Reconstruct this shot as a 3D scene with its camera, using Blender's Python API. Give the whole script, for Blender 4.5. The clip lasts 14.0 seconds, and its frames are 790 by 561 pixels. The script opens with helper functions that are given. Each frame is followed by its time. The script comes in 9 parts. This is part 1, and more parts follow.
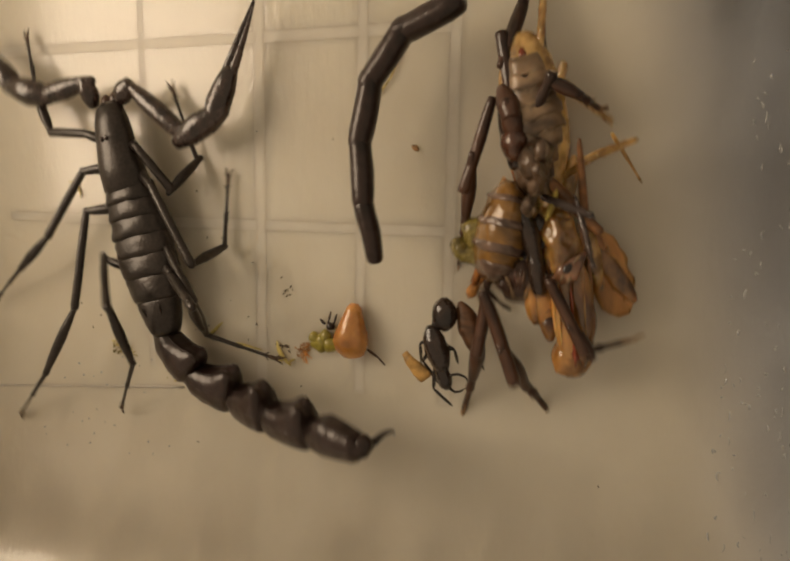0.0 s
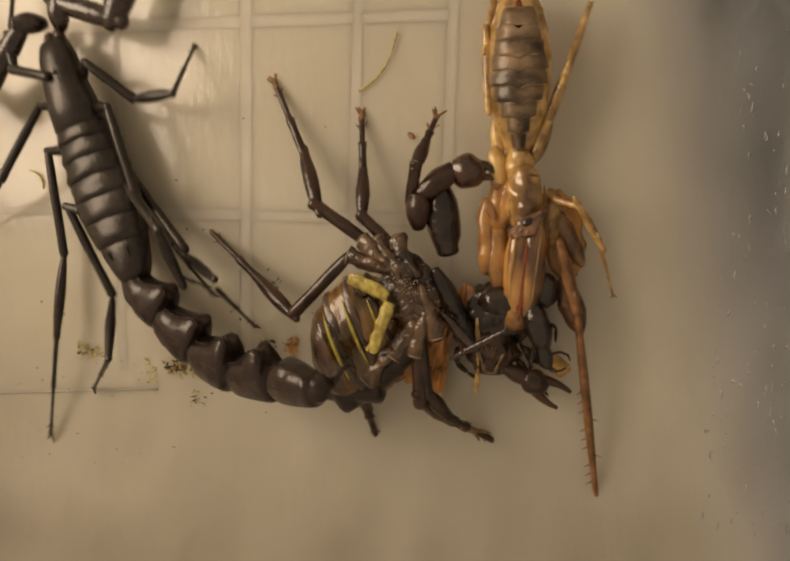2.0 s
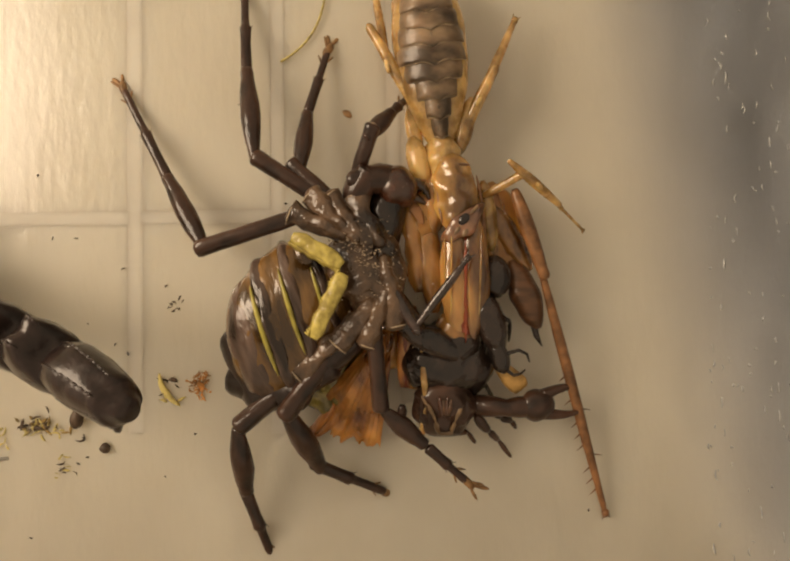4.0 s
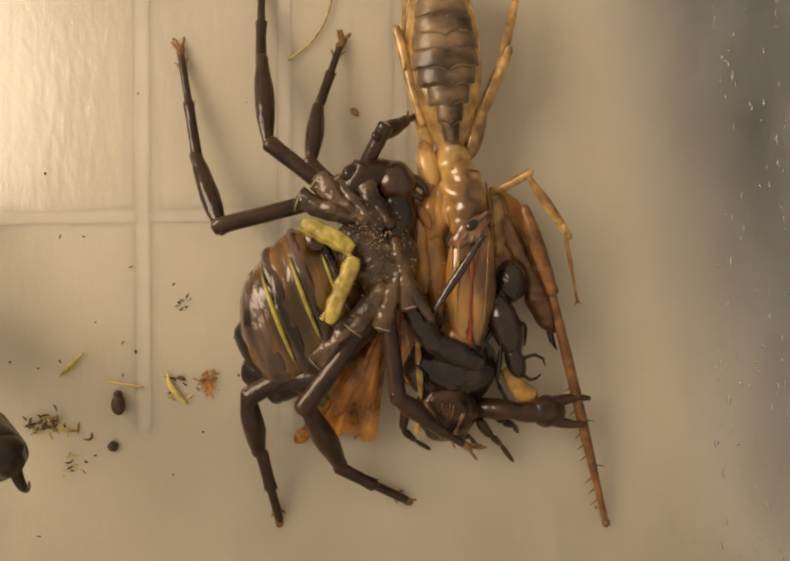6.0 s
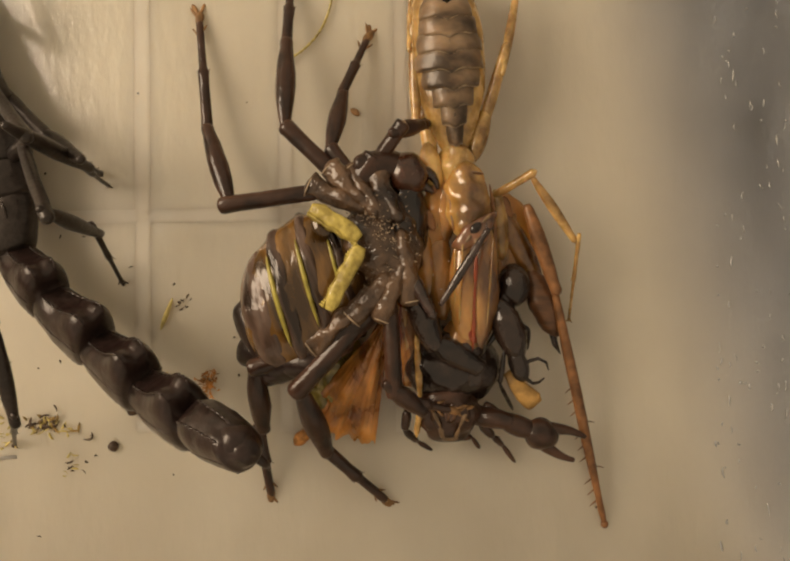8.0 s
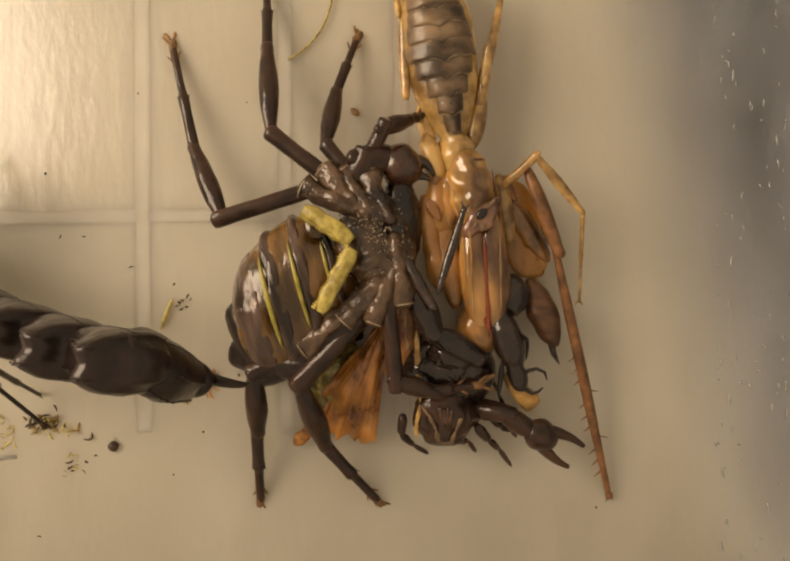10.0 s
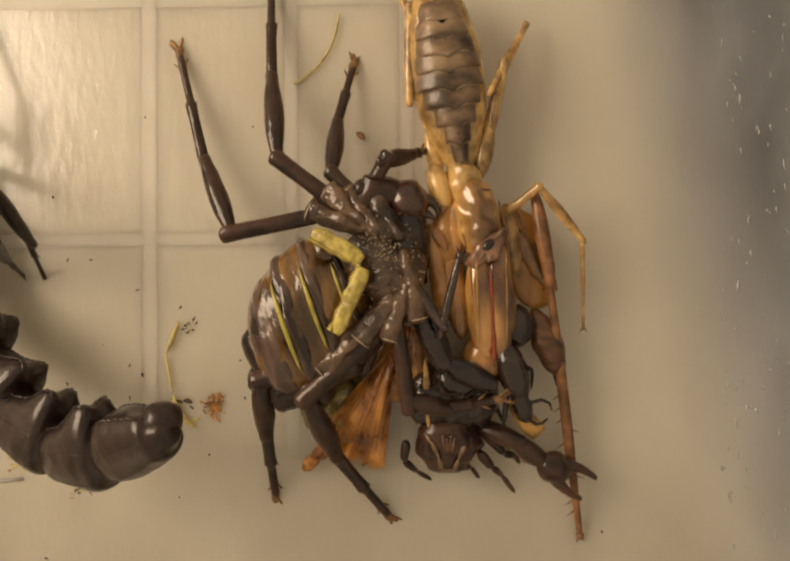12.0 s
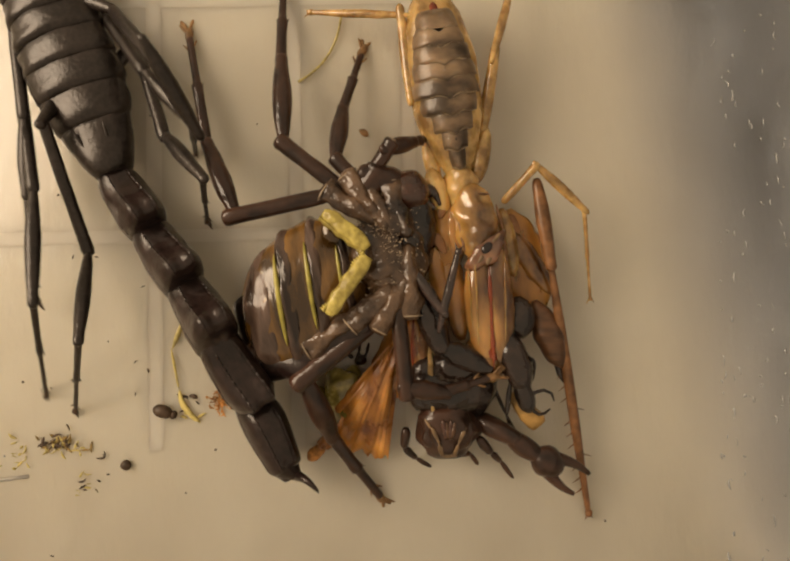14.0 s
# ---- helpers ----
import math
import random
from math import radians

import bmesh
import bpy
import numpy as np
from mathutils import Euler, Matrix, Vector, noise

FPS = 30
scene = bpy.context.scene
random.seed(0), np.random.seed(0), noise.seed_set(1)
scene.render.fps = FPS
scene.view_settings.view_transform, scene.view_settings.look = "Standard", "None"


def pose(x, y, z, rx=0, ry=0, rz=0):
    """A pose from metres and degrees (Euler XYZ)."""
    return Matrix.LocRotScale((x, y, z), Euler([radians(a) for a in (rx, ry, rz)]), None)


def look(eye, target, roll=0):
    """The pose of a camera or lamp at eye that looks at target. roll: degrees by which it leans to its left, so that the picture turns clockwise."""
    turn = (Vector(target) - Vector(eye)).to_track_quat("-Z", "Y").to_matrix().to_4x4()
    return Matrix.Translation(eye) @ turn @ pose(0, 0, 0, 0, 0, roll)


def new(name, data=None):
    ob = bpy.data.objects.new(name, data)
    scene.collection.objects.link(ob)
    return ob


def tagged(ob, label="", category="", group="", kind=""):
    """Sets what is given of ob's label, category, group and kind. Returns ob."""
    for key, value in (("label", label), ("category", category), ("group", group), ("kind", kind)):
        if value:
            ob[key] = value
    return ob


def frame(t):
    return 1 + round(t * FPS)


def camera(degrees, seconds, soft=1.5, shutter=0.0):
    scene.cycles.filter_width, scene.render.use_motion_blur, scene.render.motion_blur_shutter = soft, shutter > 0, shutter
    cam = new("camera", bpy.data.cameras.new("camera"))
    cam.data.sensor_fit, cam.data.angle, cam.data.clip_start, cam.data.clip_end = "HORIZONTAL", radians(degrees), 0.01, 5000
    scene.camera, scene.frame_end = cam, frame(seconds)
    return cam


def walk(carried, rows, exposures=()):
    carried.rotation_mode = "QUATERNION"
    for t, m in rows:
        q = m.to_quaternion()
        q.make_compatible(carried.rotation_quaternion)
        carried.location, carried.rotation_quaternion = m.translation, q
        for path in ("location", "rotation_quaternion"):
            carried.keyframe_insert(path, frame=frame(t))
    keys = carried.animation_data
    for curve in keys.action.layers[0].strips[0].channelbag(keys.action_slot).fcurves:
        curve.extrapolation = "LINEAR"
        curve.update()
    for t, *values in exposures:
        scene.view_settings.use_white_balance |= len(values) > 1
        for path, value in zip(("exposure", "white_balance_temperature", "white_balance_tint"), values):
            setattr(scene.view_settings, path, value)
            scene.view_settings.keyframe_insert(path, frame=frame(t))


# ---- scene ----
MM = 0.001

# ---- camera: a phone held over an open plastic box ----
cam = camera(62, 14.0, soft=2.2, shutter=0.5)
walk(cam, [
    (0.0, pose(0.02480, 0.01778, 0.10332, -8.59, 17.94, 1.55)),
    (0.3, pose(0.02569, 0.01679, 0.10384, -8.70, 18.14, 1.61)),
    (1.0, pose(0.02065, 0.01290, 0.10817, -7.00, 14.74, 1.98)),
    (1.5, pose(0.01278, 0.01101, 0.11048, -6.32, 10.94, 1.16)),
    (2.0, pose(0.01329, 0.01165, 0.10542, -6.42, 11.20, 1.98)),
    (2.5, pose(0.01484, 0.01221, 0.09980, -6.49, 11.26, 2.87)),
    (3.0, pose(0.00349, 0.00771, 0.09503, -2.95, 0.39, 3.07)),
    (3.2, pose(0.00471, -0.00039, 0.09066, 0.64, -0.87, 1.64)),
    (3.5, pose(0.00340, 0.00106, 0.08737, -0.20, 0.40, 0.25)),
    (4.0, pose(0.00129, -0.00006, 0.08692, 0.21, 0.16, 0.05)),
    (5.2, pose(0.00032, -0.00002, 0.08697, 0.05, 0.04, 0.01)),
    (6.3, pose(0.00000, 0.00000, 0.08699, 0.00, -0.00, 0.00)),
    (11.2, pose(0.00000, 0.00000, 0.08699, 0.00, -0.00, 0.00)),
    (11.5, pose(-0.00001, 0.00058, 0.08701, 0.03, 0.09, 0.01)),
    (12.0, pose(-0.00004, 0.00291, 0.08710, 0.13, 0.46, 0.07)),
    (12.5, pose(-0.00065, 0.00676, 0.08733, 0.12, 0.64, 0.23)),
    (13.0, pose(-0.00013, 0.00170, 0.08749, 1.18, 0.65, -0.29)),
    (13.5, pose(-0.00088, 0.00070, 0.08791, 1.19, 0.13, -0.42)),
    (14.0, pose(-0.00212, 0.00077, 0.08826, 1.03, -0.56, -0.44)),
], exposures=[(0.0, -0.26), (2.0, -0.20), (2.8, 0.0), (3.6, 0.19), (6.3, 0.08), (10.5, 0.14), (12.5, 0.14), (13.2, 0.19), (14.0, 0.15)])

# ---- light: one warm lamp beyond the box's far corner, dim room all round ----
world = bpy.data.worlds.new("room")
scene.world = world
world.use_nodes = True
world.node_tree.nodes["Background"].inputs["Color"].default_value = (1.0, 0.825, 0.605, 1)
world.node_tree.nodes["Background"].inputs["Strength"].default_value = 0.56
lamp = bpy.data.lights.new("desk_lamp", "AREA")
lamp.shape, lamp.size = "DISK", 0.17
lamp.energy = 0.66
lamp.color = (1.0, 0.83, 0.63)
new("desk_lamp", lamp).matrix_world = look((-0.212, 0.077, 0.152), (-0.01, 0.0, 0.0))


# ---- materials ----
def surface(name, color, rough=0.4, spread=0.3, grain=900.0, bump=0.0, coat=0.0, sss=0.0, spec=0.5, tint=None, trans=0.0, streak=None):
    m = bpy.data.materials.new(name)
    m.use_nodes = True
    nt = m.node_tree
    n, l = nt.nodes, nt.links
    b = n["Principled BSDF"]
    co = n.new("ShaderNodeTexCoord")
    src = co.outputs["Object"]
    if streak:
        mp = n.new("ShaderNodeMapping")
        mp.inputs["Scale"].default_value = streak
        l.new(src, mp.inputs["Vector"])
        src = mp.outputs["Vector"]
    fine, broad = n.new("ShaderNodeTexNoise"), n.new("ShaderNodeTexNoise")
    fine.inputs["Scale"].default_value, broad.inputs["Scale"].default_value = grain, grain * 0.17
    fine.inputs["Detail"].default_value = 4
    l.new(src, fine.inputs["Vector"])
    l.new(src, broad.inputs["Vector"])
    mix = n.new("ShaderNodeMath")
    mix.operation = "MULTIPLY_ADD"
    mix.inputs[1].default_value, mix.inputs[2].default_value = 0.5, 0.0
    l.new(fine.outputs["Fac"], mix.inputs[0])
    add = n.new("ShaderNodeMath")
    add.operation = "MULTIPLY_ADD"
    add.inputs[1].default_value = 0.5
    l.new(broad.outputs["Fac"], add.inputs[0])
    l.new(mix.outputs[0], add.inputs[2])
    ramp = n.new("ShaderNodeValToRGB")
    ramp.color_ramp.elements[0].position, ramp.color_ramp.elements[1].position = 0.40, 0.60
    dark = [c * (1 - spread) for c in color]
    light = [min(1, c * (1 + spread)) for c in (tint or color)]
    ramp.color_ramp.elements[0].color, ramp.color_ramp.elements[1].color = (*dark, 1), (*light, 1)
    l.new(add.outputs[0], ramp.inputs["Fac"])
    l.new(ramp.outputs["Color"], b.inputs["Base Color"])
    rg = n.new("ShaderNodeMapRange")
    rg.inputs["To Min"].default_value, rg.inputs["To Max"].default_value = rough * 0.75, min(1, rough * 1.3)
    l.new(fine.outputs["Fac"], rg.inputs["Value"])
    l.new(rg.outputs["Result"], b.inputs["Roughness"])
    b.inputs["Coat Weight"].default_value = coat
    b.inputs["Coat Roughness"].default_value = 0.06
    b.inputs["Specular IOR Level"].default_value = spec
    b.inputs["Specular Tint"].default_value = (1.0, 0.86, 0.74, 1)
    b.inputs["Transmission Weight"].default_value = trans
    if sss:
        b.inputs["Subsurface Weight"].default_value = sss
        b.inputs["Subsurface Radius"].default_value = (1.0, 0.5, 0.2)
        b.inputs["Subsurface Scale"].default_value = 0.002
    if bump:
        bp = n.new("ShaderNodeBump")
        bp.inputs["Strength"].default_value, bp.inputs["Distance"].default_value = 0.7, bump
        l.new(fine.outputs["Fac"], bp.inputs["Height"])
        l.new(bp.outputs["Normal"], b.inputs["Normal"])
        l.new(bp.outputs["Normal"], b.inputs["Coat Normal"])
    return m


BLACK = surface("black_chitin", (0.0150, 0.0105, 0.0085), 0.33, 0.5, 1900, 0.00009, coat=0.18, spec=0.38)
GLOSS = surface("glossy_dark_chitin", (0.019, 0.0100, 0.0078), 0.26, 0.5, 600, 0.00025, coat=0.6, spec=0.42, tint=(0.032, 0.018, 0.014))
WETBLACK = surface("wet_black_shell", (0.0105, 0.0066, 0.0050), 0.24, 0.5, 420, 0.00060, coat=0.8, spec=0.15, tint=(0.021, 0.0120, 0.0082))
TAIL = surface("brown_black_tail", (0.0170, 0.0090, 0.0074), 0.32, 0.5, 900, 0.00014, coat=0.26, spec=0.32)
HAIR = surface("dark_hairy_foot", (0.050, 0.028, 0.016), 0.5, 0.5, 1500, 0.0003)
BROWN = surface("dark_brown_chitin", (0.024, 0.0105, 0.0060), 0.34, 0.5, 420, 0.00050, coat=0.45, spec=0.24, tint=(0.046, 0.020, 0.011), streak=(0.5, 1, 1))
GREYBROWN = surface("grey_brown_belly", (0.024, 0.0115, 0.0060), 0.30, 0.55, 380, 0.00140, coat=0.75, spec=0.26, tint=(0.078, 0.044, 0.023))
SKIN = surface("belly_plate", (0.026, 0.0130, 0.0075), 0.24, 0.5, 360, 0.00100, coat=0.42, spec=0.34, tint=(0.115, 0.072, 0.052), streak=(1.2, 0.3, 0.6))
OLIVE = surface("olive_belly_skin", (0.062, 0.029, 0.006), 0.22, 0.5, 380, 0.00060, coat=0.45, tint=(0.160, 0.078, 0.018), streak=(1, 0.3, 0.6))
RIM = surface("pale_joint", (0.30, 0.22, 0.14), 0.4, 0.4, 1400, 0.00008)
PALM = surface("red_brown_palm", (0.050, 0.017, 0.008), 0.26, 0.4, 500, 0.00012, coat=0.6, sss=0.2)
MEDIAN = surface("dark_back_line", (0.085, 0.050, 0.028), 0.32, 0.6, 700, 0.00030, coat=0.3, tint=(0.17, 0.115, 0.068))
PAD = surface("tan_foot", (0.20, 0.105, 0.040), 0.45, 0.6, 900, 0.00025)
YELLOW = surface("yellow_comb", (0.36, 0.265, 0.050), 0.42, 0.3, 900, 0.00040, coat=0.25, tint=(0.42, 0.33, 0.075))
STRIPE = surface("yellow_membrane", (0.33, 0.27, 0.045), 0.3, 0.35, 700, 0.00010, coat=0.3)
DUSK = surface("dark_amber_shell", (0.090, 0.032, 0.007), 0.24, 0.6, 300, 0.00030, coat=0.7, sss=0.35, tint=(0.27, 0.125, 0.030), streak=(0.6, 1, 0.8))
AMBER = surface("amber_shell", (0.165, 0.060, 0.012), 0.20, 0.55, 260, 0.00018, coat=0.9, sss=0.5, tint=(0.37, 0.185, 0.050), streak=(0.35, 1, 0.8))
HONEY = surface("honey_shell", (0.20, 0.088, 0.018), 0.20, 0.5, 260, 0.00030, coat=0.9, sss=0.5, tint=(0.40, 0.220, 0.062), streak=(0.6, 1, 0.8))
STRAW = surface("straw_shell", (0.29, 0.150, 0.038), 0.26, 0.45, 420, 0.00025, coat=0.6, sss=0.35, tint=(0.44, 0.27, 0.090))
GOLD = surface("golden_membrane", (0.44, 0.20, 0.04), 0.28, 0.4, 700, 0.00015, coat=0.3, sss=0.3, trans=0.5, streak=(0.3, 1, 1))
SHIN = surface("brown_shin", (0.17, 0.075, 0.028), 0.32, 0.5, 700, 0.00010)
SHINDARK = surface("dark_brown_thigh", (0.060, 0.026, 0.011), 0.34, 0.7, 700, 0.00030, coat=0.15, streak=(0.4, 1.6, 1))
RUST = surface("rust_shell", (0.15, 0.026, 0.008), 0.25, 0.5, 500, 0.00010, coat=0.3, sss=0.15)
COLLAR = surface("purple_brown_collar", (0.12, 0.045, 0.020), 0.2, 0.5, 300, 0.00030, coat=0.9, sss=0.3, tint=(0.23, 0.11, 0.055))
BAND = surface("banded_back", (0.080, 0.047, 0.024), 0.36, 0.5, 420, 0.00030, coat=0.22, sss=0.25, tint=(0.190, 0.122, 0.068), streak=(1, 0.5, 1))
PALE = surface("pale_edge", (0.15, 0.090, 0.042), 0.35, 0.5, 700, 0.00020, coat=0.3)
BANDRIM = surface("band_edge", (0.27, 0.185, 0.105), 0.35, 0.5, 700, 0.00010, coat=0.3, sss=0.2)
WING = surface("folded_wing", (0.25, 0.066, 0.010), 0.28, 0.55, 420, 0.00025, coat=0.5, sss=0.3, trans=0.12, tint=(0.48, 0.19, 0.035), streak=(1, 0.5, 1))
HUSK = surface("husk", (0.40, 0.225, 0.065), 0.55, 0.5, 500, 0.00060)
GREEN = surface("greenish_pulp", (0.23, 0.175, 0.040), 0.25, 0.6, 700, 0.00020, coat=0.4)
SPECK = surface("dark_speck", (0.055, 0.032, 0.018), 0.5, 0.5, 2000, 0.00010)
CHAFF = surface("chaff", (0.47, 0.37, 0.12), 0.5, 0.4, 1500, 0.00015)
PULP = surface("orange_pulp", (0.33, 0.130, 0.026), 0.25, 0.3, 260, 0.00012, coat=0.5, sss=0.5, tint=(0.46, 0.215, 0.055))
DRY = surface("dry_olive_chaff", (0.20, 0.125, 0.032), 0.5, 0.5, 900, 0.0002)
CRUMB = surface("orange_crumb", (0.40, 0.17, 0.04), 0.6, 0.6, 1200, 0.00030)


def plastic():
    m = surface("milky_plastic", (0.62, 0.510, 0.366), 0.34, 0.05, 55, 0.0, tint=(0.63, 0.522, 0.378), spec=0.45)
    n, l = m.node_tree.nodes, m.node_tree.links
    b = n["Principled BSDF"]
    b.inputs["Coat Weight"].default_value, b.inputs["Coat Roughness"].default_value = 0.6, 0.10
    # grey see-through right wall; its fade also paints in the light's fall-off
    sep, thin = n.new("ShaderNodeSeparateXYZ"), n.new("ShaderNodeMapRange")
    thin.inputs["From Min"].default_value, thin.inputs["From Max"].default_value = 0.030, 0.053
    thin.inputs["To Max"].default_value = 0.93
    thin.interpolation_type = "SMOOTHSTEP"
    co, mp, nz, bp = (n.new("ShaderNode" + k) for k in ("TexCoord", "Mapping", "TexNoise", "Bump"))
    mp.inputs["Scale"].default_value = (1, 0.35, 1)
    nz.inputs["Scale"].default_value, nz.inputs["Detail"].default_value = 700, 5
    bp.inputs["Strength"].default_value, bp.inputs["Distance"].default_value = 0.55, 0.00014
    l.new(co.outputs["Object"], sep.inputs[0])
    # slanted, so the painted darkening sets in sooner at the far end
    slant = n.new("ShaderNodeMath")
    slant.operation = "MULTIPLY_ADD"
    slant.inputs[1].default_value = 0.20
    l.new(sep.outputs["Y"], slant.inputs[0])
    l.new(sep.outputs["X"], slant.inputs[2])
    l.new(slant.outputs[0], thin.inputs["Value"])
    # shade over the front, painted in by letting the dark table through
    front, most = n.new("ShaderNodeMapRange"), n.new("ShaderNodeMath")
    front.inputs["From Min"].default_value, front.inputs["From Max"].default_value = -0.014, -0.050
    front.inputs["To Max"].default_value = 0.62
    most.operation = "MAXIMUM"
    l.new(sep.outputs["Y"], front.inputs["Value"])
    l.new(thin.outputs["Result"], most.inputs[0])
    l.new(front.outputs["Result"], most.inputs[1])
    mist, span, wet = (n.new("ShaderNode" + k) for k in ("TexNoise", "MapRange", "Math"))
    mist.inputs["Scale"].default_value, mist.inputs["Detail"].default_value = 110, 6
    span.inputs["From Min"].default_value, span.inputs["From Max"].default_value = 0.34, 0.66
    span.inputs["To Min"].default_value, span.inputs["To Max"].default_value = 0.66, 1.0
    wet.operation = "MULTIPLY"
    l.new(mp.outputs["Vector"], mist.inputs["Vector"])
    l.new(mist.outputs["Fac"], span.inputs["Value"])
    l.new(most.outputs[0], wet.inputs[0])
    l.new(span.outputs["Result"], wet.inputs[1])
    l.new(wet.outputs[0], b.inputs["Transmission Weight"])
    b.inputs["Subsurface Weight"].default_value, b.inputs["Subsurface Scale"].default_value = 0.75, 0.010
    b.inputs["Subsurface Radius"].default_value = (1.0, 0.9, 0.75)
    # floor colour goes over to this darker grey on the dimmed right
    right_grey = n.new("ShaderNodeMix")
    right_grey.data_type = "RGBA"
    right_grey.inputs["B"].default_value = (0.40, 0.41, 0.43, 1)
    l.new(thin.outputs["Result"], right_grey.inputs["Factor"])
    l.new(b.inputs["Base Color"].links[0].from_socket, right_grey.inputs["A"])
    l.new(right_grey.outputs["Result"], b.inputs["Base Color"])
    l.new(co.outputs["Object"], mp.inputs["Vector"])
    l.new(mp.outputs["Vector"], nz.inputs["Vector"])
    l.new(nz.outputs["Fac"], bp.inputs["Height"])
    l.new(bp.outputs["Normal"], b.inputs["Normal"])
    l.new(bp.outputs["Normal"], b.inputs["Coat Normal"])
    return m


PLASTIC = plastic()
RIB = surface("plastic_rib", (0.66, 0.56, 0.425), 0.34, 0.05, 120, 0.00002, spec=0.45, tint=(0.675, 0.578, 0.44))
RIB.node_tree.nodes["Principled BSDF"].inputs["Subsurface Weight"].default_value = 0.75
RIB.node_tree.nodes["Principled BSDF"].inputs["Subsurface Scale"].default_value = 0.010
RIB.node_tree.nodes["Principled BSDF"].inputs["Subsurface Radius"].default_value = (1.0, 0.9, 0.75)


# ---- mesh helpers; lengths in millimetres ----
def loft(bm, path, sizes, sides=14, keel=0.0, rough=0.0, seed=0.0):
    """A closed skin of ellipses (half width, half height) along a path."""
    path = [Vector(p) for p in path]
    rings = []
    for i, p in enumerate(path):
        t = (path[min(i + 1, len(path) - 1)] - path[max(i - 1, 0)]).normalized()
        s = t.cross(Vector((0, 0, 1)))
        s = Vector((0, 1, 0)) if s.length < 0.05 else s.normalized()
        u = s.cross(t)
        w, h = sizes[i]
        ring = []
        for k in range(sides):
            a = 2 * math.pi * k / sides
            r = 1 + keel * max(0.0, math.cos(4 * a)) ** 8
            q = p + s * (w * r * math.cos(a)) + u * (h * r * math.sin(a))
            if rough:
                q += (q - p) * (rough * noise.noise(q * 0.6 + Vector((seed, 7.1 * seed, 0))))
            ring.append(bm.verts.new(q * MM))
        rings.append(ring)
    for a, b in zip(rings, rings[1:]):
        for k in range(sides):
            bm.faces.new((a[k], a[(k + 1) % sides], b[(k + 1) % sides], b[k]))
    bm.faces.new(rings[0][::-1])
    bm.faces.new(rings[-1])


def curve(a, b, n, bow=(0, 0, 0)):
    """n + 1 points from a to b, bowed sideways in the middle."""
    a, b, bow = Vector(a), Vector(b), Vector(bow)
    return [a.lerp(b, i / n) + bow * (4 * (i / n) * (1 - i / n)) for i in range(n + 1)]


def pod(bm, a, b, w, h, n=8, bow=(0, 0, 0), blunt=0.5, keel=0.0, rough=0.0, seed=0.0, sides=14):
    """An egg or spindle from a to b."""
    sizes = []
    for i in range(n + 1):
        u = 2 * i / n - 1
        k = max(0.06, (1 - u * u)) ** blunt
        sizes.append((w * k, h * k))
    loft(bm, curve(a, b, n, bow), sizes, sides, keel, rough, seed)


def part(name, bm, material, parent, label=""):
    mesh = bpy.data.meshes.new(name)
    bmesh.ops.recalc_face_normals(bm, faces=bm.faces)
    bm.to_mesh(mesh)
    bm.free()
    mesh.materials.append(material)
    for f in mesh.polygons:
        f.use_smooth = True
    ob = new(name, mesh)
    ob.parent = parent
    return tagged(ob, label) if label else ob


def one(name, material, parent, a, b, w, h, label="", **kw):
    bm = bmesh.new()
    pod(bm, a, b, w, h, **kw)
    return part(name, bm, material, parent, label)


def tube(name, material, parent, points, radii, label="", sides=10):
    bm = bmesh.new()
    loft(bm, points, [(r, r) for r in radii], sides)
    return part(name, bm, material, parent, label)


def jointed(name, material, parent, points, r, label=""):
    """A small leg: one spindle from joint to joint, thinner to the tip."""
    bm = bmesh.new()
    pts = [Vector(q) for q in points]
    for i, (a, b) in enumerate(zip(pts, pts[1:])):
        g = r * (1 - 0.24 * i)
        loft(bm, curve(a, b, 8, (0, 0, 0.15 * g)), [(g * k, g * 0.9 * k) for k in (0.5, 0.78, 0.95, 1.0, 0.98, 0.92, 0.86, 0.78, 0.45)], 10, 0.06, 0.25, i + r)
    return part(name, bm, material, parent, label)


def thing(name, label, category, at=None, group=""):
    ob = new(name)
    ob.empty_display_size = 0.005
    if at is not None:
        ob.location = Vector(at) * MM
    return tagged(ob, label, category, group)


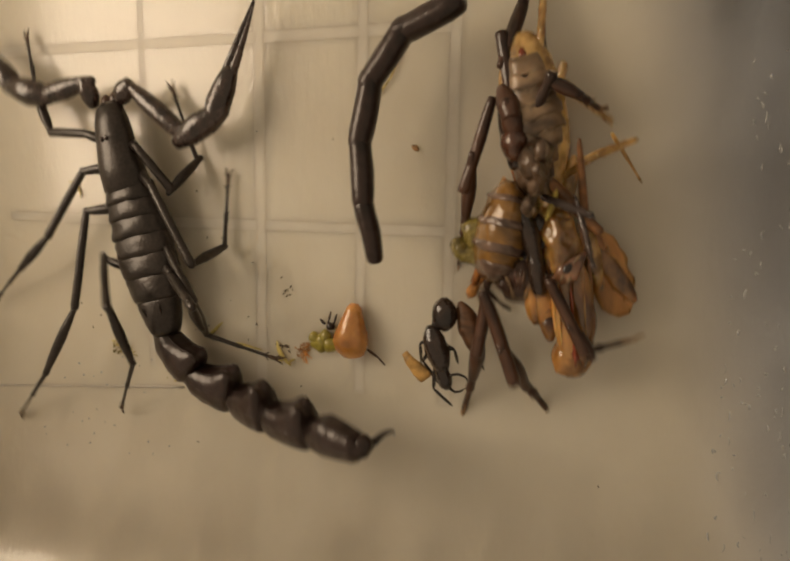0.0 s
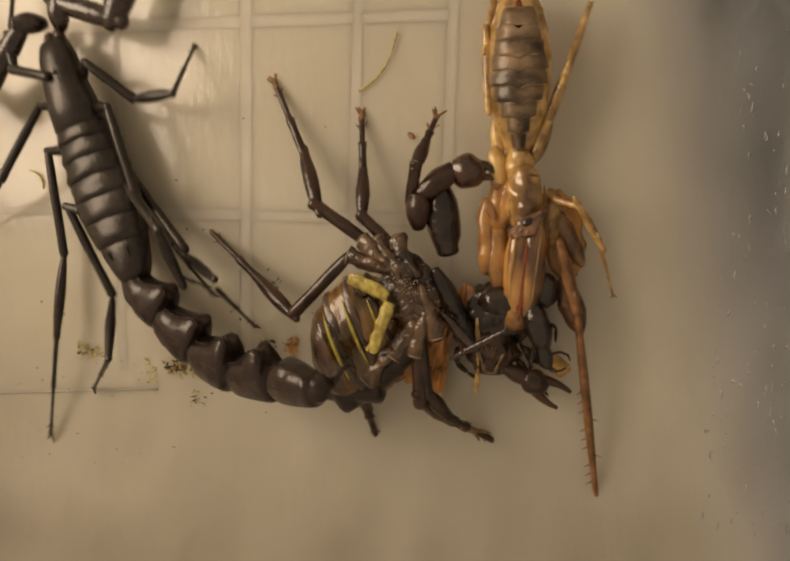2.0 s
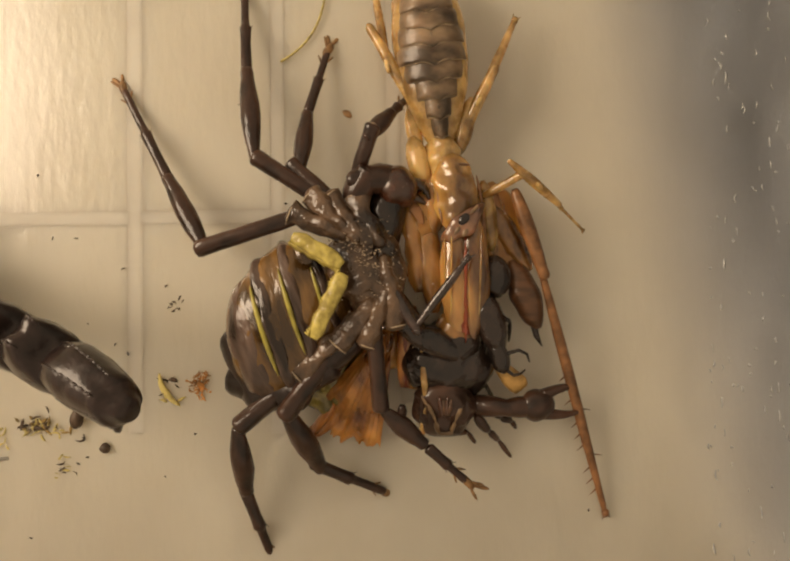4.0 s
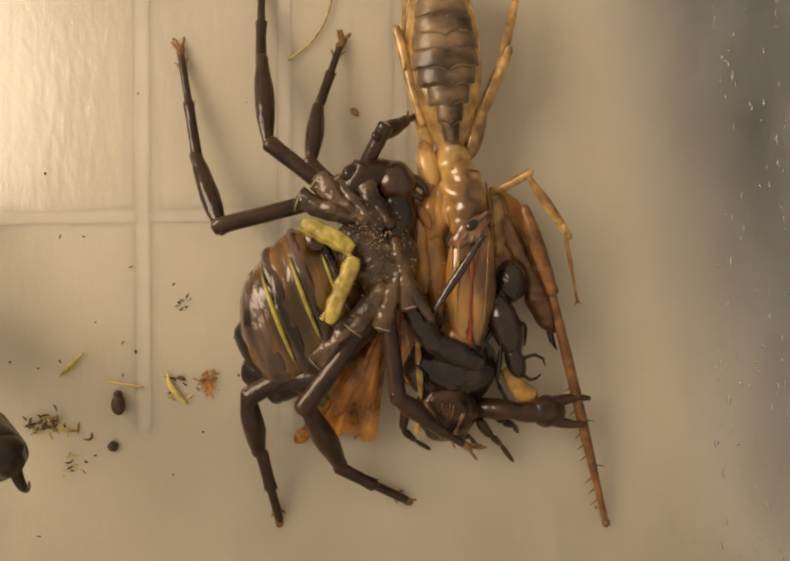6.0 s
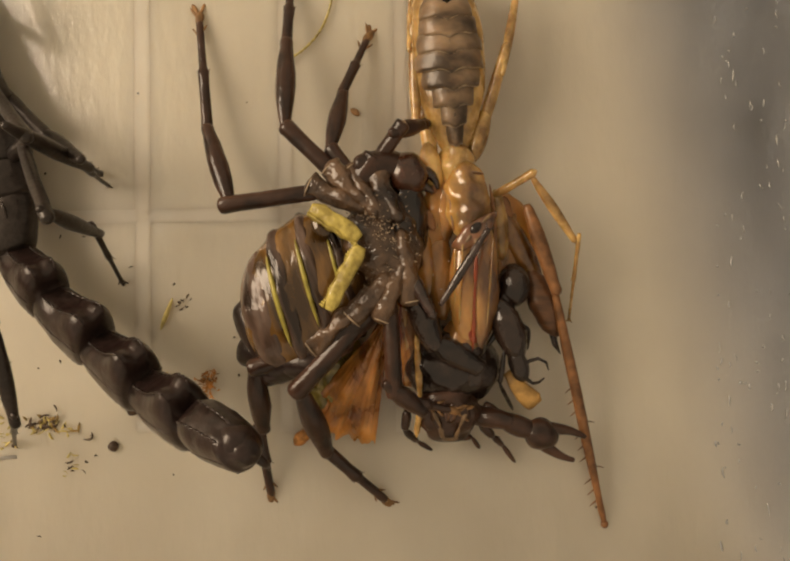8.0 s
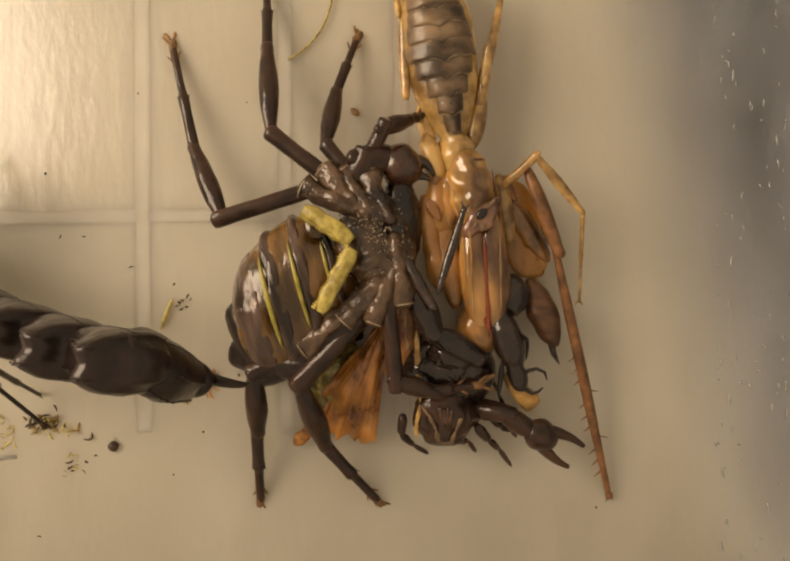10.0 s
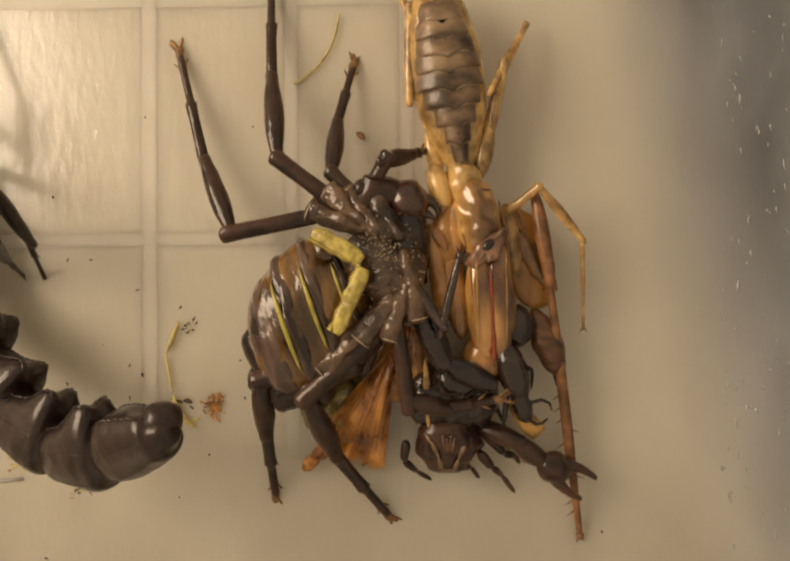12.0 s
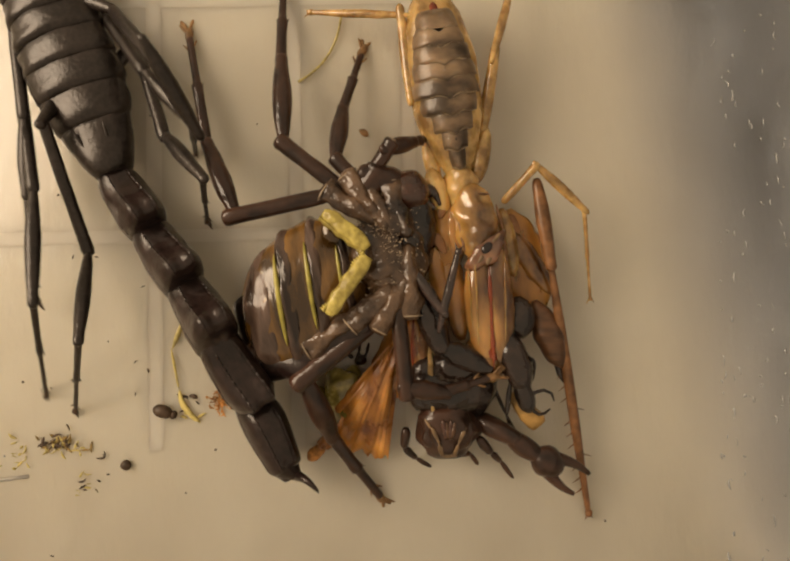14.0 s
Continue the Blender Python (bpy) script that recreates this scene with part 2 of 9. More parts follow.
LIMB = {
    "barrel": ((0.0, 0.60), (0.04, 0.88), (0.10, 0.98), (0.25, 1.02), (0.50, 1.04), (0.75, 1.02), (0.90, 0.98), (0.96, 0.88), (1.0, 0.60)),
    "femur": ((0.0, 0.55), (0.03, 0.78), (0.09, 0.86), (0.22, 0.94), (0.42, 1.0), (0.62, 1.0), (0.80, 1.02), (0.90, 1.08), (0.95, 1.10), (0.985, 0.94), (1.0, 0.55)),
    "tibia": ((0.0, 0.40), (0.03, 0.56), (0.08, 0.64), (0.18, 0.82), (0.31, 1.02), (0.45, 1.12), (0.60, 1.10), (0.75, 0.96), (0.88, 0.78), (0.94, 0.80), (0.98, 0.72), (1.0, 0.42)),
    "tarsus": ((0.0, 0.62), (0.04, 0.92), (0.18, 0.92), (0.36, 0.90), (0.46, 1.02), (0.51, 1.12), (0.54, 0.78), (0.60, 0.74), (0.76, 0.76), (0.90, 0.84), (0.97, 0.74), (1.0, 0.4)),
    "": ((0.0, 0.50), (0.03, 0.72), (0.08, 0.80), (0.18, 0.88), (0.32, 0.96), (0.48, 1.0), (0.62, 1.0), (0.76, 0.98), (0.87, 0.95), (0.93, 1.0), (0.96, 1.04), (0.985, 0.88), (1.0, 0.5)),
}


def segment(name, parent, length, r0, r1, material, waist=0.85, tip=False, form=""):
    """One limb segment, centred, along x: its own outline for each kind, with a lip at the far end."""
    bm = bmesh.new()
    path, sizes = [], []
    for u, g in LIMB[form]:
        r = (r0 + (r1 - r0) * u) * g
        if not form:
            r *= waist + (1 - waist) * math.sin(math.pi * min(1, u * 1.02)) ** 0.8
        path.append(((u - 0.5) * (length + 1.1 * min(r0, r1)), 0, 0.10 * r0 * math.sin(math.pi * u)))
        sizes.append((r, r * 0.9))
    loft(bm, path, sizes, 14, 0.05, 0.12, length)
    if form == "tarsus":
        for s in (-1, 1):
            loft(bm, curve((0.0, s * r0 * 0.5, -0.1), (0.7, s * r0 * 1.15, -0.25), 3), [(0.10, 0.10), (0.08, 0.08), (0.05, 0.05), (0.02, 0.02)], 6)
    if tip:
        for s in (-1, 1):
            loft(bm, curve((length * 0.5, 0, 0), (length * 0.5 + 1.0, s * 0.55, -0.2), 3), [(0.16, 0.16), (0.13, 0.13), (0.09, 0.09), (0.03, 0.03)], 6)
    return part(name, bm, material, parent)


def leg(parent, lengths, r, material, names=("femur", "tibia", "tarsus"), foot=None):
    made = []
    if len(lengths) == 4:
        made.append(segment("hip", parent, lengths[0], r * 1.15, r * 0.92, material, 0.8))
        lengths = lengths[1:]
    for i, length in enumerate(lengths):
        k, taper, form = ((0.96, 0.88, "femur"), (1.02, 0.96, "tibia"), (0.56, 0.40, "tarsus") if foot is not RIM else (0.72, 0.54, "tarsus"))[i] if len(lengths) == 3 else (1 - 0.22 * i, 0.86 - 0.22 * i, "")
        made.append(segment(names[i], parent, length, r * k, r * taper, material, (0.82, 0.58, 0.8)[min(i, 2)], i == len(lengths) - 1, form))
        bm = bmesh.new()
        j = r * (0.62, 0.50, 0.30)[min(i, 2)]
        loft(bm, [(length * 0.5 - 0.35, 0, 0), (length * 0.5 - 0.15, 0, 0), (length * 0.5 + 0.2, 0, 0), (length * 0.5 + 0.5, 0, 0)], [(j * 0.8,) * 2, (j * 1.12,) * 2, (j * 1.05,) * 2, (j * 0.6,) * 2], 10, 0, 0.3, length)
        part("joint", bm, RIM if foot is RIM else material, made[-1])
        if foot and i == len(lengths) - 1:
            bm = bmesh.new()
            f = 1.35 if foot is RIM else 1.0
            for a, b, w in (((-0.9, 0.1, 0), (1.1, -0.15, -0.1), 0.40), ((0.5, 0, 0), (2.3, 0.75, -0.3), 0.20), ((0.5, -0.1, 0), (2.2, -0.7, -0.3), 0.18), ((0.2, 0.1, 0), (1.5, 0.8, 0.1), 0.13), ((-1.6, 0.2, 0), (-0.7, 0.75, 0.0), 0.10), ((-1.4, -0.2, 0), (-0.5, -0.7, 0.0), 0.10)):
                pod(bm, Vector(a) * f + Vector((length * 0.5, 0, 0)), Vector(b) * f + Vector((length * 0.5, 0, 0)), w * f, w * 0.8 * f, 7, (0, 0, 0.1), 0.5, 0, 0.5, w * 20, 9)
            part("foot", bm, PAD if foot is RIM else foot, made[-1], "tan foot with hooked toes" if foot is RIM else "")
    return made


def chela(parent, length, w, material, spread_angle=0.0, name="claw", palm_share=0.46, hook=0.0, fingers=None):
    """A pincer along x, centred: swollen palm, fixed finger, hinged finger."""
    x0 = -length / 2
    palm = palm_share * length
    bm = bmesh.new()
    m = 12
    path = [(x0 - 0.5 + (palm + 1.2) * k / m, 0, 0) for k in range(m + 1)]
    grow = (0.42, 0.60, 0.76, 0.88, 0.96, 1.0, 1.0, 0.97, 0.92, 0.85, 0.76, 0.64, 0.40)
    loft(bm, path, [(w * g, w * 0.85 * g) for g in grow], 18, 0.05, 0.07, length)
    claw = part(name, bm, material, parent)
    open_y = math.sin(spread_angle) * (length - palm) * 0.62
    for s, nm in ((1, "fixed_finger"), (-1, "hinged_finger")):
        bm = bmesh.new()
        a = Vector((x0 + palm * 0.82, s * w * (0.24 + 0.5 * math.sin(spread_angle)), 0))
        tip = Vector((length / 2 - (0.3 if s < 0 else 0.0), s * (0.10 + open_y), 0))
        pts = curve(a, tip, 12, (0, s * (w * 0.08 + open_y * 0.10) + hook, 0))
        loft(bm, pts, [(w * 0.45 * (1 - (0.86 - 0.35 * math.sin(spread_angle)) * (i / 12) ** 0.9),) * 2 for i in range(13)], 9, 0, 0.08, s)
        part(nm, bm, fingers or material, claw)
    return claw


def along(a, b, up=(0, 0, 1)):
    a, b = Vector(a) * MM, Vector(b) * MM
    x = (b - a).normalized()
    y = Vector(up).cross(x)
    y = Vector((0, 1, 0)) if y.length < 0.02 else y.normalized()
    z = x.cross(y)
    m = Matrix((x, y, z)).transposed().to_4x4()
    m.translation = (a + b) / 2
    return m


def bend(parts, rows, rolls=None):
    """Pose a chain of segments from joint to joint, rolled about their length; wide turns get steps in between."""
    for i, ob in enumerate(parts):
        keys = [(t, along(j[i], j[i + 1]) @ pose(0, 0, 0, rolls[k] if rolls else 0)) for k, (t, *j) in enumerate(rows)]
        full = keys[:1]
        for (t0, m0), (t1, m1) in zip(keys, keys[1:]):
            q0, q1 = m0.to_quaternion(), m1.to_quaternion()
            turn = q0.rotation_difference(q1).angle
            turn = min(turn, 2 * math.pi - turn)
            steps = min(1 + int(turn / radians(75)), max(1, int((t1 - t0) * FPS)))
            for k in range(1, steps):
                m = q0.slerp(q1, k / steps).to_matrix().to_4x4()
                m.translation = m0.translation.lerp(m1.translation, k / steps)
                full.append((t0 + (t1 - t0) * k / steps, m))
            full.append((t1, m1))
        walk(ob, full)


# ---- the box: milky plastic, flat base, a gentle rise in front, steep sides ----
def rise(d, radius, steep):
    """Height of a wall whose foot curves up with this radius."""
    if d <= 0:
        return 0.0
    bend_end = radius * steep / math.sqrt(1 + steep * steep)
    if d < bend_end:
        return radius - math.sqrt(radius * radius - d * d)
    return radius - math.sqrt(radius * radius - bend_end ** 2) + (d - bend_end) * steep


def base_height(x, y):
    front = rise(-23.0 - 0.06 * x - y, 70, 0.32) + rise(-54.0 - y, 20, 2.2)
    return front + rise(x - 38.0, 26, 2.0) + rise(-93.0 - x, 14, 2.2) + rise(y - 78.0, 14, 2.2)


def build_box():
    bm = bmesh.new()
    xs = [-125 + 2.0 * i for i in range(103)]
    ys = [-84 + 2.0 * i for i in range(96)]
    for lift in (0.0, -1.4):
        grid = [[bm.verts.new(Vector((x, y, min(base_height(x, y), 44) + lift)) * MM) for x in xs] for y in ys]
        for j in range(len(ys) - 1):
            for i in range(len(xs) - 1):
                q = (grid[j][i], grid[j][i + 1], grid[j + 1][i + 1], grid[j + 1][i])
                bm.faces.new(q if lift == 0 else q[::-1])
    mesh = bpy.data.meshes.new("floor")
    bm.to_mesh(mesh)
    bm.free()
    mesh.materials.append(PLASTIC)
    for f in mesh.polygons:
        f.use_smooth = True
    floor = tagged(new("floor", mesh), "milky beige plastic box with curved-up sides", "plastic box", kind="structure")

    def rib(a, b, w, h):
        bm = bmesh.new()
        n = 24
        path = [Vector(a).lerp(Vector(b), i / n) for i in range(n + 1)]
        q = (path[-1] - path[0]).cross(Vector((0, 0, 1))).normalized()
        rows = []
        for i, p in enumerate(path):
            v = w * (1 + 0.10 * noise.noise(p * 0.13 + Vector((w, 0, 3))))
            rows.append([bm.verts.new((p + q * d + Vector((0, 0, base_height(p.x, p.y) + z))) * MM) for d, z in ((-v, -0.02), (-v * 0.45, h), (v * 0.45, h), (v, -0.02))])
        for a, b in zip(rows, rows[1:]):
            for k in range(3):
                bm.faces.new((a[k], a[k + 1], b[k + 1], b[k]))
        ob = part("rib", bm, RIB, floor)
        for f in ob.data.polygons:
            f.use_smooth = False
    for x, w in ((-57.0, 0.9), (-33.2, 1.5), (-14.3, 1.3), (1.0, 1.3)):
        rib((x, -20, 0), (x - 0.6, 76, 0), w, 0.014)
    for y, w in ((8.5, 1.3), (40.3, 1.4), (70.0, 1.4)):
        rib((-90, y - 0.8, 0), (1, y + 0.5, 0), w, 0.012)
    return floor


build_box()
# unseen slab, added so the see-through right side and front look darker
table = bmesh.new()
loft(table, [(-700, 0, -22), (700, 0, -22)], [(700, 20)] * 2, 4)
tagged(part("table", table, surface("table_top", (0.095, 0.100, 0.108), 0.5, 0.3, 30), None), "unseen dark grey table that darkens the see-through box sides", "table", kind="structure")


# ---- black scorpion on its feet ----
LA = 41.7
scorpion = thing("scorpion", "black scorpion with raised segmented tail on plastic", "scorpion")


def build_scorpion():
    f, r = LA / 2, -LA / 2
    bm = bmesh.new()
    loft(bm, [(f + 0.4, 0, 5.6), (f - 0.6, 0, 5.8), (f - 3, 0, 6), (f - 7, 0, 6.3), (f - 11, 0, 6.5), (f - 14.5, 0, 6.4), (f - 15.6, 0, 6.2)],
         [(1.7, 0.8), (2.7, 1.7), (3.2, 2.4), (3.7, 2.8), (4.3, 3.0), (4.6, 2.9), (3.6, 2.0)], 18, 0.04, 0.06)
    carapace = part("carapace", bm, BLACK, scorpion)
    for s in (-1, 1):
        one("eye", GLOSS, carapace, (f - 6.6, s * 0.5, 9.0), (f - 5.6, s * 0.5, 9.0), 0.4, 0.4)
        one("chelicera", BROWN, scorpion, (f - 0.6, s * 1.0, 5.0), (f + 2.2, s * 0.8, 4.8), 1.0, 0.9)
    x1, x0 = f - 14.4, r + 0.2

    def waist(u):
        """Half width of the back from the head shield (0) to the tail (1)."""
        return 4.65 + 1.30 * math.sin(math.pi * min(1.0, u * 0.95 + 0.05)) - 2.2 * max(0.0, (u - 0.50) / 0.50) ** 1.7

    bm = bmesh.new()
    us = [k / 22 for k in range(23)]
    loft(bm, [(x1 + (x0 - x1) * u, 0, 5.5) for u in us], [(waist(u) * 0.97, 2.7 - 0.7 * u * u) for u in us], 30, 0, 0.05, 4.0)
    part("flank", bm, BLACK, scorpion)
    ends = (0.0, 0.10, 0.21, 0.33, 0.46, 0.60, 0.76, 1.0)
    for i, (u0, u1) in enumerate(zip(ends, ends[1:])):
        bm = bmesh.new()
        path, sizes = [], []
        for k, lift in enumerate((-0.32, -0.14, 0.0, 0.08, 0.15, 0.22, 0.27, 0.20, -0.24)):
            u = u0 - 0.012 + (u1 - u0 + 0.02) * k / 8
            path.append((x1 + (x0 - x1) * u, 0, 5.75 - 0.15 * u))
            sizes.append((waist(u) * 0.985 + lift * 0.5, 3.05 - 0.75 * u * u + lift))
        loft(bm, path, sizes, 32, 0.0, 0.06, i)
        plate = part("tergite", bm, BLACK, scorpion)
        if i == 6:
            for s in (-1, 1):
                tube("ridge", BLACK, plate, [(x1 + (x0 - x1) * (0.79 + 0.16 * k / 6), s * (1.9 - 0.12 * k), 8.35 - 0.13 * k - 0.05 * k * k / 3) for k in range(7)], [0.1, 0.16, 0.2, 0.2, 0.2, 0.16, 0.1], "", 7)


build_scorpion()


def ring_radius(deg, crest, rear):
    """Outline of a tail ring at an angle round it: bulging sides, low keels, a furrow along the back."""
    a = math.radians(deg)
    r = (abs(math.cos(a)) ** 2.05 + abs(math.sin(a)) ** 2.05) ** (-1 / 2.05)
    for at, amount, spread in ((62, 0.07 * crest, 11.0), (118, 0.07 * crest, 11.0), (12, 0.02, 8.0), (168, 0.02, 8.0), (-38, 0.025, 8.0), (218, 0.025, 8.0)):
        d = abs((deg - at + 180) % 360 - 180)
        r += amount * math.exp(-(d / spread) ** 2)
    for at in (35, 145):
        r += 0.07 * math.exp(-((((deg - at + 180) % 360) - 180) / 18) ** 2)
    return r - 0.13 * crest * rear * math.exp(-((deg - 90) / 18) ** 2)


def ridged(bm, xs, width, top, under, sides=40, crest=1.0, seed=0.0):
    """A tail ring along x; gives back the points along it at one angle."""
    def at(i, deg, out=0.0):
        rear = max(0.0, min(1.0, (i / (len(xs) - 1) - 0.2) / 0.5))
        c, s = math.cos(math.radians(deg)), math.sin(math.radians(deg))
        r = ring_radius(deg, crest, rear) * (1 + 0.05 * noise.noise(Vector((xs[i] * 0.5, c * 1.5 + seed, s * 1.5)))) + out
        return Vector((xs[i], width[i] * r * c, (top[i] if s > 0 else under[i]) * r * s - 1.0))

    rings = [[bm.verts.new(at(i, 360 * k / sides) * MM) for k in range(sides)] for i in range(len(xs))]
    for a, b in zip(rings, rings[1:]):
        for k in range(sides):
            bm.faces.new((a[k], a[(k + 1) % sides], b[(k + 1) % sides], b[k]))
    bm.faces.new(rings[0][::-1])
    bm.faces.new(rings[-1])
    return at


def tail_segment(parent, length, w, h, i):
    us = (-0.14, -0.04, 0.02, 0.08, 0.17, 0.28, 0.40, 0.52, 0.64, 0.75, 0.84, 0.91, 0.955, 0.985, 1.10)
    wide = (0.62, 0.76, 0.85, 0.92, 0.98, 1.02, 1.05, 1.07, 1.08, 1.08, 1.06, 1.02, 0.95, 0.82, 0.50)
    back = (0.58, 0.68, 0.74, 0.79, 0.85, 0.93, 1.05, 1.25, 1.52, 1.73, 1.79, 1.68, 1.38, 0.96, 0.50)
    belly = (0.62, 0.78, 0.88, 0.96, 1.03, 1.08, 1.10, 1.10, 1.09, 1.08, 1.06, 1.01, 0.93, 0.80, 0.50)
    if i == 4:
        wide = (0.62, 0.78, 0.90, 1.00, 1.08, 1.13, 1.14, 1.11, 1.06, 1.00, 0.95, 0.92, 0.86, 0.70, 0.40)
        back = (0.58, 0.70, 0.82, 0.98, 1.22, 1.46, 1.58, 1.56, 1.44, 1.30, 1.18, 1.06, 0.92, 0.70, 0.40)
        belly = (0.50, 0.64, 0.80, 0.94, 1.04, 1.10, 1.10, 1.07, 1.02, 0.97, 0.93, 0.90, 0.82, 0.66, 0.40)
    fine = sorted({round(float(u), 3) for u in np.interp(np.linspace(0, 14, 43), range(15), us)})
    along_x = [(u - 0.5) * length for u in fine]
    bm = bmesh.new()
    crest = 0.45 if i == 4 else 1.0
    at = ridged(bm, along_x, [w * np.interp(u, us, wide) for u in fine], [h * np.interp(u, us, back) for u in fine], [h * np.interp(u, us, belly) for u in fine], crest=crest, seed=i * 3.0)
    seg = part("tail_segment", bm, TAIL, parent)
    first, last = next(k for k, u in enumerate(fine) if u > 0.07), max(k for k, u in enumerate(fine) if u < 0.95)
    for deg, fat in ((62, 0.13), (118, 0.13), (12, 0.055), (168, 0.055), (-38, 0.07), (218, 0.07)):
        n = 3 * (last - first)
        pts, rad = [], []
        for k in range(n + 1):
            f = first + k / 3
            a, b = at(int(f), deg), at(min(last, int(f) + 1), deg)
            pts.append(a.lerp(b, f - int(f)))
            rad.append(fat * (0.35 + 0.85 * abs(math.sin(pts[-1].x * 3.6 + deg))) * min(1.0, 0.3 + 0.2 * min(k, n - k)))
        tube("keel", TAIL, seg, pts, rad, "", 7)
    return seg


def telson(parent, length):
    bm = bmesh.new()
    loft(bm, [(length * (-0.56 + 0.075 * k), 0, -0.35 * math.sin(math.pi * k / 8)) for k in range(9)], [(0.75, 0.75), (1.25, 1.3), (1.6, 1.75), (1.75, 1.95), (1.7, 1.9), (1.5, 1.6), (1.15, 1.2), (0.8, 0.85), (0.5, 0.5)], 18, 0.05, 0.10, 2.0)
    bulb = part("telson", bm, TAIL, parent)
    bm = bmesh.new()
    pts = [(length * 0.02 + 1.75 * (1 - math.cos(2.5 * k / 14)), 0, 2.5 * math.sin(2.5 * k / 14)) for k in range(15)]
    loft(bm, pts, [(0.60 * (1 - k / 14) ** 0.75 + 0.05,) * 2 for k in range(15)], 10)
    part("sting", bm, TAIL, bulb)
    return bulb


SEG = (8.8, 9.0, 9.1, 9.6, 10.8, 6.8)
WIDE = ((2.55, 3.2), (2.65, 3.4), (2.7, 3.5), (2.65, 3.35), (2.35, 2.6))
tail = [tail_segment(scorpion, SEG[i], *WIDE[i], i) for i in range(5)] + [telson(scorpion, SEG[5])]


def claw_arm(parent, lengths, r, material, opening=0.0):
    names = ("coxa", "arm", "patella")
    made = [segment(names[i], parent, lengths[i], (r * 0.85, r * 0.8, r * 1.25)[i], (r * 0.9, r * 1.0, r * 1.15)[i], material, (0.6, 0.6, 0.5)[i]) for i in range(3)]
    return made + [chela(parent, lengths[3], r * 1.12, material, opening)]


leg_r1 = leg(scorpion, (4.5, 9.4, 9.2, 12.5), 0.84, BLACK, foot=HAIR)
leg_r2 = leg(scorpion, (7.8, 15.3, 9.4, 11.7), 0.84, BLACK, foot=HAIR)
leg_r3 = leg(scorpion, (7.8, 15.9, 12.3, 12.8), 0.84, BLACK, foot=HAIR)
leg_r4 = leg(scorpion, (8.9, 15.9, 11.5, 11.8), 0.84, BLACK, foot=HAIR)
leg_l1 = leg(scorpion, (4.4, 8.8, 7.7, 11.7), 0.84, BLACK, foot=HAIR)
leg_l2 = leg(scorpion, (6.7, 14.7, 10.1, 12.3), 0.84, BLACK, foot=HAIR)
leg_l3 = leg(scorpion, (7.4, 18, 15, 18.2), 0.84, BLACK, foot=HAIR)
leg_l4 = leg(scorpion, (8, 16.9, 13.3, 15.3), 0.84, BLACK, foot=HAIR)
claw_r = claw_arm(scorpion, (4.0, 13.9, 9.6, 21.9,), 1.95, GLOSS)
claw_l = claw_arm(scorpion, (3.6, 11.6, 9.0, 15.7,), 2.0, GLOSS)

# ---- scorpion lying on its back ----
overturned_scorpion = thing("overturned_scorpion", "dark scorpion lying belly-up with yellow comb organs", "scorpion")


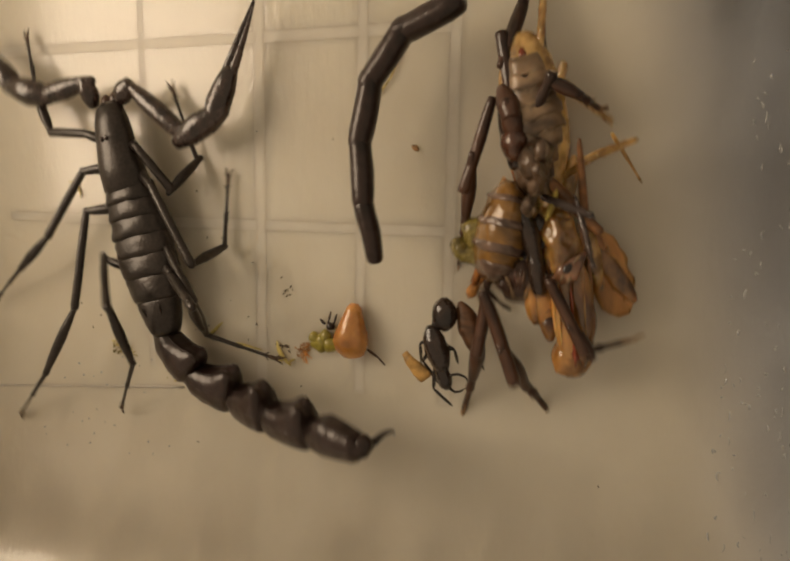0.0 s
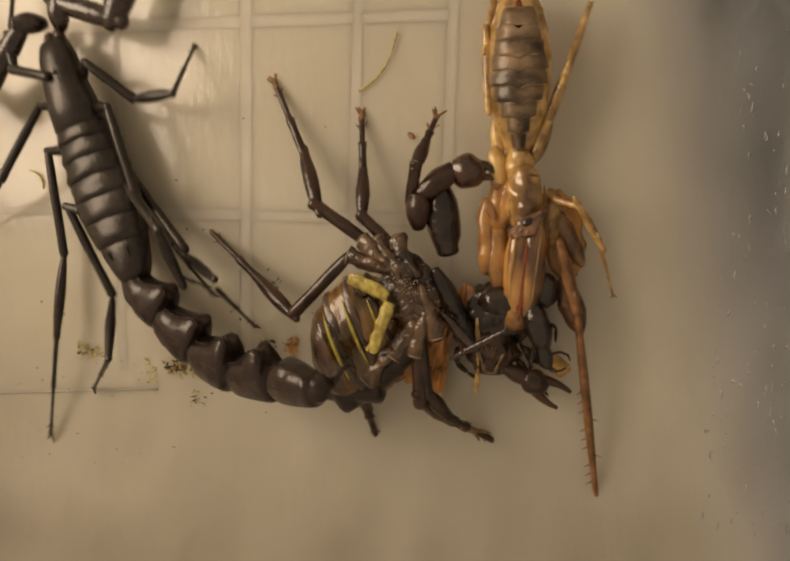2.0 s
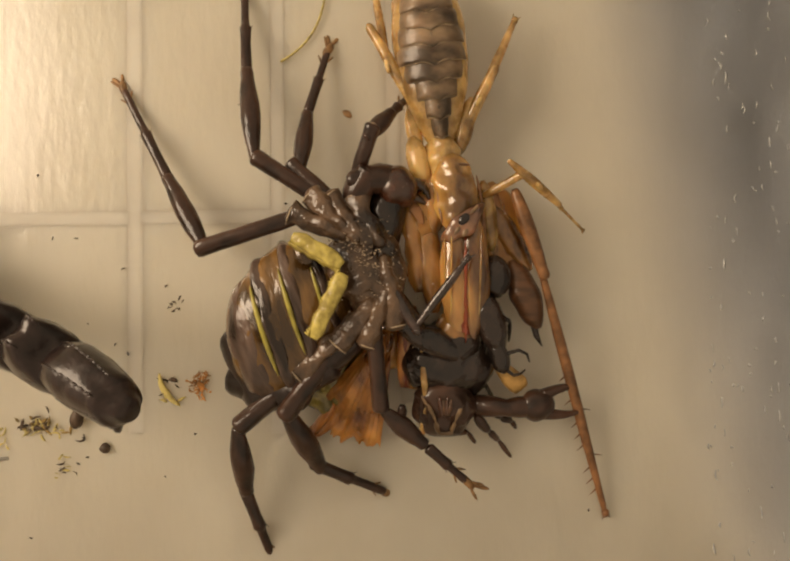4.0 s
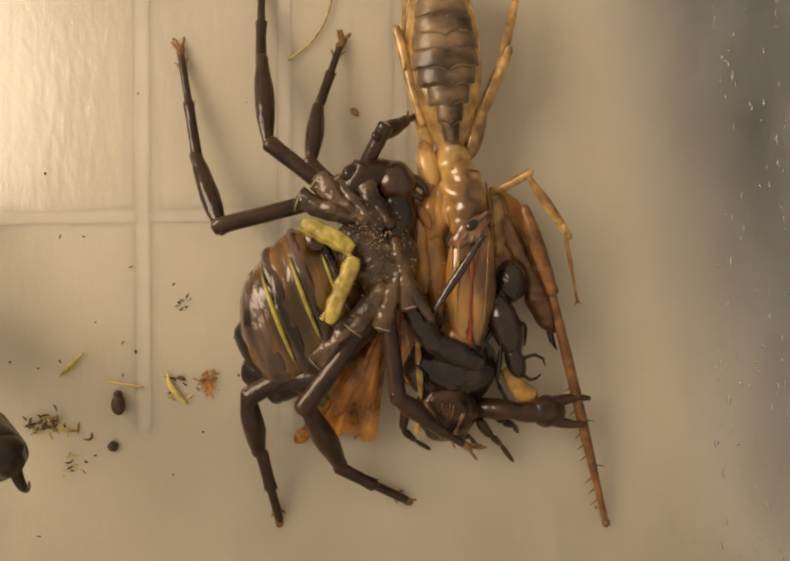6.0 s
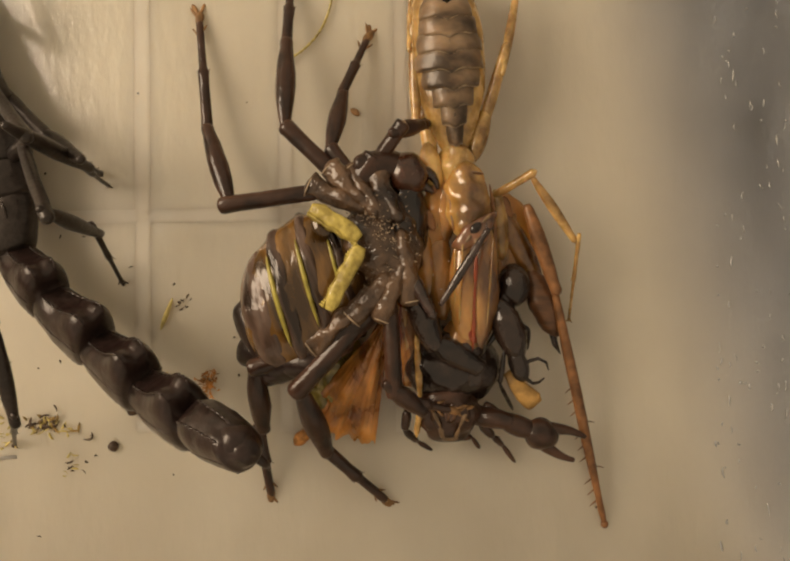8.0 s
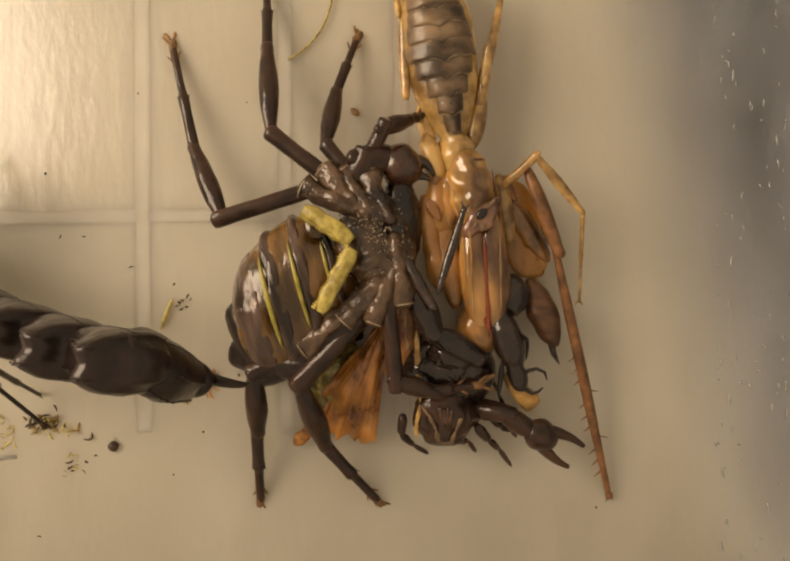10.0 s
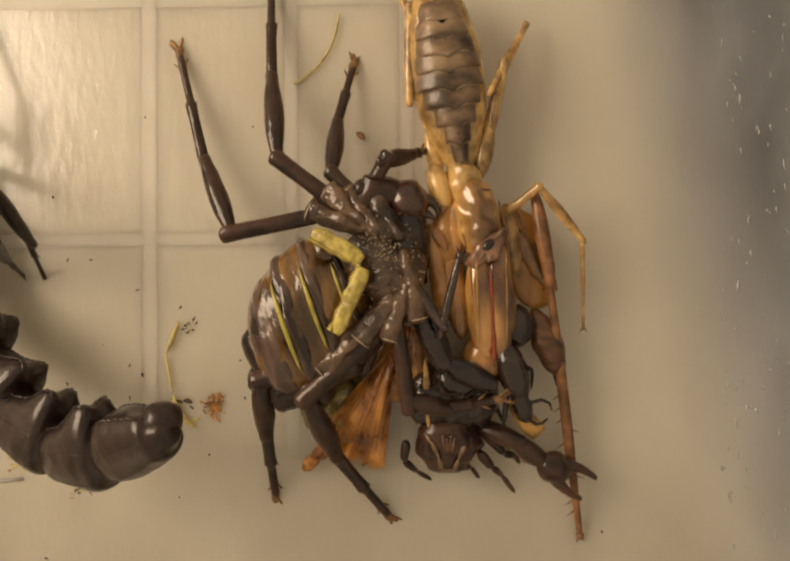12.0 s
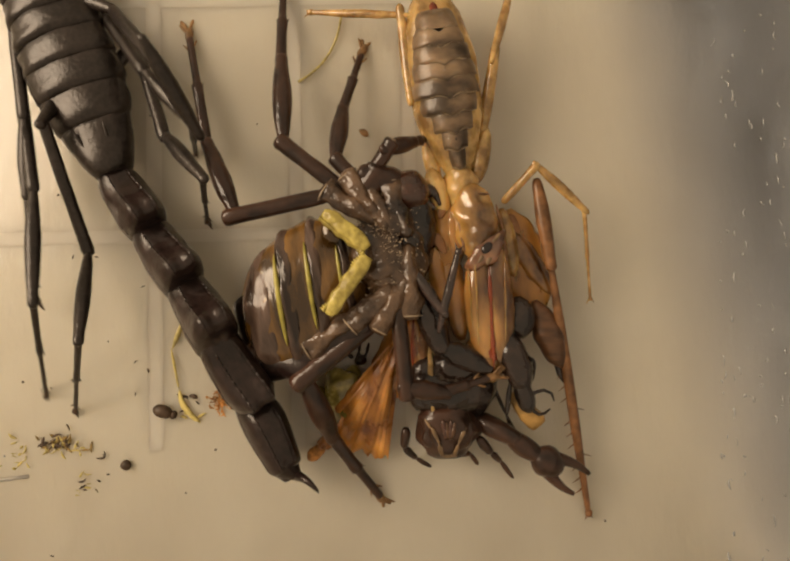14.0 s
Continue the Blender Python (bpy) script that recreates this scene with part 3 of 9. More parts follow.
def build_overturned():
    p = overturned_scorpion
    far, near = Vector((-16.6, -5.3, 0.5)), Vector((-0.8, -1.4, 0.5))
    axis = (far - near).normalized()
    side = Vector((0, 0, 1)).cross(axis).normalized()
    length = (far - near).length
    def girth(u):
        return math.sqrt(max(0.04, 1 - (1.9 * (u - 0.5)) ** 2 * 0.92)) * (0.95 + 0.10 * u)

    def skewed(bm, i, ripple):
        for v in bm.verts:
            d = (v.co / MM - near).dot(side)
            v.co += axis * (0.30 * d + 0.14 * math.sin(d * 1.1 + i)) * MM
            v.co.z += ripple * MM * noise.noise(Vector((d * 0.9, i * 5.0, v.co.x / MM * 0.7)))

    bm = bmesh.new()
    us = [k / 24 for k in range(25)]
    loft(bm, [near + axis * (u * length) for u in us], [(8.2 * girth(u), 4.5 * girth(u)) for u in us], 40, 0.0, 0.05, 3.0)
    skewed(bm, 0, 0.25)
    part("belly", bm, OLIVE, p, "olive-brown wet belly skin")
    for i, (u0, u1) in enumerate(((0.12, 0.19), (0.34, 0.43), (0.57, 0.67), (0.76, 0.99))):
        bm = bmesh.new()
        rings, sizes = [], []
        m = 7
        for k in range(m + 1):
            u = u0 + (u1 - u0) * k / m
            lift = 0.34 * min(1.0, 1.9 * k / m) if k < m else 0.05
            rings.append(near + axis * (u * length))
            sizes.append((8.2 * girth(u) + lift - 0.06, 4.5 * girth(u) + lift - 0.06))
        loft(bm, rings, sizes, 40, 0.0, 0.05, 3.0)
        skewed(bm, i, 0.25)
        part("sternite", bm, SKIN, p, "dark grey-brown belly plate")
    for u, spread, fat in ((0.205, 26, 0.18), (0.44, 38, 0.25), (0.685, 42, 0.28)):
        g = girth(u)
        c = near + axis * (u * length)
        pts, rad = [], []
        for k in range(13):
            a = math.radians(94 - spread + 2 * spread * k / 12)
            lean = axis * (0.30 * 8.3 * g * math.cos(a))
            pts.append(c + lean + side * (8.3 * g * math.cos(a)) + Vector((0, 0, 4.62 * g * math.sin(a))))
            rad.append(0.05 + fat * math.sin(math.pi * k / 12) ** 0.6)
        tube("membrane", STRIPE, p, pts, rad, "yellow strip between belly plates", 8)
    for a, b, m, w in (((-12.3, 0.9, 3.2), (-14.6, -7.2, 3.4), BROWN, 0.5), ((-15.0, -2.0, 2.2), (-16.4, -7.9, 2.2), BROWN, 0.6), ((-4.3, 4.6, 4.0), (-3.5, 1.7, 4.5), OLIVE, 1.0), ((-12.1, -5.6, 4.2), (-11.7, -9.0, 3.4), SKIN, 0.8), ((-7.1, -3.5, 4.5), (-6.9, -5.4, 4.4), AMBER, 0.4)):
        one("belly_fold", m, p, a, b, w, w * 0.35, "uneven fold on the belly", rough=0.6, seed=w * 10, n=12)
    for a, b in (((-4.3, 5.2, 6.0), (-0.1, 0.1, 6.2)), ((-0.3, -0.9, 6.2), (-6.2, -6.5, 6.0))):
        bm = bmesh.new()
        pod(bm, a, b, 0.95, 0.34, 20, (0.15, 0.2, 0.3), 0.22, rough=0.30, seed=2.0)
        comb = part("comb", bm, YELLOW, p, "yellow comb organ")
        a, b = Vector(a), Vector(b)
        d = (b - a).normalized()
        q = Vector((-d.y, d.x, 0))
        bm = bmesh.new()
        for k in range(24):
            c = a.lerp(b, (k + 0.5) / 24)
            for s in (-1,):
                loft(bm, curve(c + q * s * 0.6, c + q * s * (1.12 + 0.10 * math.sin(k * 5.3 + s)) + Vector((0, 0, -0.3)), 2), [(0.22, 0.3), (0.19, 0.24), (0.08, 0.1)], 6)
        part("teeth", bm, YELLOW, comb)
    bm = bmesh.new()
    pod(bm, (-0.5, 3.3, 2.5), (3.6, -6.8, 2.5), 3.6, 2.7, 22, blunt=0.4, rough=0.2, sides=24)
    pod(bm, (0.4, 5.5, 2.5), (5.6, 0.8, 2.5), 2.6, 2.2, 18, rough=0.2, sides=20)
    pod(bm, (4.9, 3.1, 2.0), (4.1, -6.0, 2.0), 2.3, 2.0, 16, rough=0.2, sides=18)
    part("breast_plate", bm, GREYBROWN, p)
    for a, b, w in (((-4.2, 8.4, 3.0), (1.4, 3.1, 3.5), 1.3), ((-1.0, 9.9, 3.0), (2.6, 1.9, 4.0), 1.25), ((1.2, 9.0, 3.0), (3.4, 1.6, 4.0), 1.0),
                    ((-4.5, -8.6, 4.0), (2.1, -4.9, 4.0), 1.4), ((-1.2, -9.9, 4.5), (3.6, -4.2, 4.5), 1.1), ((3.2, -9.2, 4.0), (4.6, -0.2, 4.0), 1.3),
                    ((4.0, 7.9, 3.0), (4.8, 0.4, 4.0), 1.3), ((-10.4, -10.2, 3.0), (-1.7, -7.2, 4.0), 1.5)):
        a, b = Vector(a), Vector(b)
        bm = bmesh.new()
        n = 20
        path = [a.lerp(b, k / n) + Vector((0, 0, 0.35 * math.sin(math.pi * k / n))) for k in range(n + 1)]
        loft(bm, path, [(w * (1.02 - 0.45 * k / n) * (0.5 if k in (0, n) else 1), w * 0.62 * (0.5 if k in (0, n) else 1)) for k in range(n + 1)], 18, 0.14, 0.5, w * 7)
        coxa = part("coxa", bm, GREYBROWN, p)
        tube("joint", RIM, coxa, [a.lerp(b, 0.05) + (b - a).normalized().cross(Vector((0, 0, 1))) * (w * 1.02 * math.cos(q)) + Vector((0, 0, w * 0.66 * math.sin(q))) for q in [math.pi * k / 10 for k in range(11)]], [0.03 + 0.07 * math.sin(math.pi * k / 10) for k in range(11)], "pale rim of the joint", 6)
    # pale slivers stand in for wet glints and hairs on the breast
    rng = random.Random(3)
    bm = bmesh.new()
    centre = Vector((2.3, -1.2, 4.9))
    for k in range(380):
        x, y = rng.gauss(0, 2.1), rng.gauss(0, 3.6)
        c = centre + Vector((x, y, -0.05 * (x * x + 0.5 * y * y) + rng.uniform(-0.2, 0.3)))
        a = rng.uniform(0, 6.28)
        l = rng.uniform(0.1, 0.4)
        pod(bm, c, c + Vector((math.cos(a) * l, math.sin(a) * l, 0.1)), rng.uniform(0.04, 0.09), 0.07, 4, (0, 0, 0), 0.6, 0, 0.5, k, 6)
    tagged(part("glint_flecks", bm, RIM, p, "pale flecks drawn as wet glints and hairs"), kind="stuff")
    one("tail_base", BROWN, p, (-16.6, -6.6, -1.0), (-11.6, -11.2, -0.5), 2.8, 2.8, blunt=0.3)


build_overturned()
under_leg_1 = leg(overturned_scorpion, (13.3, 11.3, 15.0,), 1.08, BROWN, foot=RIM)
under_leg_2 = leg(overturned_scorpion, (10.8, 12.0, 13.6,), 1.08, BROWN, foot=RIM)
under_leg_3 = leg(overturned_scorpion, (6.5, 8.3, 9.3,), 1.0, BROWN, foot=RIM)
under_leg_4 = leg(overturned_scorpion, (6.4, 4.8, 5.5,), 0.95, BROWN, foot=RIM)
under_leg_5 = leg(overturned_scorpion, (8.7, 8.8, 10.2,), 1.22, BROWN, foot=RIM)
under_leg_6 = leg(overturned_scorpion, (13.9, 10.1, 10.8,), 1.26, BROWN, foot=RIM)
under_leg_7 = leg(overturned_scorpion, (11.3, 5.7, 6.1,), 1.02, BROWN, foot=RIM)
under_leg_8 = leg(overturned_scorpion, (7.3, 9.7,), 0.72, GLOSS)
mid_arm = [segment(nm, overturned_scorpion, l, 1.45, 1.75, WETBLACK, 0.6) for nm, l in zip(("forearm", "wrist"), (8.0, 6.3,))]


def big_claw(parent, lengths, names, r, opening):
    made = [segment(nm, parent, l, r * 0.75, r * 0.85, BROWN, 0.65) for nm, l in zip(names, lengths)]
    return made + [chela(parent, lengths[-1], r * (1.12 if opening < 0.3 else 1.2), PALM if opening < 0.3 else BROWN, opening, "claw", 0.62 if opening < 0.3 else 0.42, 0.55 if opening < 0.3 else 0.0, GLOSS if opening < 0.3 else BROWN)]


palm = [segment("palm", overturned_scorpion, (9.5,)[0], 2.7, 2.4, WETBLACK, 0.6)]
upper_claw = big_claw(overturned_scorpion, (3.9, 5.1, 6.4,), ("arm", "patella"), 2.2, 0.16)
lower_claw = big_claw(overturned_scorpion, (8.3, 6.5, 4.2, 7.2,), ("arm", "patella", "wrist"), 1.65, 0.62)
curled_tail = [segment("tail_segment", overturned_scorpion, l * 1.25, a, b, TAIL, form="barrel") for l, a, b in ((7.2, 2.15, 2.1), (7.5, 2.1, 2.05), (7.8, 2.05, 1.95), (7.6, 1.95, 1.8), (6.7, 1.8, 1.4))]

# ---- amber cricket ----
cricket = thing("cricket", "amber cricket with a dark banded abdomen and spiny hind leg", "cricket")


def build_cricket():
    p = cricket
    w0, tip = Vector((0.5, 0.0, -0.5)), Vector((-24.2, -0.7, -0.5))
    axis = tip - w0
    ahead = axis.normalized()
    across = Vector((0, 0, 1)).cross(ahead)

    def plump(u):
        return math.sqrt(max(0.0, 1 - (2 * u - 1) ** 2)) ** 0.9 * (0.82 + 0.36 * u - 0.22 * u * u) * (1 - 0.26 * max(0.0, 1 - u / 0.32) ** 1.2)

    bm = bmesh.new()
    n = 26
    us = [0.5 - 0.5 * math.cos(math.pi * (0.06 + 0.94 * i / n)) for i in range(n + 1)]
    loft(bm, [w0 + axis * u for u in us], [(0.35 + 4.45 * plump(u), 0.3 + 3.0 * plump(u)) for u in us], 24, 0, 0.06, 2.0)
    part("abdomen", bm, STRAW, p, "straw-coloured abdomen")
    m = 9
    for i in range(m):
        u0, u1 = 0.045 + 0.76 * i / m, 0.062 + 0.76 * (i + 1) / m
        narrow = (0.56, 0.68, 0.80, 0.90, 0.95)[min(i, 4)] - 0.50 * max(0.0, (i - 4) / m)
        bm = bmesh.new()
        path, sizes = [], []
        for k in range(6):
            u = u0 + (u1 - u0) * k / 5
            e = (1.03, 1.025, 1.015, 1.005, 0.99, 0.96)[k]
            path.append(w0 + axis * u + Vector((0, 0, 0.55)))
            sizes.append(((0.4 + 4.35 * plump(u)) * narrow * e, (0.4 + 3.0 * plump(u)) * e))
        loft(bm, path, sizes, 28, 0, 0.05, i)
        for v in bm.verts:
            d = abs((v.co / MM - w0).dot(across))
            v.co += ahead * (0.26 * d + 0.3 * math.sin(min(d, 2.4) * 1.3)) * MM
        plate = part("back_plate", bm, BAND, p, "dark grey-brown back plate")
        g = plump(u0)
        c = w0 + axis * u0 + Vector((0, 0, 0.55))
        pts = []
        for k in range(17):
            a = math.radians(24 + 132 * k / 16)
            x, z = (0.35 + 4.3 * g) * narrow * math.cos(a), (0.38 + 2.98 * g) * math.sin(a)
            pts.append(c + across * x + Vector((0, 0, z)) + ahead * (0.26 * abs(x) + 0.3 * math.sin(min(abs(x), 2.4) * 1.3)))
        tube("pale_rim", BANDRIM, plate, pts, [0.05 + 0.09 * abs(math.sin(2 * math.pi * k / 16)) for k in range(17)], "", 6)
        bm = bmesh.new()
        pod(bm, c + Vector((0, 0, 0.32 + 2.95 * g)), c + axis * 0.088 + Vector((0, 0, 0.30 + 2.95 * plump(u0 + 0.088))), 0.34 * narrow, 0.09, 10, (0, 0, 0.06), 0.45, 0, 0.9, i)
        part("ridge", bm, MEDIAN, plate)
    one("tail_plate", RUST, p, w0 + axis * 0.80 + Vector((0, 0, 2.6)), w0 + axis * 0.90 + Vector((0, 0, 2.0)), 0.55, 0.3, "reddish plate at the tip", rough=0.4)
    one("waist", STRAW, p, (-1.3, 0.1, -0.5), (4.0, -0.3, 0.0), 2.15, 2.0, blunt=0.3, rough=0.3, n=16)
    one("thorax", HONEY, p, (1.1, 0.5, 0.5), (11.4, 1.5, 1.5), 2.7, 2.5, blunt=0.42, rough=0.28, n=24, sides=26)
    one("membrane", GOLD, p, (2.0, -2.0, -0.5), (11.6, -3.4, -0.2), 2.0, 1.3, "golden folded membrane", blunt=0.45, rough=0.6, n=18)
    one("thorax", DUSK, p, (3.0, -1.5, -0.6), (11.0, -2.0, -0.4), 1.6, 1.6, blunt=0.45, rough=0.4, n=16)
    one("spot", WETBLACK, p, (10.1, 0.9, 3.8), (9.0, 2.1, 3.8), 0.55, 0.35)
    for a, b in (((11.2, 0.2, 3.7), (10.4, 0.9, 3.9)), ((9.0, 2.3, 3.7), (8.0, 3.4, 3.3)), ((11.6, 1.2, 3.6), (10.7, 1.8, 3.8))):
        one("pale_streak", PALE, p, a, b, 0.26, 0.14, "pale streak across the collar", rough=0.6, n=10)
    one("collar", COLLAR, p, (11.6, -1.2, 2.2), (7.6, 4.3, 1.9), 1.25, 0.55, "glossy purple-brown collar", rough=0.5, n=18, bow=(0.4, 0, 1.25))
    for a, b in (((3.6, -1.2, 1.6), (9.7, -1.0, 2.3)), ((4.2, 3.7, 1.6), (7.9, 4.1, 1.9)), ((2.5, -0.4, 2.2), (3.0, 3.0, 2.2))):
        one("shell_seam", SHIN, p, a, b, 0.22, 0.2, "brown seam along the shell edge", rough=0.6, n=12)
    one("wing_case", AMBER, p, (8.9, 0.5, 1.7), (24.9, -0.1, 0.7), 2.05, 1.7, blunt=0.6, rough=0.14, n=18)
    one("wing_case", AMBER, p, (8.7, 3.0, 1.7), (24.6, 1.4, 0.7), 2.1, 1.7, blunt=0.6, rough=0.14, n=18)
    one("wing_seam", RUST, p, (11.5, 1.6, 3.0), (24.2, 0.6, 2.2), 0.26, 0.15, rough=0.9, n=16)
    for a, b, w in (((10.2, 0.0, 3.2), (21.0, -0.9, 2.2), 0.13), ((10.5, 3.6, 3.1), (21.5, 2.4, 2.1), 0.13), ((11.0, -0.9, 2.6), (20.5, -1.4, 1.7), 0.11)):
        one("vein", HONEY, p, a, b, w, w, "pale wing vein", rough=0.5, n=14, bow=(0, 0, 0.35))
    one("wing_membrane", GOLD, p, (4.9, 5.2, -1.0), (18.0, 8.0, -1.4), 3.2, 0.3, "pale golden wing membrane", rough=0.3, n=14)
    one("wing_case", DUSK, p, (5.9, -4.5, -0.4), (17.7, -4.4, -0.2), 1.5, 1.1, blunt=0.4, rough=0.4, n=16)
    one("wing_case", DUSK, p, (8.5, -2.8, -0.4), (20.4, -2.6, 0.0), 1.7, 1.0, blunt=0.5, rough=0.25, n=14)
    for a, b, w in (((6.6, -4.4, 0.6), (9.4, -3.2, 0.9), 0.8), ((3.2, -2.6, 0.8), (5.0, -3.3, 0.7), 0.55), ((12.6, -3.9, 0.6), (15.4, -4.2, 0.5), 0.5), ((5.5, 5.6, -0.6), (8.2, 6.6, -0.9), 0.6), ((11.0, 6.6, -1.0), (14.4, 7.4, -1.1), 0.5), ((8.4, 4.3, 0.6), (17.7, 3.8, 0.2), 0.4)):
        one("dark_patch", SHIN, p, a, b, w, w * 0.3, "brown patch on the shell", rough=0.8, n=12)
    one("head", DUSK, p, (20.4, -1.2, 0.0), (26.2, 0.9, -1.0), 2.9, 2.5, rough=0.25, n=16)
    one("mouth", RUST, p, (20.4, 0.0, 1.6), (24.2, 1.0, 0.8), 0.9, 0.9, rough=0.3)
    for a, b, w in (((-16.2, -4.5, -1.0), (-4.2, -3.1, -1.0), 1.0), ((-5.9, 4.3, -1.0), (1.2, 1.9, -1.0), 1.2), ((-1.5, -3.6, 0.0), (4.8, -2.5, 0.0), 1.4), ((4.6, 4.7, -0.5), (13.4, 5.2, -1.2), 1.2), ((-5.5, -3.6, -1.0), (0.9, -2.8, -1.0), 1.0)):
        one("hip", STRAW, p, a, b, w, w, rough=0.12)
    one("hind_thigh", DUSK, p, (7.0, 5.0, -1.4), (16.2, 9.8, -1.4), 1.5, 1.2, rough=0.2, n=12)


build_cricket()
hind_leg = leg(cricket, (10.7, 35.6,), 0.95, SHIN, ("thigh", "shin"))
for k in range(11):
    bm = bmesh.new()
    L = (10.7, 35.6,)[1]
    x = -L * 0.05 + L * 0.045 * k
    s = 1 if k % 4 == 3 else -1
    loft(bm, curve((x, s * 0.4, 0), (x + 0.5, s * 1.5, 0.1), 3), [(0.12, 0.12), (0.1, 0.1), (0.07, 0.07), (0.02, 0.02)], 5)
    part("spine", bm, SHIN, hind_leg[1])
thin_leg = leg(cricket, (5.9, 9.1, 12.2,), 0.55, STRAW)
fore_leg = leg(cricket, (12.1, 14.1,), 0.75, STRAW, ("femur", "tibia"))
side_leg = leg(cricket, (11.3, 12.7,), 0.8, STRAW, ("femur", "tibia"))

# ---- dark beetle pinned under the heap ----
beetle = thing("beetle", "dark brown beetle with pale face stripes under the heap", "beetle")


def build_beetle():
    p = beetle
    one("body", WETBLACK, p, (-6.1, 7.3, 4.0), (5.7, 6.7, 4.0), 4.6, 3.6, blunt=0.4, rough=0.3, n=20, sides=24)
    one("wing_cover", WETBLACK, p, (-3.0, 8.8, 6.0), (3.8, 9.4, 6.0), 2.6, 2.2, rough=0.25, n=16)
    one("head", BROWN, p, (-0.8, 5.0, 4.8), (-0.5, -2.3, 4.0), 3.7, 2.8, blunt=0.3, rough=0.35, n=20, sides=24)
    for s in (-1, 1):
        one("cheek", BROWN, p, (-0.6 + s * 2.2, 3.4, 5.6), (-0.6 + s * 1.9, -1.2, 5.0), 1.25, 1.0, blunt=0.4, rough=0.5, n=14, seed=s + 2.0)
    for k in range(4):
        x = -1.35 + 0.5 * k
        one("mouthpart", (PALM, SHINDARK)[k % 2], p, (x, 2.9 - 0.3 * (k % 2), 7.5), (-0.6 + 0.25 * (k - 1.5), 0.4, 7.2), 0.30, 0.26, "reddish-brown mouthpart", rough=0.5, n=10, seed=k * 2.0)
    for a, b, w in (((-2.7, 1.9, 7.1), (-1.7, -0.2, 7.0), 0.26), ((1.5, 1.9, 7.1), (0.6, -0.2, 7.0), 0.26), ((-1.8, -0.2, 7.0), (-1.2, -1.9, 6.2), 0.34), ((0.6, -0.2, 7.0), (0.2, -1.9, 6.2), 0.34), ((-1.5, -1.7, 6.3), (0.5, -1.8, 6.3), 0.30), ((-3.5, 2.9, 6.5), (-2.7, 1.6, 6.9), 0.16)):
        one("face_stripe", PALE, p, a, b, w, w * 0.6, "pale face stripe", rough=0.9, n=12)
    for pts in (((-5.8, 1.3, 4.0), (-6.0, -1.4, 3.4), (-4.4, -3.2, 1.6), (-2.4, -4.6, 0.7)), ((3.4, -0.0, 4.0), (5.2, -2.2, 3.4), (6.6, -3.6, 2.0), (8.5, -6.2, 0.7)),
                ((4.1, 2.2, 4.0), (6.8, -0.5, 3.0), (8.4, -1.2, 1.6), (9.1, -2.4, 0.8)), ((-2.9, -1.2, 3.0), (0.6, -2.4, 2.2), (2.7, -2.7, 1.6), (3.8, -4.3, 0.8))):
        jointed("leg", BROWN, p, pts, 0.62)


build_beetle()

# ---- black ant ----
ant = thing("ant", "black ant with bent feelers clinging to the heap", "ant")


def build_ant():
    p = ant
    one("thorax", WETBLACK, p, (-2.8, 5.0, 7.0), (-0.2, -2.7, 7.0), 1.75, 1.5, rough=0.15, n=14, keel=0.1)
    one("head", WETBLACK, p, (-1.0, -0.9, 7.0), (0.4, -5.1, 6.5), 1.25, 1.1, blunt=0.4, rough=0.15)
    one("waist", WETBLACK, p, (-1.9, 6.8, 6.0), (-1.8, 3.7, 6.5), 0.8, 0.8)
    one("abdomen", WETBLACK, p, (-0.9, 9.3, 6.0), (-0.6, 4.0, 6.0), 2.0, 1.8, rough=0.05)
    one("abdomen", SHINDARK, p, (1.4, 8.7, 5.0), (5.0, 0.2, 4.5), 1.9, 1.6, rough=0.15, n=14, blunt=0.6)
    tube("sting", WETBLACK, p, ((4.1, 1.7, 4.5), (4.8, -0.8, 4.0), (5.5, -2.1, 4.0)), (0.5, 0.4, 0.08))
    for pts in (((0.2, -3.6, 6.5), (0.9, -2.6, 7.0), (2.0, -2.3, 7.0), (3.1, -2.8, 6.5), (3.5, -3.8, 6.0)), ((0.3, -4.3, 6.5), (0.9, -5.0, 6.6), (1.5, -5.4, 6.5), (2.3, -5.3, 6.2), (3.0, -4.8, 6.0))):
        tube("feeler", WETBLACK, p, pts, (0.26, 0.25, 0.22, 0.18, 0.1))
    for pts in (((-0.6, 1.8, 6.0), (1.1, 1.2, 6.0), (1.3, -1.5, 4.0)), ((-2.2, 1.8, 6.0), (-4.2, -1.4, 5.0), (-1.8, -6.2, 2.0)), ((-1.9, -1.3, 6.0), (-2.3, -5.8, 5.0), (-0.0, -9.7, 1.0)), ((-1.9, 3.1, 6.0), (-4.2, 1.9, 7.0), (-4.7, -2.1, 4.0))):
        jointed("leg", WETBLACK, p, pts, 0.36)


build_ant()

# ---- amber winged insect under the heap ----
winged_insect = thing("winged_insect", "crushed amber insect with folded rusty wings", "insect")


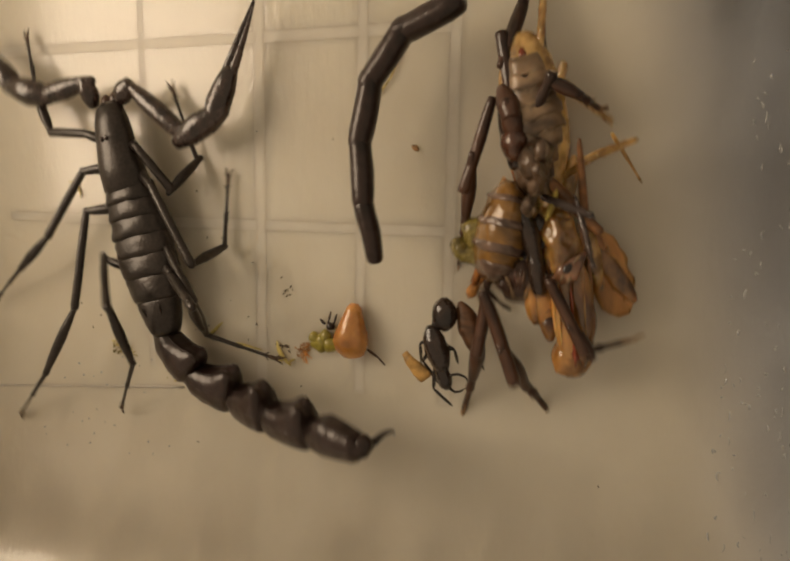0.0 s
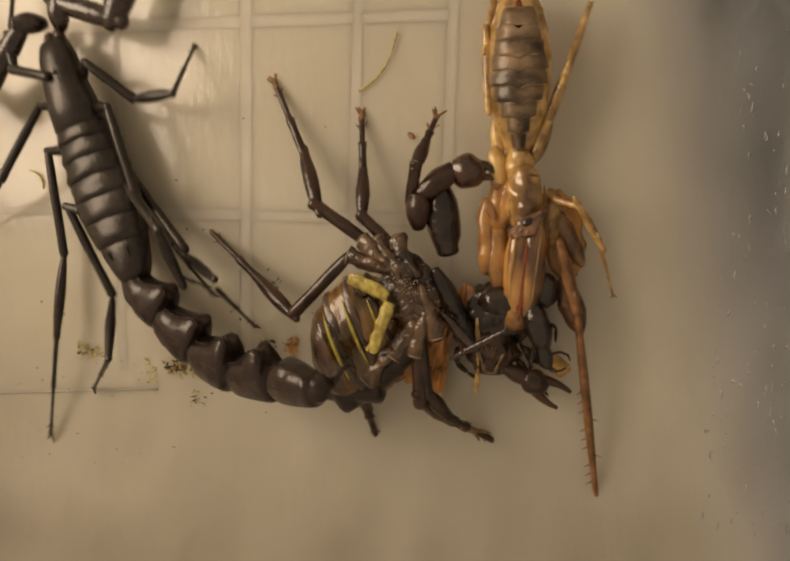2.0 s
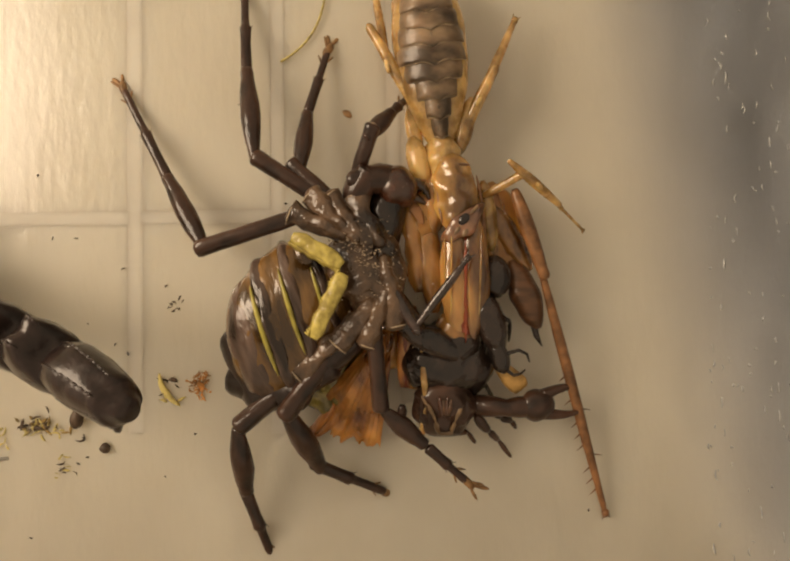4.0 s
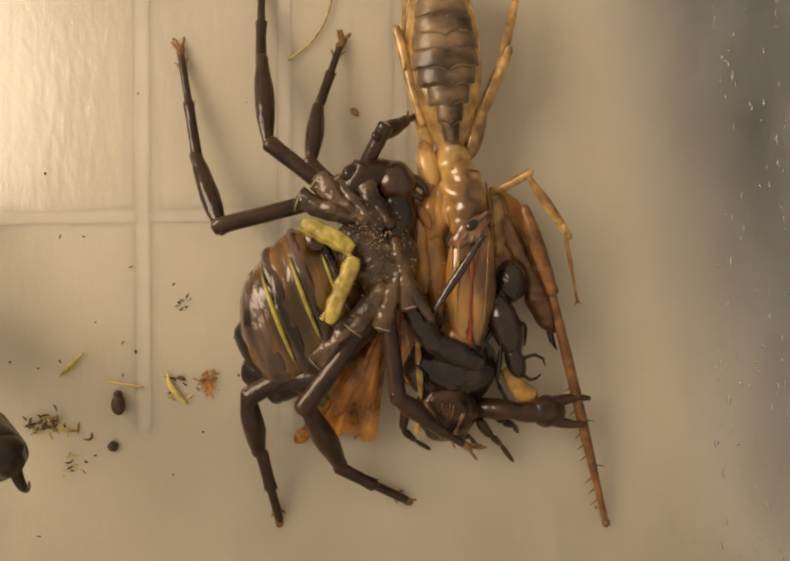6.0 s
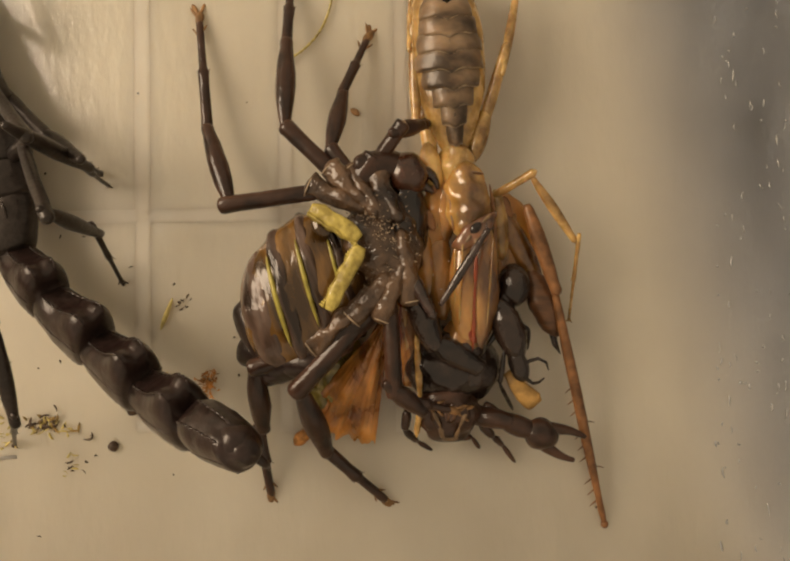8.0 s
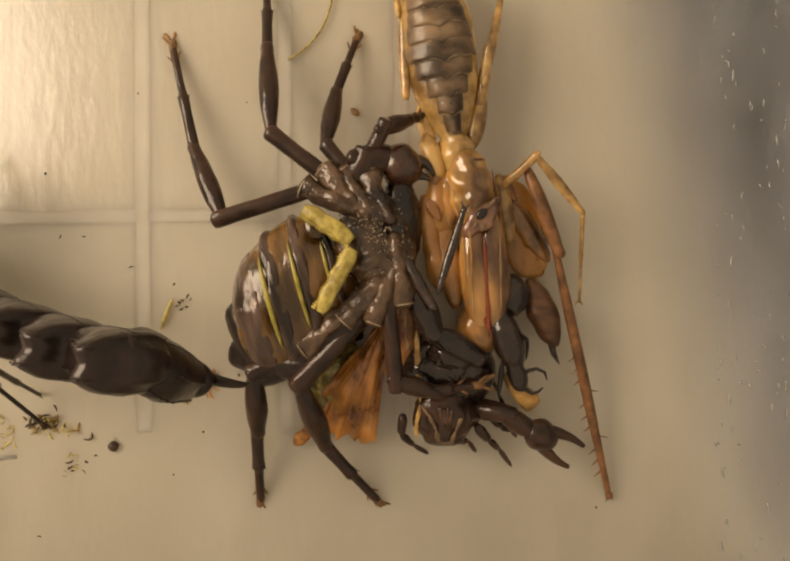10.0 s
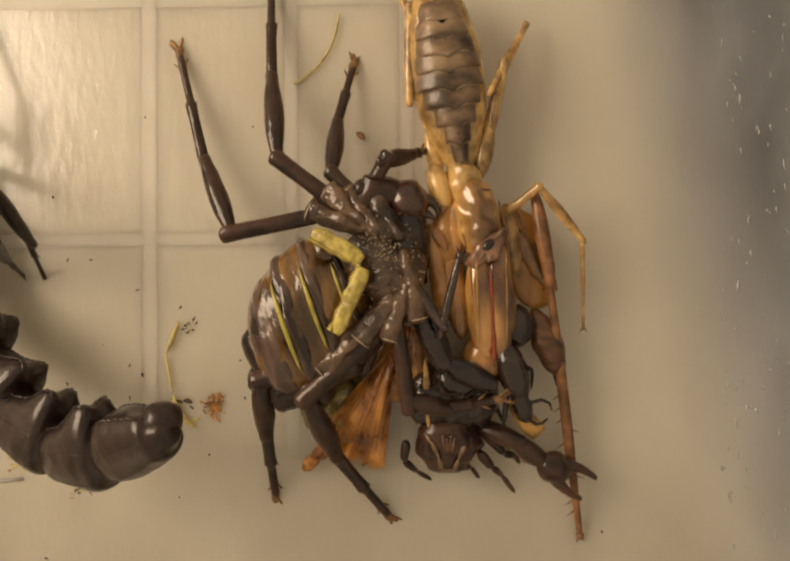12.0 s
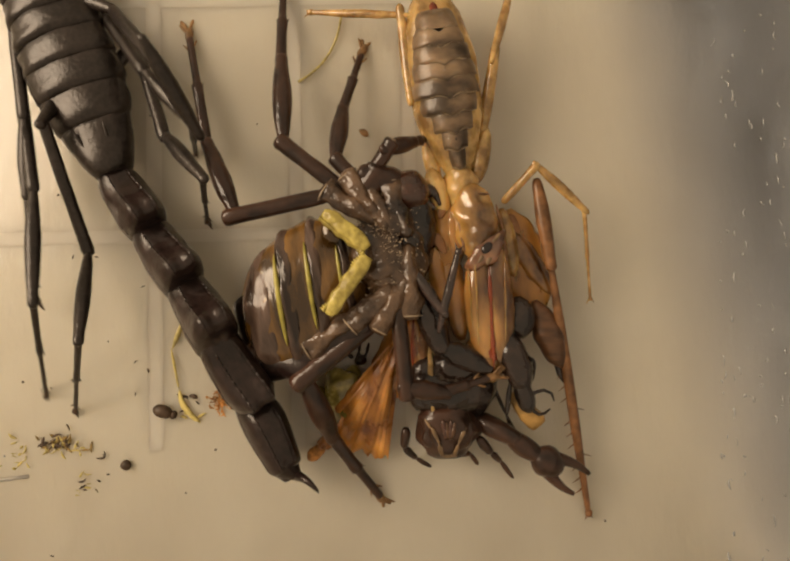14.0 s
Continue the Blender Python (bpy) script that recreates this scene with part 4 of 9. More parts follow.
def build_winged():
    p = winged_insect
    def sheet(base, t0, t1, pleats, lift, seed):
        """A pleated fan from its root to a ragged hem, with thickness."""
        base, t0, t1 = Vector(base), Vector(t0), Vector(t1)
        bm = bmesh.new()
        nr, ns = 14, pleats * 4
        layers = []
        for under in (0.0, -0.22):
            grid = []
            for i in range(nr + 1):
                r = 0.06 + 0.94 * i / nr
                row = []
                for j in range(ns + 1):
                    v = j / ns
                    edge = 1 + (0.10 * noise.noise(Vector((v * 9, seed, 0))) + 0.05 * noise.noise(Vector((v * 31, seed, 5)))) * r
                    q = base + (t0.lerp(t1, v) - base) * (r * edge)
                    q.z += lift * math.sin(math.pi * r) * math.sin(math.pi * (0.1 + 0.8 * v)) + 0.07 * r * math.sin(v * pleats * 2 * math.pi + 5.0 * noise.noise(Vector((r * 2, v * 3, seed)))) + 0.75 * noise.noise(Vector((r * 3.5, v * 4, seed + 7))) + under
                    row.append(bm.verts.new(q * MM))
                grid.append(row)
            layers.append(grid)
            for a, b in zip(grid, grid[1:]):
                for j in range(ns):
                    f = (a[j], a[j + 1], b[j + 1], b[j])
                    bm.faces.new(f if under else f[::-1])
        top, low = layers
        for a, b in ((top[0], low[0]), (top[-1], low[-1]), ([r[0] for r in top], [r[0] for r in low]), ([r[-1] for r in top], [r[-1] for r in low])):
            for j in range(len(a) - 1):
                bm.faces.new((a[j], a[j + 1], b[j + 1], b[j]))
        return part("wing", bm, WING, p, "folded amber wing with fine pleats")

    sheet((3.6, 9.4, 6.2), (-6.2, -1.5, 2.4), (1.4, -7.2, 1.8), 11, 2.0, 1.0)
    sheet((4.0, 8.4, 5.0), (-7.4, -5.2, 1.6), (2.0, -7.5, 1.4), 9, 1.2, 2.0)
    for k in range(6):
        a, b = Vector((5.0, 11.6, 6.0)), Vector((6.3, 11.0, 6.0))
        c, d = Vector((4.9, 0.8, 4.5)), Vector((7.0, 0.5, 4.5))
        one("wing_strip", (WING, RUST, WING, AMBER, WING, SHIN)[k], p, a.lerp(b, k / 5), c.lerp(d, k / 5), 0.75, 0.45, blunt=0.38, rough=0.35, seed=float(k), sides=9, n=12)
    for a, b in (((7.2, 7.9, 7.0), (7.7, -1.0, 6.4)), ((7.7, -1.4, 6.3), (7.3, -6.0, 3.6)), ((1.6, -2.0, 3.0), (0.3, -6.9, 1.0))):
        one("vein", STRAW, p, a, b, 0.42, 0.36, "straw-coloured wing vein", rough=0.3, n=14)
    one("body", GREEN, p, (-8.4, 1.7, 2.0), (-3.8, -2.5, 2.0), 2.2, 1.7, "greenish wet body", rough=0.6, n=14)
    one("body", GREEN, p, (-5.4, 4.4, 2.6), (-1.5, -1.4, 2.6), 2.3, 1.8, rough=0.6, n=14, seed=4.0)
    one("foot", CRUMB, p, (-8.5, -7.6, 1.0), (-6.5, -5.6, 1.5), 0.9, 0.7, rough=0.4)
    one("shin", WING, p, (-7.5, -6.6, 1.2), (-3.7, -1.4, 3.0), 0.7, 0.7, rough=0.2)


build_winged()

grub = thing("grub", "smooth orange grub beside yellow pulp", "grub")


def build_grub():
    bm = bmesh.new()
    loft(bm, [(0.3, 4.9, 1.6), (0.25, 4.3, 1.7), (0.2, 3.2, 1.9), (0.1, 1.8, 2.1), (0.0, 0.2, 2.3), (-0.1, -1.4, 2.3), (-0.1, -2.8, 2.0), (0.0, -3.7, 1.6), (0.0, -4.1, 1.3)],
         [(0.6, 0.6), (1.2, 1.1), (1.6, 1.4), (2.1, 1.8), (2.8, 2.2), (3.1, 2.3), (2.9, 2.0), (2.2, 1.5), (1.2, 0.9)], 22, 0.0, 0.12, 3.0)
    part("body", bm, PULP, grub)
    for k, (x, y, w) in enumerate(((-4.6, -2.6, 1.5), (-6.6, -3.2, 1.4), (-5.4, -1.4, 0.9), (-7.6, -2.3, 0.8))):
        one("pulp", STRIPE, grub, (x - w * 1.2, y, 0.7), (x + w * 1.2, y + 0.5 * (k % 2), 0.8), w, 0.8, "wet yellow pulp", rough=0.7, seed=k * 4.0, n=12)
    for pts in (((-4.8, 0.2, 0.9), (-4.6, 1.4, 1.2), (-4.4, 2.9, 0.8)), ((-4.2, 0.3, 0.9), (-3.6, 1.2, 1.1), (-3.3, 2.6, 0.8)), ((-5.4, 0.6, 0.8), (-6.2, 1.2, 0.9), (-6.4, 1.4, 0.6)), ((2.4, -3.0, 0.9), (4.4, -4.2, 0.9), (5.6, -5.6, 0.5))):
        jointed("leg", BROWN, grub, pts, 0.26)
    one("head", BROWN, grub, (-5.2, 0.1, 0.8), (-3.6, 0.4, 0.8), 0.7, 0.6, rough=0.4)


build_grub()
seed_husk = thing("seed_husk", "tan dry seed husk held by the ant", "husk")
bm = bmesh.new()
loft(bm, [(-2.8, 3.1, 4.5), (-1.8, 1.9, 4.5), (-0.5, 0.5, 4.0), (0.4, -0.5, 4.0), (0.9, -1.1, 4.0)], [(0.55, 0.4), (0.75, 0.45), (0.85, 0.5), (1.0, 0.5), (0.95, 0.4)], 14, 0.1, 0.9)
part("husk", bm, HUSK, seed_husk)

small_beetle = thing("small_beetle", "tiny dark brown beetle crawling over the plastic", "beetle")
one("wing_cover", SPECK, small_beetle, (-1.6, 0, 0.9), (1.0, 0, 0.9), 0.9, 0.8, rough=0.1, blunt=0.4)
one("head", SPECK, small_beetle, (0.7, 0, 0.8), (1.6, 0, 0.7), 0.6, 0.5)

# ---- litter on the base ----
def bit(name, label, category, material, a, b, w, h, group="litter", **kw):
    ob = one(name, material, None, (0, 0, 0), Vector(b) - Vector(a), w, h, **kw)
    ob.location = Vector(a) * MM
    ob.location.z += base_height(a[0], a[1]) * MM
    return tagged(ob, label, category, group)


def clump(name, label, category, materials, at, radius, count, size, seed):
    """A heap of thin slivers and grains, parted by colour."""
    rng = random.Random(seed)
    heap = thing(name, label, category, (at[0], at[1], base_height(at[0], at[1])), "litter")
    for m, nm in materials:
        bm = bmesh.new()
        for k in range(count):
            c = Vector((rng.gauss(0, radius[0] / 2), rng.gauss(0, radius[1] / 2), rng.uniform(0.1, 0.4)))
            a = rng.uniform(0, 6.28)
            l = size * rng.uniform(0.4, 1.3)
            d = Vector((math.cos(a) * l, math.sin(a) * l, rng.uniform(-0.1, 0.15)))
            pod(bm, c - d, c + d, size * rng.uniform(0.12, 0.4), size * 0.16, 4, (rng.uniform(-0.2, 0.2), rng.uniform(-0.2, 0.2), 0), 0.6, 0, 0.5, k, 7)
        part(nm, bm, m, heap)
    return heap


clump("crumb", "orange crumbly heap of shed shell on plastic", "crumb", ((CRUMB, "flakes"),), (-24.6, -13.3, 0.0), (1.2, 1.7), 90, 0.36, 1)
clump("chaff", "pale yellow split chaff beside a crumb", "chaff", ((CHAFF, "slivers"), (SPECK, "grains")), (-28.8, -14.7, 0.0), (1.4, 2.4), 5, 0.7, 2)
bit("straw", "pale yellow chaff straw", "straw", CHAFF, (-30.0, -12.0, 0.4), (-27.3, -16.2, 0.5), 0.42, 0.3, rough=0.5, bow=(-0.6, -0.3, 0), n=10)
long_straw = bit("straw", "pale yellow chaff straw", "straw", CHAFF, (-29.3, -2.3, 0.4), (-30.9, -6.5, 0.4), 0.3, 0.25, rough=0.3, n=10)
thin_straw = bit("straw", "pale yellow chaff straw", "straw", CHAFF, (-31.1, -6.5, 0.4), (-30.1, -11.8, 0.4), 0.2, 0.2, rough=0.5, n=10)
clump("debris", "dark brown crumbs of chewed shell and straw", "debris", ((SPECK, "grains"), (DRY, "slivers"), (CHAFF, "straws")), (-45.4, -19.0, 0.0), (3.4, 1.3), 16, 0.66, 3)
clump("debris", "pale wet straw fragments at the wall foot", "debris", ((CHAFF, "slivers"),), (-51.3, -20.9, 0.0), (2.4, 2.4), 14, 0.5, 4)
clump("debris", "pale wet straw fragments at the wall foot", "debris", ((CHAFF, "slivers"), (SPECK, "grains")), (-42.6, -24.5, 0.0), (1.4, 1.4), 6, 0.45, 5)
clump("debris", "yellow pulp and straw fragments on plastic", "debris", ((CHAFF, "slivers"), (GREEN, "pulp")), (-63.6, -17.2, 0.0), (3.0, 1.8), 14, 0.55, 6)
clump("debris", "dark specks beside straw", "debris", ((SPECK, "grains"),), (-27.9, -2.9, 0.0), (1.6, 1.7), 7, 0.35, 7)
bit("flake", "small tan flake of shell on plastic", "flake", PAD, (-5.9, 22.6, 0.3), (-4.7, 21.8, 0.3), 0.38, 0.15, rough=0.7, n=8)
bit("debris", "small round brown crumb", "debris", SPECK, (-37.8, -22.0, 0.4), (-36.4, -21.7, 0.4), 0.6, 0.5, rough=0.6)
bit("straw", "curled dark hair of chaff", "straw", SPECK, (-41.1, -20.9, 0.3), (-40.0, -20.0, 0.3), 0.16, 0.15, bow=(0.5, -0.4, 0), n=8)
bit("straw", "thin yellow fibre loop", "straw", CHAFF, (-75.0, 15.1, 0.3), (-72.3, 11.8, 0.3), 0.22, 0.2, bow=(0.9, 0.5, 0), n=8)


def litter():
    rng = random.Random(5)
    spots = [(-29.2, -0.5, 0.2), (-28.5, -2.9, 0.2), (-27.5, -3.5, 0.2), (-27.0, -2.5, 0.2), (-47.1, -11.6, 0.2), (-40.2, -20.5, 0.2), (-34.2, -9.4, 0.2), (-35.9, -8.2, 0.2), (-19.6, 23.5, 0.2),
             (-33.9, 24.7, 0.2), (-41.1, 5.8, 0.2), (-13.4, 10.4, 0.2), (-44.2, 5.8, 0.2), (-46.3, -33.3, 0.2), (-29.2, -25.6, 0.2), (-25.3, -20.0, 0.2), (-39.5, -23.1, 0.2), (-44.2, -10.7, 0.2), (-20.6, -12.5, 0.2),
             (-34.9, 1.8, 0.2), (-35.9, -12.5, 0.2), (26.5, -29.9, 0.2), (-39.5, -5.5, 0.2), (-46.2, 14.1, 0.2), (-68.8, -10.8, 0.2), (-70.8, -13.5, 0.2), (-73.4, -8.8, 0.2), (-64.1, -16.2, 0.2), (-60.1, -20.2, 0.2), (-50.8, -10.8, 0.2), (-21.2, -7.5, 0.2)]
    for i, s in enumerate(spots):
        a = rng.uniform(0, 6.28)
        l = rng.uniform(0.10, 0.32)
        d = Vector((math.cos(a) * l, math.sin(a) * l, 0))
        bit("speck", "tiny dark speck of litter on plastic", "speck", SPECK, Vector(s) - d, Vector(s) + d, rng.uniform(0.07, 0.17), 0.1, "specks", rough=0.6, n=4, sides=7, seed=float(i))


litter()
thread = curve((-8.2, 38.3, 0.4), (-14.1, 29.1, 0.4), 30, (1.2, -0.9, 0))
ob = tube("feeler", CHAFF, None, thread, [0.12 + 0.07 * (k % 2) for k in range(31)], "", 7)
tagged(ob, "thin yellow broken feeler lying on plastic", "feeler", "litter")


CLEAR = surface("water_drop", (0.38, 0.37, 0.35), 0.2, 0.1, 400, coat=0.5, spec=0.6, trans=0.1)


def drops():
    rng = random.Random(11)
    bm = bmesh.new()
    for k in range(190):
        x, y = rng.uniform(42, 58), rng.uniform(-36, 46)
        z = base_height(x, y)
        l = rng.choice((0.3, 0.5, 0.9, 1.5)) * rng.uniform(0.6, 1.2)
        a = (x, y, z)
        c = (x + rng.uniform(-0.2, 0.3), y - l, base_height(x, y - l) + 0.05)
        pod(bm, a, c, rng.uniform(0.05, 0.17), 0.09, 5, (rng.uniform(-0.3, 0.3), 0, 0.05), 0.6, 0, 0.4, k, 7)
    tagged(part("water_drops", bm, CLEAR, None), "small water drops clinging to the box side", "drops", kind="stuff")
    bm = bmesh.new()
    for k in range(26):
        x, y = rng.uniform(-84, -52), rng.uniform(-38, -18)
        l = rng.uniform(0.15, 0.6)
        z = base_height(x, y) + 0.02
        pod(bm, (x, y, z), (x + l, y + rng.uniform(-0.2, 0.2), z), rng.uniform(0.1, 0.25), 0.1, 4, (0, 0, 0), 0.6, 0, 0.4, k, 7)
    tagged(part("wet_spots", bm, CLEAR, None), "tiny wet spots along the box seam", "drops", kind="stuff")


drops()
# pale ridge added on the seam, standing in for its bright highlight line
bm = bmesh.new()
path = [Vector((-95 + 45 * k / 20, -28.3 + 5.0 * k / 20, 0)) for k in range(21)]
loft(bm, [(p.x, p.y, base_height(p.x, p.y)) for p in path], [(0.25, 0.18)] * 21, 8)
tagged(part("seam", bm, RIB, None), "pale ridge added along the box seam as its highlight line", "seam", kind="structure")


def motions():
    walk(scorpion, [(0, pose(-0.05464, 0.00850, 0.00000, 0.0, 0, 105.0)),
        (0.1, pose(-0.05414, 0.00757, 0.00000, 0.0, 0, 105.0)),
        (0.2, pose(-0.05941, 0.00486, 0.00000, 0.0, 0, 117.3)),
        (0.3, pose(-0.06072, 0.00286, 0.00000, 0.0, 0, 123.2)),
        (0.4, pose(-0.05954, 0.00333, 0.00000, 0.0, 0, 113.2)),
        (0.5, pose(-0.05855, 0.00265, 0.00000, 0.0, 0, 110.8)),
        (0.6, pose(-0.05544, 0.00355, 0.00000, 0.0, 0, 99.4)),
        (0.7, pose(-0.05589, 0.00432, 0.00000, 0.0, 0, 101.3)),
        (0.8, pose(-0.05297, 0.00447, 0.00000, 0.0, 0, 102.7)),
        (1, pose(-0.05209, 0.00292, 0.00000, 0.0, 0, 105.2)),
        (1.5, pose(-0.05590, 0.00492, 0.00000, 0.0, 0, 103.2)),
        (1.7, pose(-0.05424, 0.00552, 0.00000, 0.0, 0, 101.1)),
        (1.8, pose(-0.05650, 0.00982, 0.00000, 0.0, 0, 105.6)),
        (2, pose(-0.05779, 0.01663, 0.00000, 0.0, 0, 110.8)),
        (2.2, pose(-0.06066, 0.02269, 0.00000, 0.0, 0, 117.7)),
        (2.5, pose(-0.08670, 0.03046, 0.00000, 0.0, 0, 119.0)),
        (2.8, pose(-0.09298, 0.00236, 0.00000, 0.0, 0, 157.7)),
        (3, pose(-0.09487, 0.00103, 0.00000, 0.0, 0, 165.8)),
        (3.2, pose(-0.07392, -0.00256, 0.00000, 0.0, 0, 145.9)),
        (3.5, pose(-0.07787, -0.00146, 0.00000, 0.0, 0, 160.4)),
        (3.7, pose(-0.07091, 0.00734, 0.00000, 0.0, 0, 140.0)),
        (4, pose(-0.07443, 0.01226, 0.00000, 0.0, 0, 143.9)),
        (4.2, pose(-0.07855, 0.00188, 0.00000, 0.0, 0, 166.0)),
        (5.2, pose(-0.08530, 0.01644, 0.00000, 0.0, 0, 141.9)),
        (6.3, pose(-0.08201, 0.01495, 0.00000, 0.0, 0, 128.2)),
        (6.5, pose(-0.07284, 0.02165, 0.00000, 0.0, 0, 125.8)),
        (6.8, pose(-0.07390, 0.02103, 0.00000, 0.0, 0, 125.8)),
        (7, pose(-0.07138, 0.01057, 0.00000, 0.0, 0, 121.0)),
        (7.3, pose(-0.05836, 0.01956, 0.00000, 0.0, 0, 108.4)),
        (7.5, pose(-0.04952, 0.01719, 0.00000, 0.0, 0, 105.0)),
        (7.6, pose(-0.05288, 0.02031, 0.00000, 0.0, 0, 104.8)),
        (8, pose(-0.05372, 0.02298, 0.00000, 0.0, 0, 109.0)),
        (8.2, pose(-0.05825, 0.02184, 0.00000, 0.0, 0, 108.1)),
        (9.2, pose(-0.07431, 0.00962, 0.00200, 0.0, 0, 151.9)),
        (10.3, pose(-0.06768, 0.00322, 0.00700, 0.0, 0, 157.6)),
        (10.5, pose(-0.06939, 0.00063, 0.00700, 0.0, 0, 168.4)),
        (10.9, pose(-0.07570, 0.00253, 0.00700, 0.0, 0, 169.4)),
        (11, pose(-0.07997, 0.00131, 0.00700, 0.0, 0, 175.9)),
        (11.2, pose(-0.09245, 0.00131, 0.00700, 0.0, 0, 175.9)),
        (11.5, pose(-0.07735, 0.00544, 0.00000, 0.0, 0, 143.2)),
        (12, pose(-0.06453, 0.01811, 0.00000, 0.0, 0, 119.6)),
        (12.5, pose(-0.06376, 0.02344, 0.00000, 0.0, 0, 121.6)),
        (13, pose(-0.05029, 0.03462, 0.00000, 0.0, 0, 97.5)),
        (13.2, pose(-0.04889, 0.03317, 0.00000, 0.0, 0, 102.5)),
        (13.5, pose(-0.04602, 0.03072, 0.00000, 0.0, 0, 113.5)),
        (13.7, pose(-0.04482, 0.03326, 0.00000, 0.0, 0, 111.5)),
        (14, pose(-0.04399, 0.03524, 0.00000, 0.0, 0, 111.4))])
    walk(overturned_scorpion, [(0, pose(0.01142, 0.01813, 0.00600, 95.0, 0, 80.4)),
        (0.1, pose(0.01078, 0.01917, 0.00600, 75.0, 0, 73.0)),
        (0.2, pose(0.00548, 0.00740, 0.00600, 35.0, 0, 29.4)),
        (0.3, pose(0.00633, 0.00006, 0.00600, 8.0, 0, 4.5)),
        (0.5, pose(-0.00583, 0.01391, 0.00600, -3.0, 0, 39.6)),
        (0.6, pose(-0.00736, 0.00978, 0.00600, -3.0, 0, 33.4)),
        (0.7, pose(-0.00936, 0.00634, 0.00600, -3.0, 0, 38.3)),
        (0.8, pose(-0.01039, 0.01301, 0.00600, -10.5, 0, 23.2)),
        (1, pose(-0.01035, 0.01279, 0.00600, -12.2, 0, 24.9)),
        (1.5, pose(-0.00893, 0.00712, 0.00600, -8.8, 0, 20.6)),
        (1.8, pose(-0.00684, 0.00061, 0.00600, -3.5, 0, 28.1)),
        (2, pose(-0.00546, -0.00221, 0.00600, -1.8, 0, 28.8)),
        (2.2, pose(-0.00539, 0.00424, 0.00600, -3.5, 0, 35.1)),
        (2.5, pose(-0.00685, 0.00587, 0.00600, -2.1, 0, 36.9)),
        (2.8, pose(-0.00677, 0.00785, 0.00600, 0.0, 0, 29.3)),
        (3, pose(-0.00801, 0.00844, 0.00600, 0.0, 0, 27.0)),
        (3.2, pose(-0.00501, 0.00137, 0.00600, 0.0, 0, 28.8)),
        (3.5, pose(-0.00522, 0.00242, 0.00600, 0.0, 0, 23.8)),
        (4, pose(-0.00477, 0.00190, 0.00600, 0.0, 0, 21.1)),
        (5.2, pose(-0.00464, 0.00297, 0.00600, 0.0, 0, 23.2)),
        (6.5, pose(-0.00428, 0.00416, 0.00600, 0.0, 0, 24.0)),
        (7, pose(-0.00397, 0.00478, 0.00600, 0.0, 0, 21.8)),
        (8, pose(-0.00385, 0.00478, 0.00600, 0.0, 0, 18.8)),
        (10.5, pose(-0.00484, 0.00447, 0.00600, 0.0, 0, 18.3)),
        (11.2, pose(-0.00453, 0.00490, 0.00600, 0.0, 0, 24.1)),
        (12, pose(-0.00418, 0.00538, 0.00600, 0.0, 0, 22.8)),
        (12.5, pose(-0.00399, 0.00705, 0.00600, 0.0, 0, 21.1)),
        (13, pose(-0.00391, 0.00634, 0.00600, 0.0, 0, 19.4)),
        (13.5, pose(-0.00392, 0.00549, 0.00600, 0.0, 0, 12.2)),
        (14, pose(-0.00437, 0.00585, 0.00600, 0.0, 0, 11.7))])
